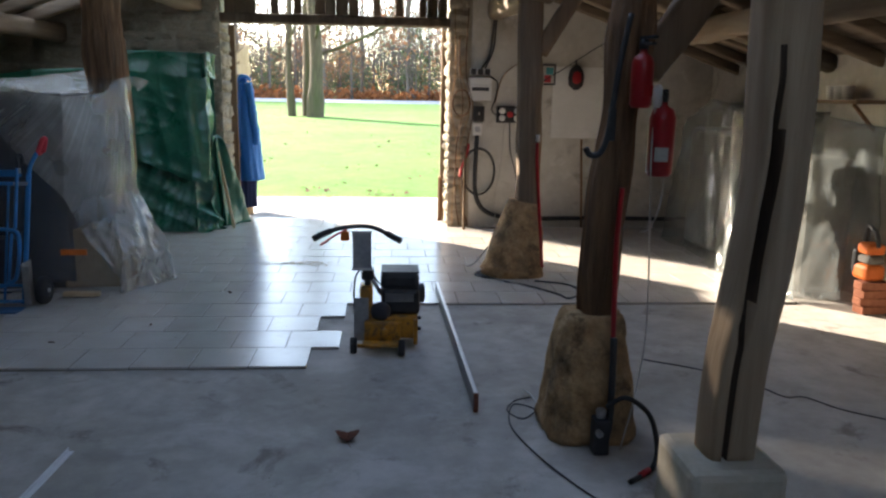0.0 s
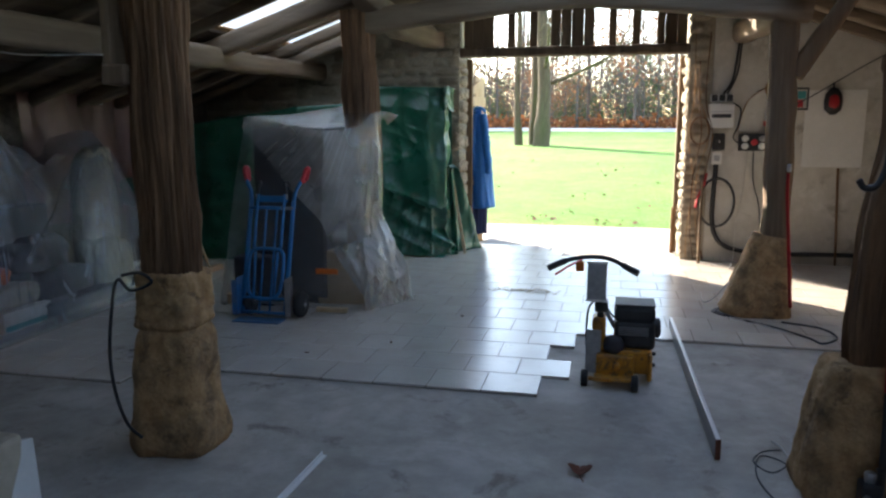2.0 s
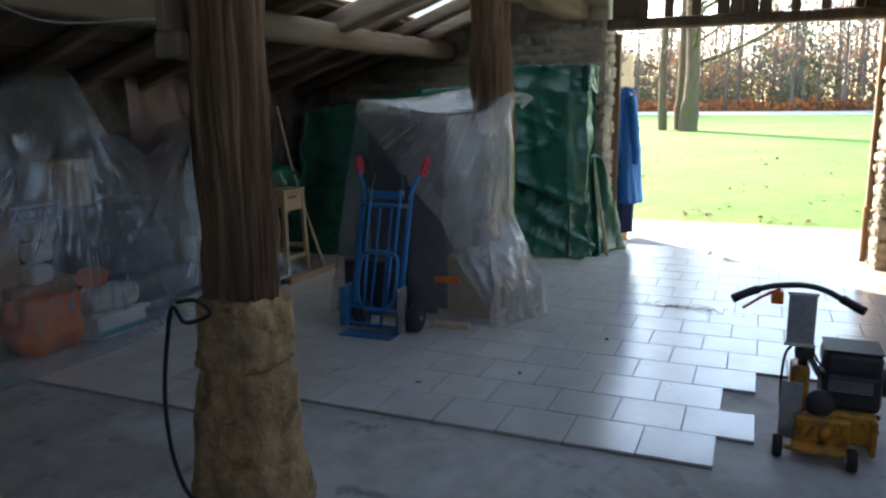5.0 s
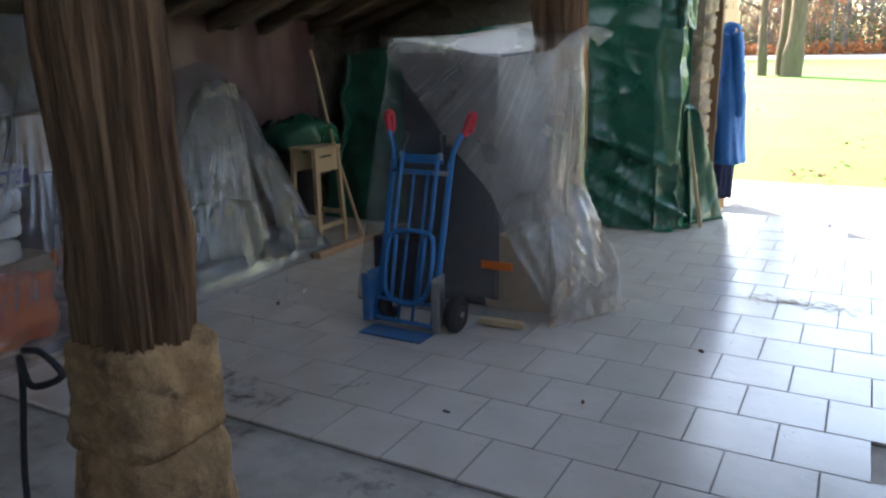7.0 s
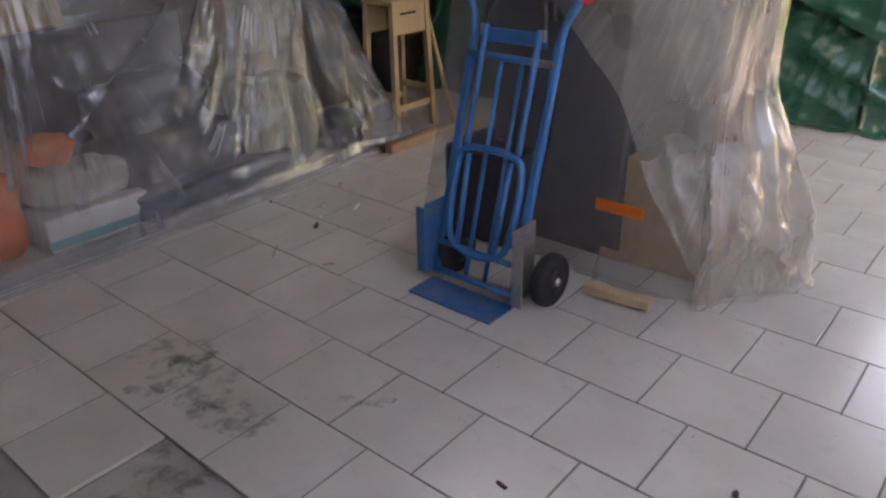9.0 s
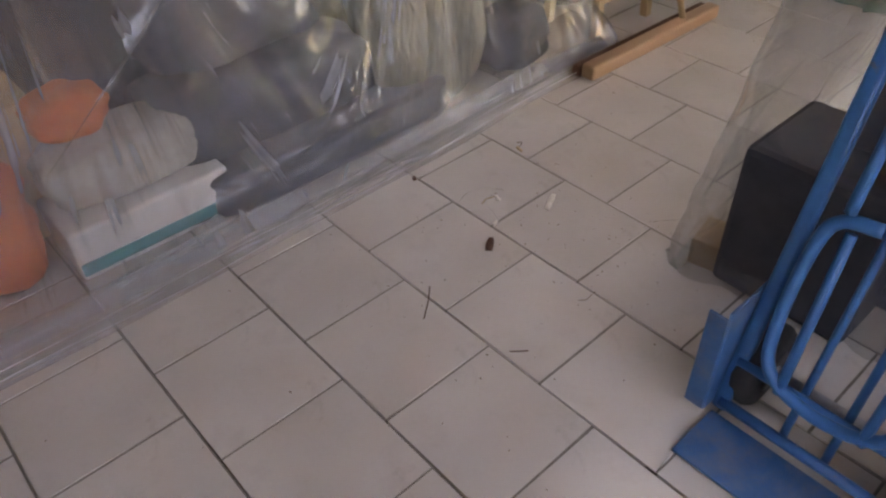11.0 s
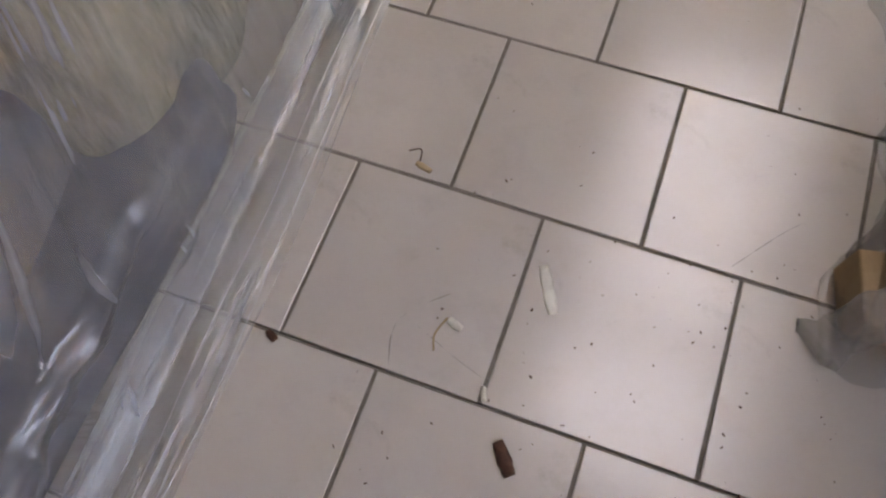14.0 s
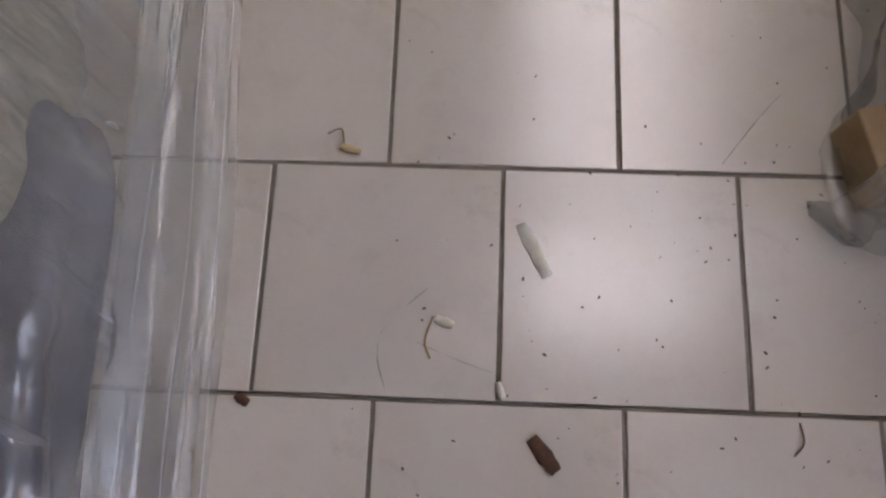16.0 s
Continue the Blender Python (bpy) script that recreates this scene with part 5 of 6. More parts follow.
bm = bx(-0.012, 0.012, -0.62, 0.62, 0, 0.004, 0.001)
box(bm, -0.012, -0.009, -0.62, 0.62, 0.004, 0.02)
part("profile", bm, M["alu"], st2)

# ---- stool, broom and pole in the corner ----
so = thing("stool", (-4.0, 2.66, 0), "plain pale pine work stool beside the green tarpaulin", "stool")
part("seat", bx(-0.13, 0.13, -0.17, 0.17, 0.775, 0.80, 0.005), M["pine"], so)
for sx in (-1, 1):
    part("apron", bx(sx * 0.105 - 0.009, sx * 0.105 + 0.009, -0.15, 0.15, 0.60, 0.773, 0.003), M["pine"], so)
    for sy in (-1, 1):
        part("leg", sweep(bmesh.new(), [(sx * 0.13, sy * 0.17, 0), (sx * 0.105, sy * 0.145, 0.775)], [(-0.017, -0.017), (0.017, -0.017), (0.017, 0.017), (-0.017, 0.017)]), M["pine"], so)
    part("rung", bx(sx * 0.122 - 0.01, sx * 0.122 + 0.01, -0.16, 0.16, 0.14, 0.18, 0.003), M["pine"], so)
    part("rung", bx(-0.13, 0.13, sx * 0.158 - 0.01, sx * 0.158 + 0.01, 0.22, 0.26, 0.003), M["pine"], so)
part("slot", bx(0.115, 0.1165, -0.09, 0.05, 0.715, 0.73), M["black"], so)
br = thing("broom", (-3.68, 2.6, 0), "beech broom with dark bristles, its handle leaning behind the stool", "broom", turn=-1)
part("head", bx(-0.018, 0.045, -0.40, 0.42, 0, 0.058, 0.012), M["beech"], br)
part("bristles", bx(-0.055, -0.016, -0.41, 0.42, 0, 0.045, 0.008), M["bristle"], br, "row of dark brown bristles")
part("handle", tube([(0.01, 0.20, 0.05), (-0.36, 0.34, 0.8), (-0.63, 0.44, 1.55)], 0.013, 8), M["pine"], br, smooth=True)
bn = thing("dark_bin", (-4.32, 2.75, 0), "black bin standing in shadow behind the stool", "bin")
part("body", lathe([(0.16, 0), (0.17, 0.02), (0.20, 0.66), (0.215, 0.67), (0.2, 0.68)], 24), M["black"], bn, smooth=True)
bm = bmesh.new()
rock(bm, (0, 0, 0.15), (0.5, 0.6, 0.34), 0.4, 3.0, 3, 2.6)
gb = part("green_bag", bm, M["tarp"], smooth=True)
gb.matrix_world = pose(-4.3, 2.85, 0.69)
tagged(gb, "crumpled dark green bag on top of the bin", "bag")

M["slate"] = mat("slate_sack", (0.022, 0.026, 0.042), (0.06, 0.07, 0.095), 10, 0.5, bump=0.5, bump_scale=5, bump_dist=0.02, c3=(0.15, 0.16, 0.18), spot=0.55, spot_scale=3.5)

# ---- stored goods under the long sheet ----
def sack(at, size, material, label, category="sack", seed=1.0, rough=0.3, e=3.0, wrinkle=1.0):
    bm = bmesh.new()
    rock(bm, (0, 0, size[2] / 2), size, rough, seed, 4, e)
    for v in bm.verts:
        v.co.z = max(0, v.co.z)
        v.co += v.co.normalized() * wrinkle * min(size) / 0.5 * (0.008 * noise.noise(v.co * 14) - 0.045 * abs(noise.noise(v.co * 5 + Vector((seed, 0, 0)))) - 0.012 * abs(noise.noise(v.co * 11)))
    ob = part(category.replace(" ", "_"), bm, material, smooth=True)
    ob.matrix_world = pose(*at)
    return tagged(ob, label, category)


sack((-4.08, 0.08, 0), (0.30, 0.46, 0.38), M["orange"], "bright orange rubble sack under the plastic sheet", "sack", 2.0, 0.2, 4)
crate("carton", (-4.30, 0.20, 0), (0.25, 0.5, 0.42), M["carton"], "brown carton stored under the plastic sheet", "box")
for k in range(3):
    sack((-4.20 - 0.02 * k, 0.16 + 0.035 * k, 0.42 + 0.135 * k), (0.15, 0.17, 0.135), M["white"], "white tub stacked under the plastic sheet", "tub", 4.0 + k, 0.08, 5)
vb = crate("violet_carton", (-4.22, 0.14, 0.827), (0.20, 0.40, 0.12), M["cloth"], "pale carton with a violet printed band", "box", 4)
part("printed_band", bx(0.101, 0.103, -0.19, 0.19, 0.02, 0.10), M["violet"], vb)
for k in range(4):
    part("print_bar", bx(0.1035, 0.1045, -0.14 + 0.075 * k, -0.09 + 0.075 * k, 0.04, 0.08), M["cloth"], vb)
crate("carton", (-4.45, -0.25, 0), (0.4, 0.7, 1.05), M["carton"], "tall brown carton stored under the plastic sheet", "box", 3)
wb = crate("white_box", (-4.02, 0.58, 0), (0.24, 0.48, 0.16), M["white"], "flat white box with a teal printed band", "box", 0)
part("printed_band", bx(0.121, 0.123, -0.235, 0.235, 0.02, 0.06), M["teal"], wb)
sack((-4.06, 0.58, 0.16), (0.24, 0.44, 0.17), M["cloth"], "pale grey bag lying on the white box", "bag", 7.0, 0.1, 5, 0.5)
sack((-4.10, 0.50, 0.33), (0.16, 0.22, 0.14), M["orange"], "orange and white packet on the pale bag", "packet", 8.0, 0.15)
sack((-4.12, 1.08, 0), (0.34, 0.80, 0.36), M["slate"], "dark slate-grey sack slumped under the plastic sheet", "sack", 21.0, 0.1, 5, 0.5)
sack((-3.96, 1.22, 0), (0.25, 0.92, 0.15), M["slate"], "dark folded dust cloth lying low under the plastic sheet", "dust cloth", 31.0, 0.06, 7, 0.3)
crate("dark_box", (-4.53, 0.98, 0.0), (0.28, 0.9, 0.85), M["dark_case"], "dark storage case under the plastic sheet", "case")
sack((-4.24, 1.08, 0.28), (0.26, 0.60, 0.34), M["slate"], "dark grey bag lying on the slate sack", "bag", 23.0, 0.2, 4)
crate("carton", (-4.50, 0.62, 0.85), (0.26, 0.4, 0.34), M["carton"], "brown carton standing on the dark case", "box", 5)
sack((-4.04, 1.68, 0), (0.29, 0.46, 0.52), M["woven"], "grey-green woven sack crumpled under the plastic sheet", "sack", 11.0, 0.16, 5)
sack((-4.22, 1.82, 0.0), (0.26, 0.44, 1.32), M["bag"], "tall beige paper bundle standing under the plastic sheet", "bundle", 13.0, 0.14, 4)
sack((-3.98, 2.10, 0), (0.26, 0.30, 0.24), M["slate"], "dark bag tucked under the sheet's end", "bag", 17.0, 0.2)
crate("carton", (-4.35, -1.2, 0), (0.5, 0.8, 1.3), M["cloth"], "pale covered chest under the plastic sheet", "chest", 0)
crate("carton", (-4.38, -2.2, 0), (0.5, 0.9, 1.2), M["carton"], "brown cartons under the plastic sheet", "box", 0)
# dusty sheet on the wall above
bm = bmesh.new()
gr = [[bm.verts.new((WX0 + 0.10 + 0.05 * noise.noise(Vector((y * 3, z * 1.5, 2))) + 0.03 * noise.noise(Vector((y * 9, z * 3, 7))), y, z)) for z in [0.6 + 0.045 * k for k in range(28)]] for y in [1.5 + 0.05 * k for k in range(42)]]
for a, b in zip(gr, gr[1:]):
    for k in range(27):
        bm.faces.new((a[k], a[k + 1], b[k + 1], b[k]))
tagged(part("dust_sheet", bm, M["film_brown"], smooth=True), "dusty mauve-brown plastic hung against the dark side wall", "plastic sheet")
bl = thing("bulb", (-4.55, 2.45, 1.80), "small bare light bulb hanging by its wire", "bulb")
part("glass", lathe([(0.008, 0.0), (0.026, 0.02), (0.03, 0.04), (0.015, 0.075), (0.013, 0.09)], 16, pose(0, 0, -0.09)), M["white"], bl, smooth=True)
part("holder", lathe([(0.016, 0), (0.017, 0.04), (0.006, 0.05)], 12), M["black"], bl)
part("wire", tube([(0, 0, 0.05), (0.02, 0.03, 0.12), (0, 0.02, 0.2)], 0.003, 6), M["black"], bl)

# ---- open door leaf with coats ----
dl = thing("door_leaf", (DX0 - 0.03, WY1 + 0.55, 0), "open plank door leaf of pale worn wood folded outward", "door", turn=-7)
for k in range(4):
    part("plank", bx(-0.05, -0.025, 0.02 + 0.2 * k, 0.215 + 0.2 * k, 0.05, 2.12, 0.004), M["pine"] if k > 1 else M["oak_grey"], dl)
for z in (0.35, 1.75):
    part("ledge", bx(-0.024, 0.0, 0.03, 0.80, z, z + 0.12, 0.004), M["pine"], dl)
part("brace", sweep(bmesh.new(), [(-0.012, 0.08, 1.88), (-0.012, 0.74, 2.10)], [(-0.011, -0.05), (0.011, -0.05), (0.011, 0.05), (-0.011, 0.05)]), M["pine"], dl)
jb = structure(part("door_frame", bx(DX0 - 0.02, DX0 + 0.05, WY1 + 0.44, WY1 + 0.53, 0, DTOP, 0.006), M["oak_grey"]), "weathered wooden door frame post", "door frame")
structure(part("door_frame", bx(DX1 - 0.04, DX1 + 0.02, WY1 + 0.44, WY1 + 0.53, 0, DTOP, 0.006), M["oak_grey"]), "weathered wooden door frame post", "door frame")


def garment(at, w, d, z0, z1, material, label, seed, name="coat", flare=1.0, swing=0.0):
    bm = bmesh.new()
    n, r = 40, 26
    rings = []
    for k in range(r + 1):
        s = k / r
        ww, dd = w * (0.42 + 0.58 * min(1, s * 2.6)) * (1 + (flare - 1) * s), d * (0.5 + 0.5 * min(1, s * 2))
        ring = []
        for i in range(n):
            a = 2 * math.pi * i / n
            f = 1 + 0.30 * s ** 0.7 * noise.noise(Vector((math.cos(a) * 2.6 + seed, math.sin(a) * 2.6, s * 0.8))) + 0.22 * min(1, 2 * s) * ridge_noise(Vector((math.cos(a) * 3.4 + seed, math.sin(a) * 3.4, s * 1.6)))
            ring.append(bm.verts.new((dd / 2 * math.cos(a) * f + swing * (s - 0.4), ww / 2 * math.sin(a) * f, z1 + (z0 - z1) * s + 0.02 * noise.noise(Vector((a, seed, 0))) * s)))
        rings.append(ring)
    for p, q in zip(rings, rings[1:]):
        for i in range(n):
            bm.faces.new((p[i], p[(i + 1) % n], q[(i + 1) % n], q[i]))
    bm.faces.new(rings[0])
    bm.faces.new(rings[-1])
    ob = part(name, bm, material, smooth=True)
    ob.matrix_world = pose(*at)
    return tagged(ob, label, "clothes")


coat = garment((DX0 + 0.10, WY1 + 0.66, 0), 0.22, 0.27, 0.46, 1.70, M["coat"], "bright blue work coat hanging on the open door", 1.0, flare=1.3, swing=0.09)
part("collar", tube([(-0.055, -0.03, 1.68), (-0.02, -0.075, 1.72), (0.045, -0.06, 1.71), (0.07, 0.0, 1.68)], 0.022, 10), M["coat"], coat, smooth=True)
for sx, dy in ((-1, -0.07), (1, -0.05)):
    sleeve = [(sx * 0.055, dy, 1.64), (sx * 0.085 + 0.01, dy - 0.03, 1.42), (sx * 0.09 + 0.03, dy - 0.04, 1.15), (sx * 0.08 + 0.055, dy - 0.03, 0.90)]
    path = smooth_path(sleeve, 8)
    part("sleeve", sweep(bmesh.new(), path, circle(0.045, 18), [0.9 + 0.25 * ridge_noise(Vector((q.z * 14, sx, 0))) for q in path], 0.012, 9.0), M["coat"], coat, smooth=True)
garment((DX0 + 0.10, WY1 + 0.64, 0), 0.16, 0.20, 0.12, 1.2, M["denim"], "dark denim trousers hanging below the coat", 4.0, "trousers")
garment((DX0 + 0.01, WY1 + 0.56, 0), 0.10, 0.14, 0.75, 1.35, M["cloth"], "pale work cloth hanging beside the coat", 6.0, "cloth")
crate("wood_block", (DX0 + 0.06, WY1 + 0.95, -0.03), (0.10, 0.16, 0.14), M["pine"], "small wooden block at the door's foot", "block", 10, 0.006)
sk = thing("stake", (-1.36, 4.62, 0), "pale wooden stake leaning on the green tarpaulin", "stake")
part("shaft", sweep(bmesh.new(), [(0.06, -0.1, 0.0), (-0.12, 0.02, 0.86)], squircle(0.035, 0.025, 8)), M["pine"], sk)

# ---- electrics on the rendered wall ----
EY = WY1 - 0.002
fb = thing("fuse_box", (1.52, EY, 1.61), "white plastic fuse box with a row of breakers on the wall", "fuse box")
part("case", bx(-0.13, 0.13, -0.09, 0, -0.13, 0.13, 0.01), M["white"], fb)
part("breaker_window", bx(-0.10, 0.10, -0.094, -0.09, -0.02, 0.02, 0.001), M["dark_case"], fb)
part("lid_line", bx(-0.12, 0.12, -0.093, -0.09, 0.045, 0.05), M["steel"], fb)
ob = thing("socket_strip", (1.52, EY, 1.80), "black triple socket strip above the fuse box", "sockets")
part("base", bx(-0.12, 0.12, -0.05, 0, -0.035, 0.045, 0.006), M["white"], ob)
for k in range(3):
    part("socket", bx(-0.11 + 0.08 * k, -0.05 + 0.08 * k, -0.075, -0.05, -0.03, 0.04, 0.008), M["black"], ob)
sw = thing("rotary_switch", (1.51, EY, 1.33), "black rotary isolator switch on the wall", "switch")
part("body", bx(-0.065, 0.065, -0.08, 0, -0.09, 0.09, 0.015), M["black"], sw)
part("knob", lathe([(0.03, 0), (0.03, 0.03), (0.02, 0.035)], 16, pose(0, -0.08, 0.01, 90, 0, 0)), M["black"], sw)
part("pointer", bx(-0.006, 0.006, -0.118, -0.112, -0.01, 0.02), M["white"], sw)
jx = thing("junction_box", (1.50, EY, 1.15), "small white junction box below the switch", "junction box")
part("case", bx(-0.05, 0.05, -0.06, 0, -0.07, 0.07, 0.008), M["white"], jx)
part("cover", bx(-0.03, 0.03, -0.064, -0.06, -0.03, 0.03, 0.002), M["steel"], jx)
sp = thing("power_outlet", (1.87, EY, 1.325), "black panel with four round power sockets", "power outlet")
part("plate", bx(-0.15, 0.15, -0.05, 0, -0.095, 0.095, 0.008), M["black"], sp)
for x, z, m in ((-0.085, 0.042, "white"), (-0.085, -0.042, "white"), (0.01, 0.0, "red_grip"), (0.09, 0.042, "steel"), (0.09, -0.042, "white")):
    part("socket", lathe([(0.036, 0), (0.036, 0.016), (0.028, 0.02)], 18, pose(x, -0.05, z, 90, 0, 0)), M[m], sp, smooth=True)
rl = thing("inspection_lamp", (2.64, EY, 1.76), "red and black hand lamp hanging on the wall", "lamp")
part("cage", lathe([(0.03, -0.14), (0.085, -0.09), (0.095, 0.0), (0.08, 0.08), (0.035, 0.14)], 18, pose(0, -0.05, 0) @ Matrix.Diagonal((1, 0.5, 1, 1))), M["black"], rl, smooth=True)
part("lens", lathe([(0.02, -0.09), (0.055, -0.05), (0.06, 0.0), (0.05, 0.05), (0.02, 0.085)], 18, pose(0, -0.075, 0) @ Matrix.Diagonal((1, 0.5, 1, 1))), M["fire_red"], rl, smooth=True)
part("stem", tube([(0, -0.03, 0.13), (0, -0.02, 0.2)], 0.012, 8), M["black"], rl)
wbd = thing("wall_panel", (2.68, EY, 1.48), "plain white panel fixed to the rendered wall", "panel")
part("sheet", bx(-0.30, 0.30, -0.012, 0, -0.42, 0.40, 0.002), M["white"], wbd)
pc = thing("picture", (2.32, EY, 1.79), "small framed picture with red and blue shapes", "picture")
part("frame", bx(-0.085, 0.085, -0.02, 0, -0.12, 0.12, 0.004), M["dark_case"], pc)
part("print", bx(-0.065, 0.065, -0.023, -0.02, -0.10, 0.10), M["cloth"], pc)
part("red_shape", bx(-0.05, 0.03, -0.025, -0.023, -0.09, -0.01), M["red_grip"], pc)
part("blue_shape", bx(-0.03, 0.055, -0.025, -0.023, 0.0, 0.08), M["teal"], pc)
pg = thing("plug", (2.0, EY - 0.04, 1.54), "grey and red power plug hanging by its cable", "plug")
part("body", lathe([(0.015, 0), (0.034, 0.02), (0.034, 0.09), (0.02, 0.12)], 14), M["steel"], pg, smooth=True)
part("collar", lathe([(0.02, -0.04), (0.04, -0.03), (0.04, 0.01), (0.02, 0.02)], 14), M["red_grip"], pg, smooth=True)
part("pin", lathe([(0.008, -0.14), (0.018, -0.13), (0.018, -0.04)], 10), M["black"], pg, smooth=True)


def cable(pts, r, material, label, name="cable", category="cable"):
    ob = part(name, tube(pts, r, 7, 7), material, smooth=True)
    return tagged(ob, label, category)


cable([(1.50, EY - 0.03, 1.08), (1.49, EY - 0.04, 0.8), (1.49, EY - 0.04, 0.45), (1.56, EY - 0.05, 0.24), (1.76, EY - 0.06, 0.13), (2.2, EY - 0.05, 0.10), (3.0, EY - 0.06, 0.11), (4.2, EY - 0.06, 0.10)], 0.026, M["black"], "thick black supply cable running down and along the wall")
cable([(1.52 + 0.19 * math.sin(a), EY - 0.06 - 0.006 * a, 0.66 + 0.27 * math.cos(a)) for a in [0.5 * k for k in range(15)]], 0.014, M["black"], "black hose hanging in a loop on the wall", "hose", "hose")
cable([(1.53, EY - 0.03, 1.84), (1.62, EY - 0.03, 2.0), (1.66, EY - 0.03, 2.3), (1.68, EY - 0.03, 2.6)], 0.012, M["black"], "black cable rising from the socket strip")
cable([(1.57, EY - 0.03, 1.84), (1.66, EY - 0.03, 2.05), (1.69, EY - 0.03, 2.35), (1.71, EY - 0.03, 2.6)], 0.010, M["black"], "black cable rising from the socket strip")
cable([(1.64, EY - 0.04, 1.75), (1.72, EY - 0.05, 1.68), (1.70, EY - 0.05, 1.5), (1.66, EY - 0.05, 1.38), (1.73, EY - 0.05, 1.30)], 0.008, M["black"], "thin black cable from fuse box to sockets")
cable([(1.70, EY - 0.03, 1.45), (1.78, EY - 0.03, 1.75), (1.95, EY - 0.04, 1.9), (2.05, EY - 0.04, 1.86)], 0.006, M["oak"], "thin brown cable on the rendered wall")
cable([(2.0, EY - 0.04, 1.66), (2.0, EY - 0.04, 1.75), (1.98, EY - 0.04, 1.85)], 0.006, M["black"], "short black cable holding the plug")
cable([(2.06 + 0.10 * math.sin(a), EY - 0.05, 1.90 + 0.10 * math.cos(a)) for a in [0.5 * k for k in range(13)]], 0.010, M["pier"], "coil of pale cable hung behind the post", "cable_coil")
cable([(1.88, EY - 0.03, 1.23), (1.90, EY - 0.03, 0.9), (1.98, EY - 0.03, 0.6), (2.02, EY - 0.03, 0.15)], 0.007, M["dark_case"], "thin cable hanging from the sockets")
cable([(1.82, EY - 0.03, 1.23), (1.80, EY - 0.03, 0.8), (1.74, EY - 0.04, 0.4), (1.70, EY - 0.3, 0.1), (1.62, EY - 0.6, 0.005)], 0.005, M["cloth"], "thin grey wire hanging to the floor")
cable([(2.75, EY - 0.02, 1.05), (2.77, EY - 0.05, 0.5), (2.78, EY - 0.10, 0.0)], 0.012, M["oak"], "thin brown rod standing against the wall", "rod", "rod")
cable([(2.1, EY - 0.03, 1.62), (2.45, EY - 0.2, 1.85), (2.95, EY - 0.6, 2.2), (3.3, EY - 0.9, 2.3)], 0.006, M["black"], "slack black wire slung below the rafters", "wire", "wire")
for k in range(4):
    q = random.Random(60 + k)
    x0 = 1.22 + 0.05 * k
    cable([(x0 + q.uniform(-.02, .02), WY1 - 0.06, 2.5 - 0.3 * (k % 3)), (x0 + q.uniform(-.05, .05), WY1 - 0.08, 1.8), (x0 + q.uniform(-.08, .08), WY1 - 0.09, 1.4), (x0 + q.uniform(-.06, .06), WY1 - 0.10, 0.9), (x0 + q.uniform(-.05, .05), WY1 - 0.09, 0.35), (x0 + q.uniform(-.03, .06), WY1 - 0.08, 0.02)], 0.005 + 0.002 * (k % 2), M["oak"] if k % 2 else M["pier"], "dusty cable tangled down the stone pillar")
cable([(1.30 + 0.10 * math.sin(a), WY1 - 0.10 - 0.005 * a, 1.45 + 0.15 * math.cos(a)) for a in [0.5 * k for k in range(20)]], 0.009, M["oak"], "coil of brown cord hung on the stone pillar", "cord_coil")
cable([(1.40, WY1 - 0.09, 0.98), (1.37, WY1 - 0.12, 0.85), (1.32, WY1 - 0.12, 0.72), (1.30, WY1 - 0.1, 0.6)], 0.014, M["red_grip"], "red hose end hanging on the pillar", "hose", "hose")
cable([(1.34, WY1 - 0.28, 0.0), (1.345, WY1 - 0.2, 0.45), (1.36, WY1 - 0.1, 0.95)], 0.017, M["oak_grey"], "bare wooden stick propped on the stone pillar", "stick", "stick")
cable([(1.10, WY1 + 0.35, 0.0), (1.10, WY1 + 0.36, 0.3), (1.10, WY1 + 0.36, 0.55)], 0.03, M["oak"], "short wooden peg at the doorway's edge", "peg", "peg")

# ---- fire extinguishers and lines on the dark post ----
def extinguisher(at, r, h, label, tilt):
    t = thing("fire_extinguisher", at, label, "fire extinguisher", turn=tilt)
    part("cylinder", lathe([(r * 0.8, 0), (r, 0.015), (r, h - r * 0.9), (r * 0.8, h - r * 0.3), (r * 0.35, h), (r * 0.3, h + 0.02)], 24), M["fire_red"], t, "red enamelled cylinder", smooth=True)
    part("valve", lathe([(0.018, h + 0.015), (0.02, h + 0.05), (0.01, h + 0.06)], 12), M["black"], t, smooth=True)
    part("lever", bx(-0.012, 0.012, -0.075, 0.02, h + 0.055, h + 0.068, 0.003), M["black"], t)
    part("lever", bx(-0.012, 0.012, -0.065, 0.02, h + 0.03, h + 0.042, 0.003), M["black"], t)
    part("label_patch", bx(-r * 0.5, r * 0.5, -r - 0.001, -r + 0.012, h * 0.22, h * 0.42, 0.001), M["cloth"] if r > 0.05 else M["fire_red"], t, "pale instruction label")
    return t


extinguisher((1.505, -1.00, 1.49), 0.046, 0.22, "small red fire extinguisher hung on the dark oak post", 20)
extinguisher((1.635, -0.92, 1.20), 0.056, 0.30, "larger red fire extinguisher hung below the brace", -15)
cable([(1.60, -0.93, 1.58), (1.585, -0.95, 1.3), (1.60, -0.96, 0.95), (1.62, -0.95, 0.5), (1.56, -1.02, 0.2), (1.50, -1.06, -0.012)], 0.004, M["cloth"], "thin white cable hanging down from the brace")
cable([(1.62, -0.93, 1.52), (1.655, -0.93, 1.15), (1.63, -0.9, 0.98), (1.57, -0.92, 0.95)], 0.004, M["cloth"], "loop of thin white cable below the extinguisher")
pgb = thing("plug", (1.60, -0.935, 1.52), "white plug on the hanging cable", "plug")
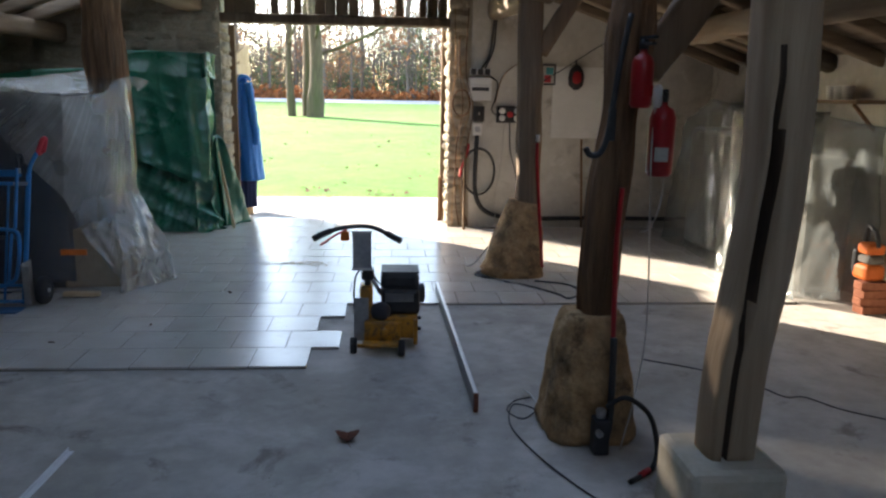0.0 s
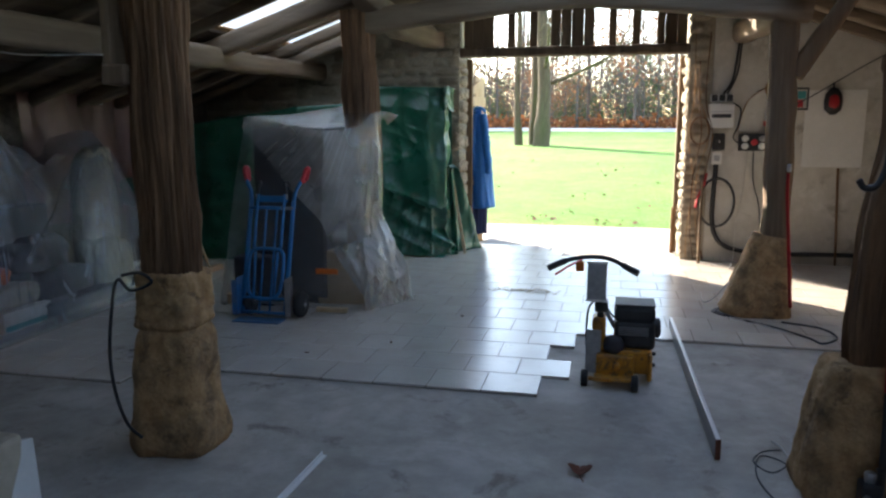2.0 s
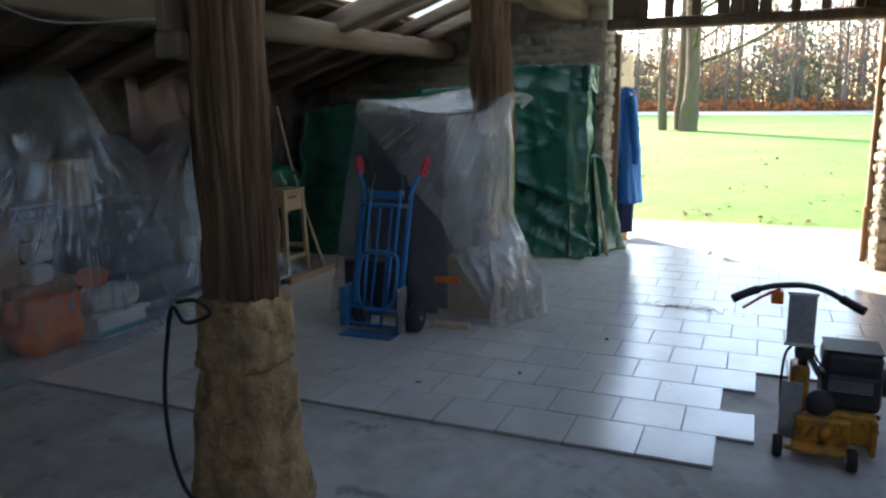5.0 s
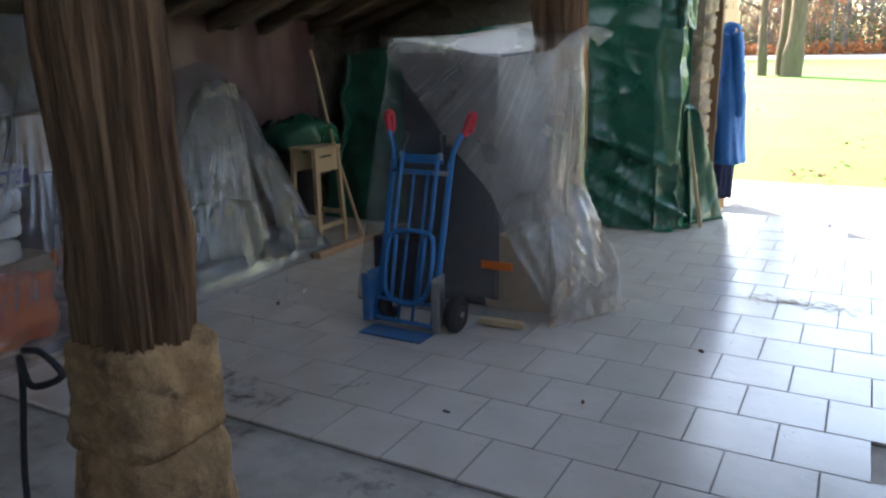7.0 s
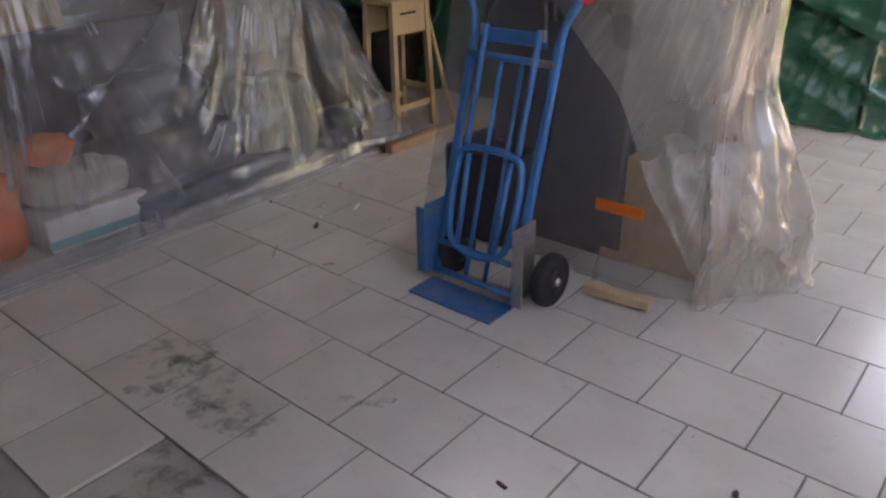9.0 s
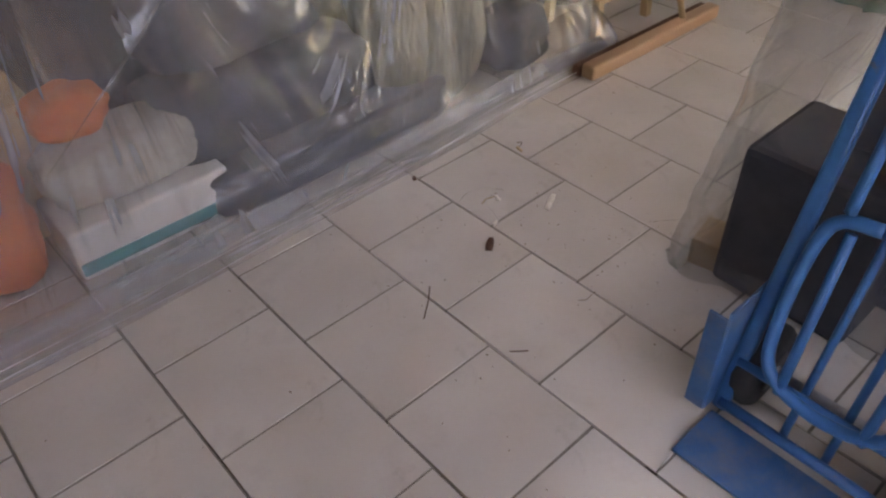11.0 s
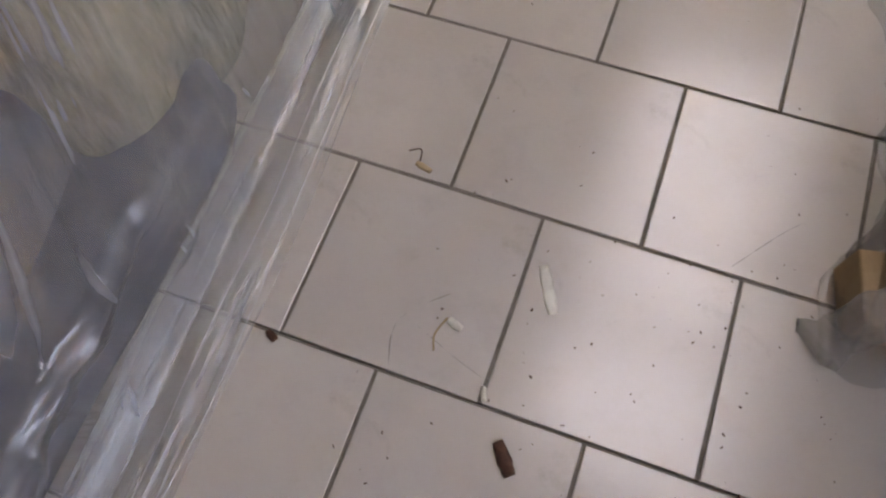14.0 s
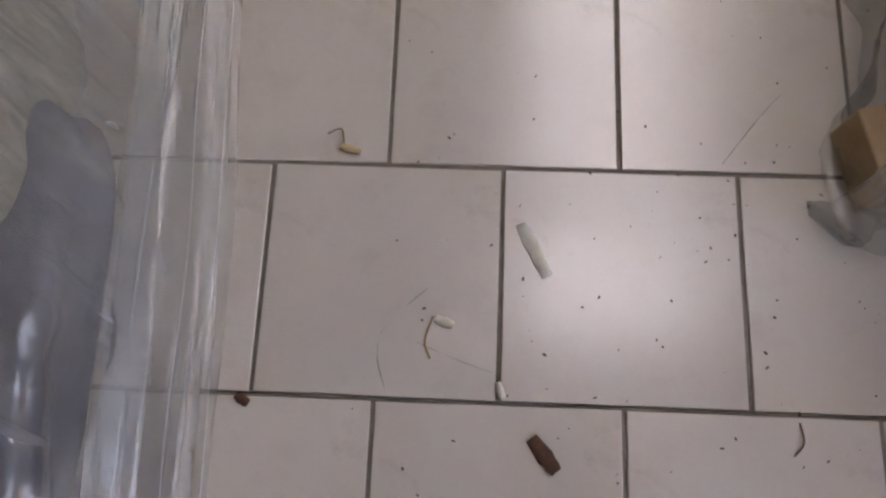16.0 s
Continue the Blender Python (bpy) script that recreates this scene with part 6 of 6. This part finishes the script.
part("body", lathe([(0.012, -0.03), (0.022, 0), (0.022, 0.05), (0.01, 0.07)], 12), M["white"], pgb, smooth=True)
cable([(1.47, -0.945, 1.15), (1.46, -0.95, 0.9), (1.455, -0.99, 0.62), (1.45, -1.02, 0.45)], 0.012, M["fire_red"], "red pipe strapped to the dark post", "pipe", "pipe")
cable([(1.45, -1.03, 0.5), (1.445, -1.06, 0.3), (1.44, -1.07, 0.12), (1.42, -1.08, 0.02)], 0.016, M["black"], "black pipe running down the pier", "pipe", "pipe")
cable([(1.42, -1.08, 0.2), (1.50, -1.1, 0.25), (1.60, -1.12, 0.18), (1.63, -1.16, 0.05), (1.58, -1.25, -0.005), (1.45, -1.36, -0.005)], 0.011, M["rubber"], "black hose curling from the pier onto concrete", "hose", "hose")
cable([(1.51, -1.31, -0.003), (1.56, -1.27, -0.001)], 0.0135, M["red_grip"], "red band on the black hose", "band", "band")
vv = thing("tap", (1.40, -1.075, 0.10), "small dark metal tap on the pier's foot", "tap")
part("body", bx(-0.035, 0.035, -0.04, 0.04, -0.115, 0.05, 0.01), M["black"], vv)
part("collar", lathe([(0.02, 0), (0.024, 0.03), (0.02, 0.04)], 12, pose(0, 0, 0.05)), M["steel"], vv)
part("spout", lathe([(0.014, 0), (0.016, 0.03)], 10, pose(-0.02, -0.04, 0.0, 90, 0, 0)), M["steel"], vv)
hk = thing("iron_hook", (1.37, -0.93, 1.25), "old iron hook bar hung beside the dark post", "iron hook")
part("bar", tube([(0.09, -0.02, 0.62), (0.06, -0.02, 0.45), (0.035, -0.02, 0.25), (0.02, -0.02, 0.12), (-0.01, -0.03, 0.05), (-0.05, -0.03, 0.04), (-0.075, -0.03, 0.07)], 0.013, 8), M["black"], hk, smooth=True)
part("socket", bx(0.02, 0.05, -0.035, -0.005, 0.1, 0.24, 0.006), M["black"], hk)
cable([(1.715, 2.19, 1.15), (1.72, 2.18, 0.95), (1.74, 2.16, 0.7), (1.76, 2.12, 0.4), (1.78, 2.08, 0.1)], 0.014, M["fire_red"], "red pipe strapped to the grey post", "pipe", "pipe")
cable([(1.715, 2.17, 1.16), (1.715, 2.17, 1.22)], 0.018, M["steel"], "steel coupling on the red pipe", "coupling", "coupling")
cable([(1.30, 2.08, 0.006), (1.22, 2.22, 0.006), (1.30, 2.36, 0.006), (1.25, 2.2, 0.010), (1.42, 1.98, 0.006), (1.62, 1.80, 0.006), (1.80, 1.55, 0.006), (1.86, 1.42, 0.006), (2.0, 1.6, 0.006), (1.95, 1.85, 0.006), (1.70, 1.98, 0.006)], 0.008, M["dark_case"], "dark cable curled round the stone pier's foot")
cable([(1.33, 2.05, 0.005), (1.5, 1.9, 0.005), (1.62, 1.75, 0.005), (1.72, 1.62, 0.005)], 0.005, M["cloth"], "thin pale wire on the tiles by the pier", "wire", "wire")
cable([(1.30, 2.0, 0.3), (1.22, 2.2, 0.12), (1.18, 2.5, 0.02), (1.2, 2.9, 0.005)], 0.007, M["cloth"], "pale cord trailing from the stone pier", "cord", "cord")
cable([(1.21, -0.46, -0.012), (1.12, -0.5, -0.012), (1.06, -0.62, -0.012), (1.12, -0.72, -0.012), (1.20, -0.62, -0.01), (1.10, -0.56, -0.008), (1.05, -0.8, -0.012), (1.12, -1.1, -0.012), (1.22, -1.35, -0.012), (1.35, -1.6, -0.012)], 0.0035, M["dark_case"], "thin grey wire tangled on the concrete", "wire", "wire")
cable([(1.19, -0.36, -0.012), (1.2, -0.5, 0.02), (1.23, -0.6, -0.012)], 0.004, M["cloth"], "bent pale wire end on the concrete", "wire", "wire")
cable([(2.0, 0.1, -0.013), (2.3, -0.1, -0.013), (2.5, -0.35, -0.013), (2.57, -0.5, -0.01), (2.68, -0.5, -0.013), (2.78, -0.66, -0.013), (2.95, -0.8, -0.013)], 0.0035, M["dark_case"], "thin wire lying across bare concrete", "wire", "wire")
# hose on the two-block pier
cable([(-1.76, -1.21, 0.86), (-1.66, -1.23, 0.88), (-1.60, -1.23, 0.84), (-1.70, -1.24, 0.80), (-1.78, -1.21, 0.84), (-1.84, -1.18, 0.74), (-1.86, -1.2, 0.5), (-1.83, -1.22, 0.3), (-1.77, -1.23, 0.16), (-1.70, -1.23, 0.10)], 0.008, M["rubber"], "black hose tied round the pier and hanging down", "hose", "hose")
cable([(-2.9, -1.1, 2.05), (-2.4, -1.12, 1.86), (-1.82, -1.15, 1.83)], 0.004, M["cloth"], "slack white cable below the beam")

# ---- small things on the floor ----
lf = thing("dead_leaf", (0.28, -0.9, FLOOR), "curled brown dead leaf on the concrete", "leaf")
bm = bmesh.new()
pts = [[bm.verts.new((0.055 * (u - 0.5) * 2 * math.sin(math.pi * min(0.98, v + 0.02)) ** 0.7, 0.09 * (v - 0.5), 0.012 + 0.03 * abs(u - 0.5) * 2 * math.sin(math.pi * v) + 0.01 * noise.noise(Vector((u * 5, v * 5, 0))))) for u in [i / 6 for i in range(7)]] for v in [j / 8 for j in range(9)]]
for a, b in zip(pts, pts[1:]):
    for k in range(6):
        bm.faces.new((a[k], a[k + 1], b[k + 1], b[k]))
part("blade", bm, M["wood_leaf"], lf)
part("stalk", tube([(0, -0.045, 0.012), (0.01, -0.07, 0.006), (0.02, -0.09, 0.004)], 0.0018, 5), M["wood_leaf"], lf)
pw = thing("white_board", (-2.05, -1.80, FLOOR), "white board leaning against the cast plinth", "board", turn=-38)
part("panel", box(bmesh.new(), -0.02, 0.02, -0.2, 0.2, 0.0, 0.30, 0.003, pose(0.12, 0, 0, 0, -16, 0)), M["white"], pw)

# ---- litter on the tiles ----
M["mud"] = mat("dried_mud", (0.10, 0.08, 0.06), (0.20, 0.165, 0.13), 60, 0.95, bump=0.5)
M["plaster"] = mat("plaster_chip", (0.55, 0.52, 0.44), (0.70, 0.67, 0.58), 40, 0.8, bump=0.4)
M["bark_chip"] = mat("bark_chip", (0.05, 0.022, 0.014), (0.12, 0.05, 0.03), 60, 0.85, bump=0.8)
M["red_brick"] = mat("red_brick", (0.26, 0.085, 0.045), (0.38, 0.15, 0.08), 30, 0.9, bump=0.5)
M["straw"] = mat("straw", (0.28, 0.19, 0.09), (0.42, 0.30, 0.16), 40, 0.8, bump=0.2)


def flake(at, ln, w, h, turn, material, label, category, seed, curl=0.0):
    """A small chip lying on the floor."""
    bm = bmesh.new()
    n = 7
    rows = []
    for j in range(n + 1):
        v = j / n
        ww = w * (0.55 + 0.45 * math.sin(math.pi * (0.15 + 0.7 * v))) * (1 + 0.25 * noise.noise(Vector((v * 6, seed, 0))))
        rows.append([bm.verts.new((ww * (u - 0.5), ln * (v - 0.5) + 0.1 * w * noise.noise(Vector((u * 4, v * 4, seed))), h * k + curl * ln * ln * (v - 0.5) ** 2)) for k, u in ((0.05, 0.0), (0.8, 0.1), (1.0, 0.5), (0.8, 0.9), (0.05, 1.0))])
    for a, b in zip(rows, rows[1:]):
        for k in range(4):
            bm.faces.new((a[k], a[k + 1], b[k + 1], b[k]))
        bm.faces.new((a[4], a[0], b[0], b[4]))
    bm.faces.new(rows[0])
    bm.faces.new(rows[-1][::-1])
    ob = part(category.replace(" ", "_"), bm, material, smooth=True)
    ob.matrix_world = pose(*at, 0, 0, turn)
    return tagged(ob, label, category)


flake((-3.24, 1.257, 0.001), 0.052, 0.022, 0.008, 38, M["bark_chip"], "reddish-brown chip of bark on a tile", "bark chip", 1.0)
flake((-3.255, 1.53, 0.001), 0.084, 0.020, 0.002, 27, M["plaster"], "pale sliver of plaster on a tile", "plaster chip", 2.0)
flake((-3.52, 1.672, 0.001), 0.030, 0.012, 0.005, 75, M["pine"], "tiny pale wood chip on a tile", "wood chip", 3.0)
flake((-3.298, 1.337, 0.001), 0.022, 0.010, 0.006, 20, M["plaster"], "tiny plaster crumb in the joint", "plaster chip", 4.0)
flake((-3.64, 1.312, 0.0), 0.02, 0.014, 0.006, 60, M["bark_chip"], "dark crumb in the tile joint", "crumb", 5.0)
flake((-3.375, 1.425, 0.001), 0.026, 0.014, 0.006, 70, M["plaster"], "curled pale wood shaving on a tile", "shaving", 6.0, 20.0)
flake((-2.40, -0.27, FLOOR), 0.03, 0.02, 0.02, 20, M["steel"], "small grey plug lying on the concrete", "plug", 7.0)
flake((-1.11, 0.80, 0.0), 0.020, 0.016, 0.010, 10, M["bark_chip"], "dark nutshell on a tile", "nutshell", 8.0)
flake((-0.76, 1.63, 0.0), 0.028, 0.022, 0.010, 50, M["bark_chip"], "dark crumb of bark on a tile", "crumb", 9.0)
flake((-1.60, 0.45, 0.0), 0.035, 0.014, 0.006, 80, M["bark_chip"], "torn brown leaf scrap on a tile", "leaf scrap", 10.0)


def strand(pts, r, material, label, category="twig"):
    ob = part(category, tube([(x, y, z) for x, y, z in pts], r, 5, 6), material, smooth=True)
    return tagged(ob, label, category)


strand([(-3.23, 1.02, 0.002), (-3.19, 0.98, 0.004), (-3.15, 0.93, 0.002)], 0.0018, M["bark_chip"], "thin dark twig across a tile joint")
strand([(-2.92, 1.01, 0.002), (-2.905, 1.025, 0.003), (-2.89, 1.045, 0.002)], 0.0018, M["bark_chip"], "short dark twig on a tile")
strand([(-3.45, 1.33, 0.001), (-3.463, 1.375, 0.002), (-3.455, 1.415, 0.004), (-3.40, 1.47, 0.003), (-3.35, 1.50, 0.002), (-3.30, 1.52, 0.001)], 0.0008, M["mud"], "fine dark fibre curving over a tile", "fibre")
strand([(-3.455, 1.415, 0.001), (-3.37, 1.38, 0.002), (-3.31, 1.36, 0.001)], 0.0006, M["mud"], "fine dark fibre curving over a tile", "fibre")
strand([(-3.39, 1.432, 0.002), (-3.40, 1.40, 0.003), (-3.393, 1.375, 0.001)], 0.0016, M["straw"], "curled end of a wood shaving", "shaving")
strand([(-2.99, 1.665, 0.001), (-2.94, 1.73, 0.002), (-2.90, 1.775, 0.002), (-2.85, 1.81, 0.001)], 0.0008, M["mud"], "fine dark fibre curving over a tile", "fibre")
strand([(-2.91, 1.31, 0.001), (-2.907, 1.285, 0.002), (-2.92, 1.268, 0.001)], 0.001, M["bark_chip"], "tiny bent twig on a tile")
strand([(-3.555, 1.695, 0.002), (-3.535, 1.70, 0.008), (-3.53, 1.68, 0.003)], 0.0012, M["bark_chip"], "tiny tuft of root on a tile")

rng = random.Random(21)
bm = bmesh.new()
for i in range(360):
    if i < 150:
        x, y = rng.gauss(-3.05, 0.28), rng.gauss(1.45, 0.28)
    else:
        x, y = rng.uniform(-3.7, 0.1), rng.uniform(0.05, 4.5)
    s = rng.uniform(0.0006, 0.0024)
    r = bmesh.ops.create_icosphere(bm, subdivisions=1, radius=s, matrix=pose(x, y, s * 0.5, 0, 0, rng.uniform(0, 180)) @ Matrix.Diagonal((rng.uniform(0.6, 2.0), rng.uniform(0.5, 1), 0.6, 1)))
tagged(part("crumbs", bm, M["bark_chip"]), "dark specks of grit and bark scattered on tiles", "grit", "", "stuff")


def thin_mud():
    """Mud that covers only part of what it lies on."""
    m = M["mud"]
    nt = m.node_tree
    n, l = nt.nodes, nt.links
    out = n["Material Output"]
    co, no, ra, tr_, mx = n.new("ShaderNodeTexCoord"), n.new("ShaderNodeTexNoise"), n.new("ShaderNodeMapRange"), n.new("ShaderNodeBsdfTransparent"), n.new("ShaderNodeMixShader")
    no.inputs["Scale"].default_value, no.inputs["Detail"].default_value, no.inputs["Roughness"].default_value = 13, 7, 0.65
    ra.inputs["From Min"].default_value, ra.inputs["From Max"].default_value = 0.47, 0.64
    ra.inputs["To Max"].default_value = 0.4
    l.new(co.outputs["Object"], no.inputs["Vector"])
    l.new(no.outputs["Fac"], ra.inputs["Value"])
    l.new(ra.outputs[0], mx.inputs[0])
    l.new(tr_.outputs[0], mx.inputs[1])
    l.new(n["Principled BSDF"].outputs[0], mx.inputs[2])
    l.new(mx.outputs[0], out.inputs["Surface"])


thin_mud()


def smear(x, y, rx, ry, turn, seed, z=0.0):
    bm = bmesh.new()
    mid = bm.verts.new((0, 0, 0.0016))
    ring = []
    for i in range(60):
        a = 2 * math.pi * i / 60
        k = 1 + 0.7 * noise.noise(Vector((math.cos(a) * 1.6, math.sin(a) * 1.6, seed))) + 0.35 * noise.noise(Vector((math.cos(a) * 5, math.sin(a) * 5, seed)))
        ring.append(bm.verts.new((rx * k * math.cos(a), ry * k * math.sin(a), 0.0008)))
    for i in range(60):
        bm.faces.new((mid, ring[i], ring[(i + 1) % 60]))
    ob = part("mud_smear", bm, M["mud"], smooth=True)
    ob.matrix_world = pose(x, y, z, 0, 0, turn)
    return tagged(ob, "dried grey mud smeared on the tiles", "mud")


smear(-2.82, 0.26, 0.15, 0.10, 30, 1)
smear(-2.60, 0.20, 0.20, 0.12, -10, 2)
smear(-2.40, 0.17, 0.15, 0.06, 25, 3)
smear(-2.15, 0.47, 0.08, 0.04, 40, 4)
smear(-2.72, 0.10, 0.10, 0.05, 80, 5)
smear(-1.62, -0.14, 0.14, 0.08, 30, 6, FLOOR)
smear(-2.38, -0.05, 0.14, 0.09, 10, 7, FLOOR)
smear(-2.30, -0.20, 0.10, 0.06, 50, 8, FLOOR)

bm = bmesh.new()
for i in range(150):
    a, r = rng.uniform(0, 6.28), abs(rng.gauss(0, 0.10))
    x, y = -0.42 + r * 1.9 * math.cos(a) + rng.choice((0, 0, 0.2)), 2.66 + r * 0.7 * math.sin(a)
    t, ln = rng.uniform(0, 6.28), rng.uniform(0.02, 0.06)
    p = Vector((x, y, 0.002 + rng.uniform(0, 0.006)))
    d = Vector((math.cos(t), math.sin(t), rng.uniform(-0.05, 0.1))) * ln
    sweep(bm, [p, p + d], circle(0.0010, 4))
tagged(part("straw_litter", bm, M["straw"]), "small patch of straw and shavings on the tiles", "straw", "", "stuff")

# ---- rubble stones of the doorway walls ----
def stone_meshes():
    out = []
    for k in range(7):
        bm = bmesh.new()
        rock(bm, (0, 0, 0), (1, 1, 1), 0.22, 3.3 * k, 2, 5.0)
        me = bpy.data.meshes.new("stone")
        bm.to_mesh(me)
        bm.free()
        me.materials.append(M["stone"])
        me.polygons.foreach_set("use_smooth", [True] * len(me.polygons))
        out.append(me)
    return out


STONES = stone_meshes()


def lay_stones(parent, x0, x1, z0, z1, face, axis, seed, h=(0.09, 0.17), w=(0.14, 0.32)):
    """Courses of rubble: axis "y" is a face towards the room at y = face, axis "x" a reveal at x = face, x0..x1 running along y."""
    q = random.Random(seed)
    z = z0
    while z < z1 - 0.03:
        hh = min(q.uniform(*h), z1 - z)
        x = x0 - q.uniform(0, 0.08) if axis == "y" and x1 - x0 > 0.6 else x0
        while x < x1 - 0.02:
            ww = min(q.uniform(*w), x1 - x)
            if x1 - x - ww < 0.08:
                ww = x1 - x
            ob = new("stone", q.choice(STONES))
            ob.parent = parent
            c = (x + ww / 2, face + q.uniform(-0.012, 0.02), z + hh / 2) if axis == "y" else (face + q.uniform(-0.012, 0.012), x + ww / 2, z + hh / 2)
            size = (ww * 0.98, 0.17, hh * 0.97) if axis == "y" else (0.17, ww * 0.98, hh * 0.97)
            ob.matrix_basis = pose(*c, q.gauss(0, 2), q.gauss(0, 2.5), q.gauss(0, 2) + q.choice((0, 180))) @ Matrix.Diagonal((*size, 1))
            x += ww
        z += hh


lay_stones(wall_left, -2.75, DX0 - 0.03, 1.55, 2.92, WY1 + 0.09, "y", 1)
lay_stones(wall_left, -1.80, DX0 - 0.02, 0.0, 1.55, WY1 + 0.09, "y", 2)
lay_stones(wall_left, WY1 + 0.04, WY1 + 0.46, 0.0, 2.28, DX0 - 0.075, "x", 3, w=(0.18, 0.42))
lay_stones(pillar, DX1 + 0.01, 1.41, 0.0, 2.95, WY1 + 0.09, "y", 4, h=(0.08, 0.15), w=(0.12, 0.28))
lay_stones(pillar, WY1 + 0.04, WY1 + 0.46, 0.0, 2.28, DX1 + 0.085, "x", 5, w=(0.18, 0.42))
lay_stones(wall_left, -4.7, -2.8, 1.5, 2.4, WY1 + 0.09, "y", 6, h=(0.12, 0.2), w=(0.2, 0.4))

# ---- things at the pale side wall ----
sh = thing("wall_shelf", (WX1 - 0.02, 1.95, 1.52), "plain wooden shelf on the pale side wall", "shelf")
part("board", bx(-0.24, 0, -0.45, 0.40, 0, 0.03, 0.004), M["oak_grey"], sh)
for y in (-0.35, 0.3):
    part("bracket", sweep(bmesh.new(), [(-0.01, y, -0.2), (-0.2, y, -0.005)], [(-0.012, -0.012), (0.012, -0.012), (0.012, 0.012), (-0.012, 0.012)]), M["oak"], sh)
for k in range(3):
    pt = thing("pot", (WX1 - 0.13, 1.84 + 0.11 * k, 1.552), "small white plastic pot on the wooden shelf", "pot", "pots on the shelf")
    part("body", lathe([(0.035, 0), (0.04, 0.005), (0.048, 0.10), (0.052, 0.10), (0.052, 0.11), (0.046, 0.11), (0.036, 0.02)], 18), M["white"], pt, smooth=True)
tl = thing("power_cutter", (4.08, 1.16, FLOOR), "orange power cutter standing on bricks by the wall", "power tool")
part("body", bx(-0.08, 0.08, -0.09, 0.09, 0.24, 0.36, 0.03), M["orange"], tl)
part("tank", bx(-0.07, 0.07, -0.085, 0.06, 0.365, 0.43, 0.025), M["dark_pack"], tl, "grey fuel tank")
part("cover", bx(-0.07, 0.07, -0.08, 0.07, 0.435, 0.52, 0.025), M["orange"], tl)
part("handle", tube([(0, -0.08, 0.50), (-0.02, -0.07, 0.60), (-0.02, 0.03, 0.64), (0, 0.08, 0.50)], 0.018, 8), M["black"], tl, smooth=True)
part("filter_cover", bx(-0.085, 0.06, 0.05, 0.10, 0.28, 0.46, 0.02), M["black"], tl)
for k in range(4):
    bk = thing("brick", (4.08, 1.08 + 0.005 * k, FLOOR + 0.06 * k), "red clay brick in a small stack", "brick", "stacked bricks", turn=random.Random(k).uniform(-6, 6))
    part("body", bx(-0.11, 0.11, -0.055, 0.055, 0, 0.058, 0.004), M["red_brick"], bk)

# ---- floor tiles ----
def right_end(j):
    return {0: 0.0, 1: 0.5 * T, 2: 0.0, 3: 0.5 * T}.get(j, 3.65 if j < 14 else -0.5 * T if j == 14 else -T)


def tile_mesh():
    bm = bmesh.new()
    box(bm, -T / 2 + 0.0032, T / 2 - 0.0032, -T / 2 + 0.0032, T / 2 - 0.0032, -0.012, 0.0, 0.0015)
    me = bpy.data.meshes.new("tile")
    bm.to_mesh(me)
    bm.free()
    me.materials.append(M["tile"])
    return me


def lay_tiles():
    rng = random.Random(8)
    me = tile_mesh()
    bed = bmesh.new()
    rest = bmesh.new()
    floor_tiles = structure(new("tiled_floor"), "glossy beige ceramic floor tiles laid in offset rows", "tiled floor")
    for j in range(-1, 16):
        x1 = -7.5 * T if j == -1 else right_end(j)
        xl = WX0 + 0.02
        box(bed, xl, x1 - 0.004, j * T + (0.004 if j <= 4 else 0), (j + 1) * T, FLOOR - 0.004, -0.003)
        off = 0.5 if j % 2 else 0.0
        i = math.floor(x1 / T - off + 1e-6)
        last = off + i
        k = 0
        while True:
            hi = (last - k) * T
            lo = hi - T
            if hi <= xl + 0.05:
                break
            cx, cy = (lo + hi) / 2, (j + 0.5) * T
            if lo > -4.3 and cx < 1.7 and cy < 4.0:
                ob = new("tile", me)
                ob.parent = floor_tiles
                ob.matrix_basis = pose(cx, cy, rng.uniform(-0.0006, 0.0006), rng.gauss(0, 0.10), rng.gauss(0, 0.10), rng.gauss(0, 0.15))
            else:
                box(rest, max(lo, xl) + 0.003, hi - 0.003, j * T + 0.003, (j + 1) * T - 0.003, -0.012, rng.uniform(-0.0006, 0.0006))
            k += 1
        if x1 - last * T > 0.03:
            box(rest, last * T + 0.003, x1 - 0.003, j * T + 0.003, (j + 1) * T - 0.003, -0.012, 0)
    part("grout_bed", bed, M["grout"], floor_tiles)
    tagged(part("outer_tiles", rest, M["tile_far"], floor_tiles), kind="stuff")


lay_tiles()
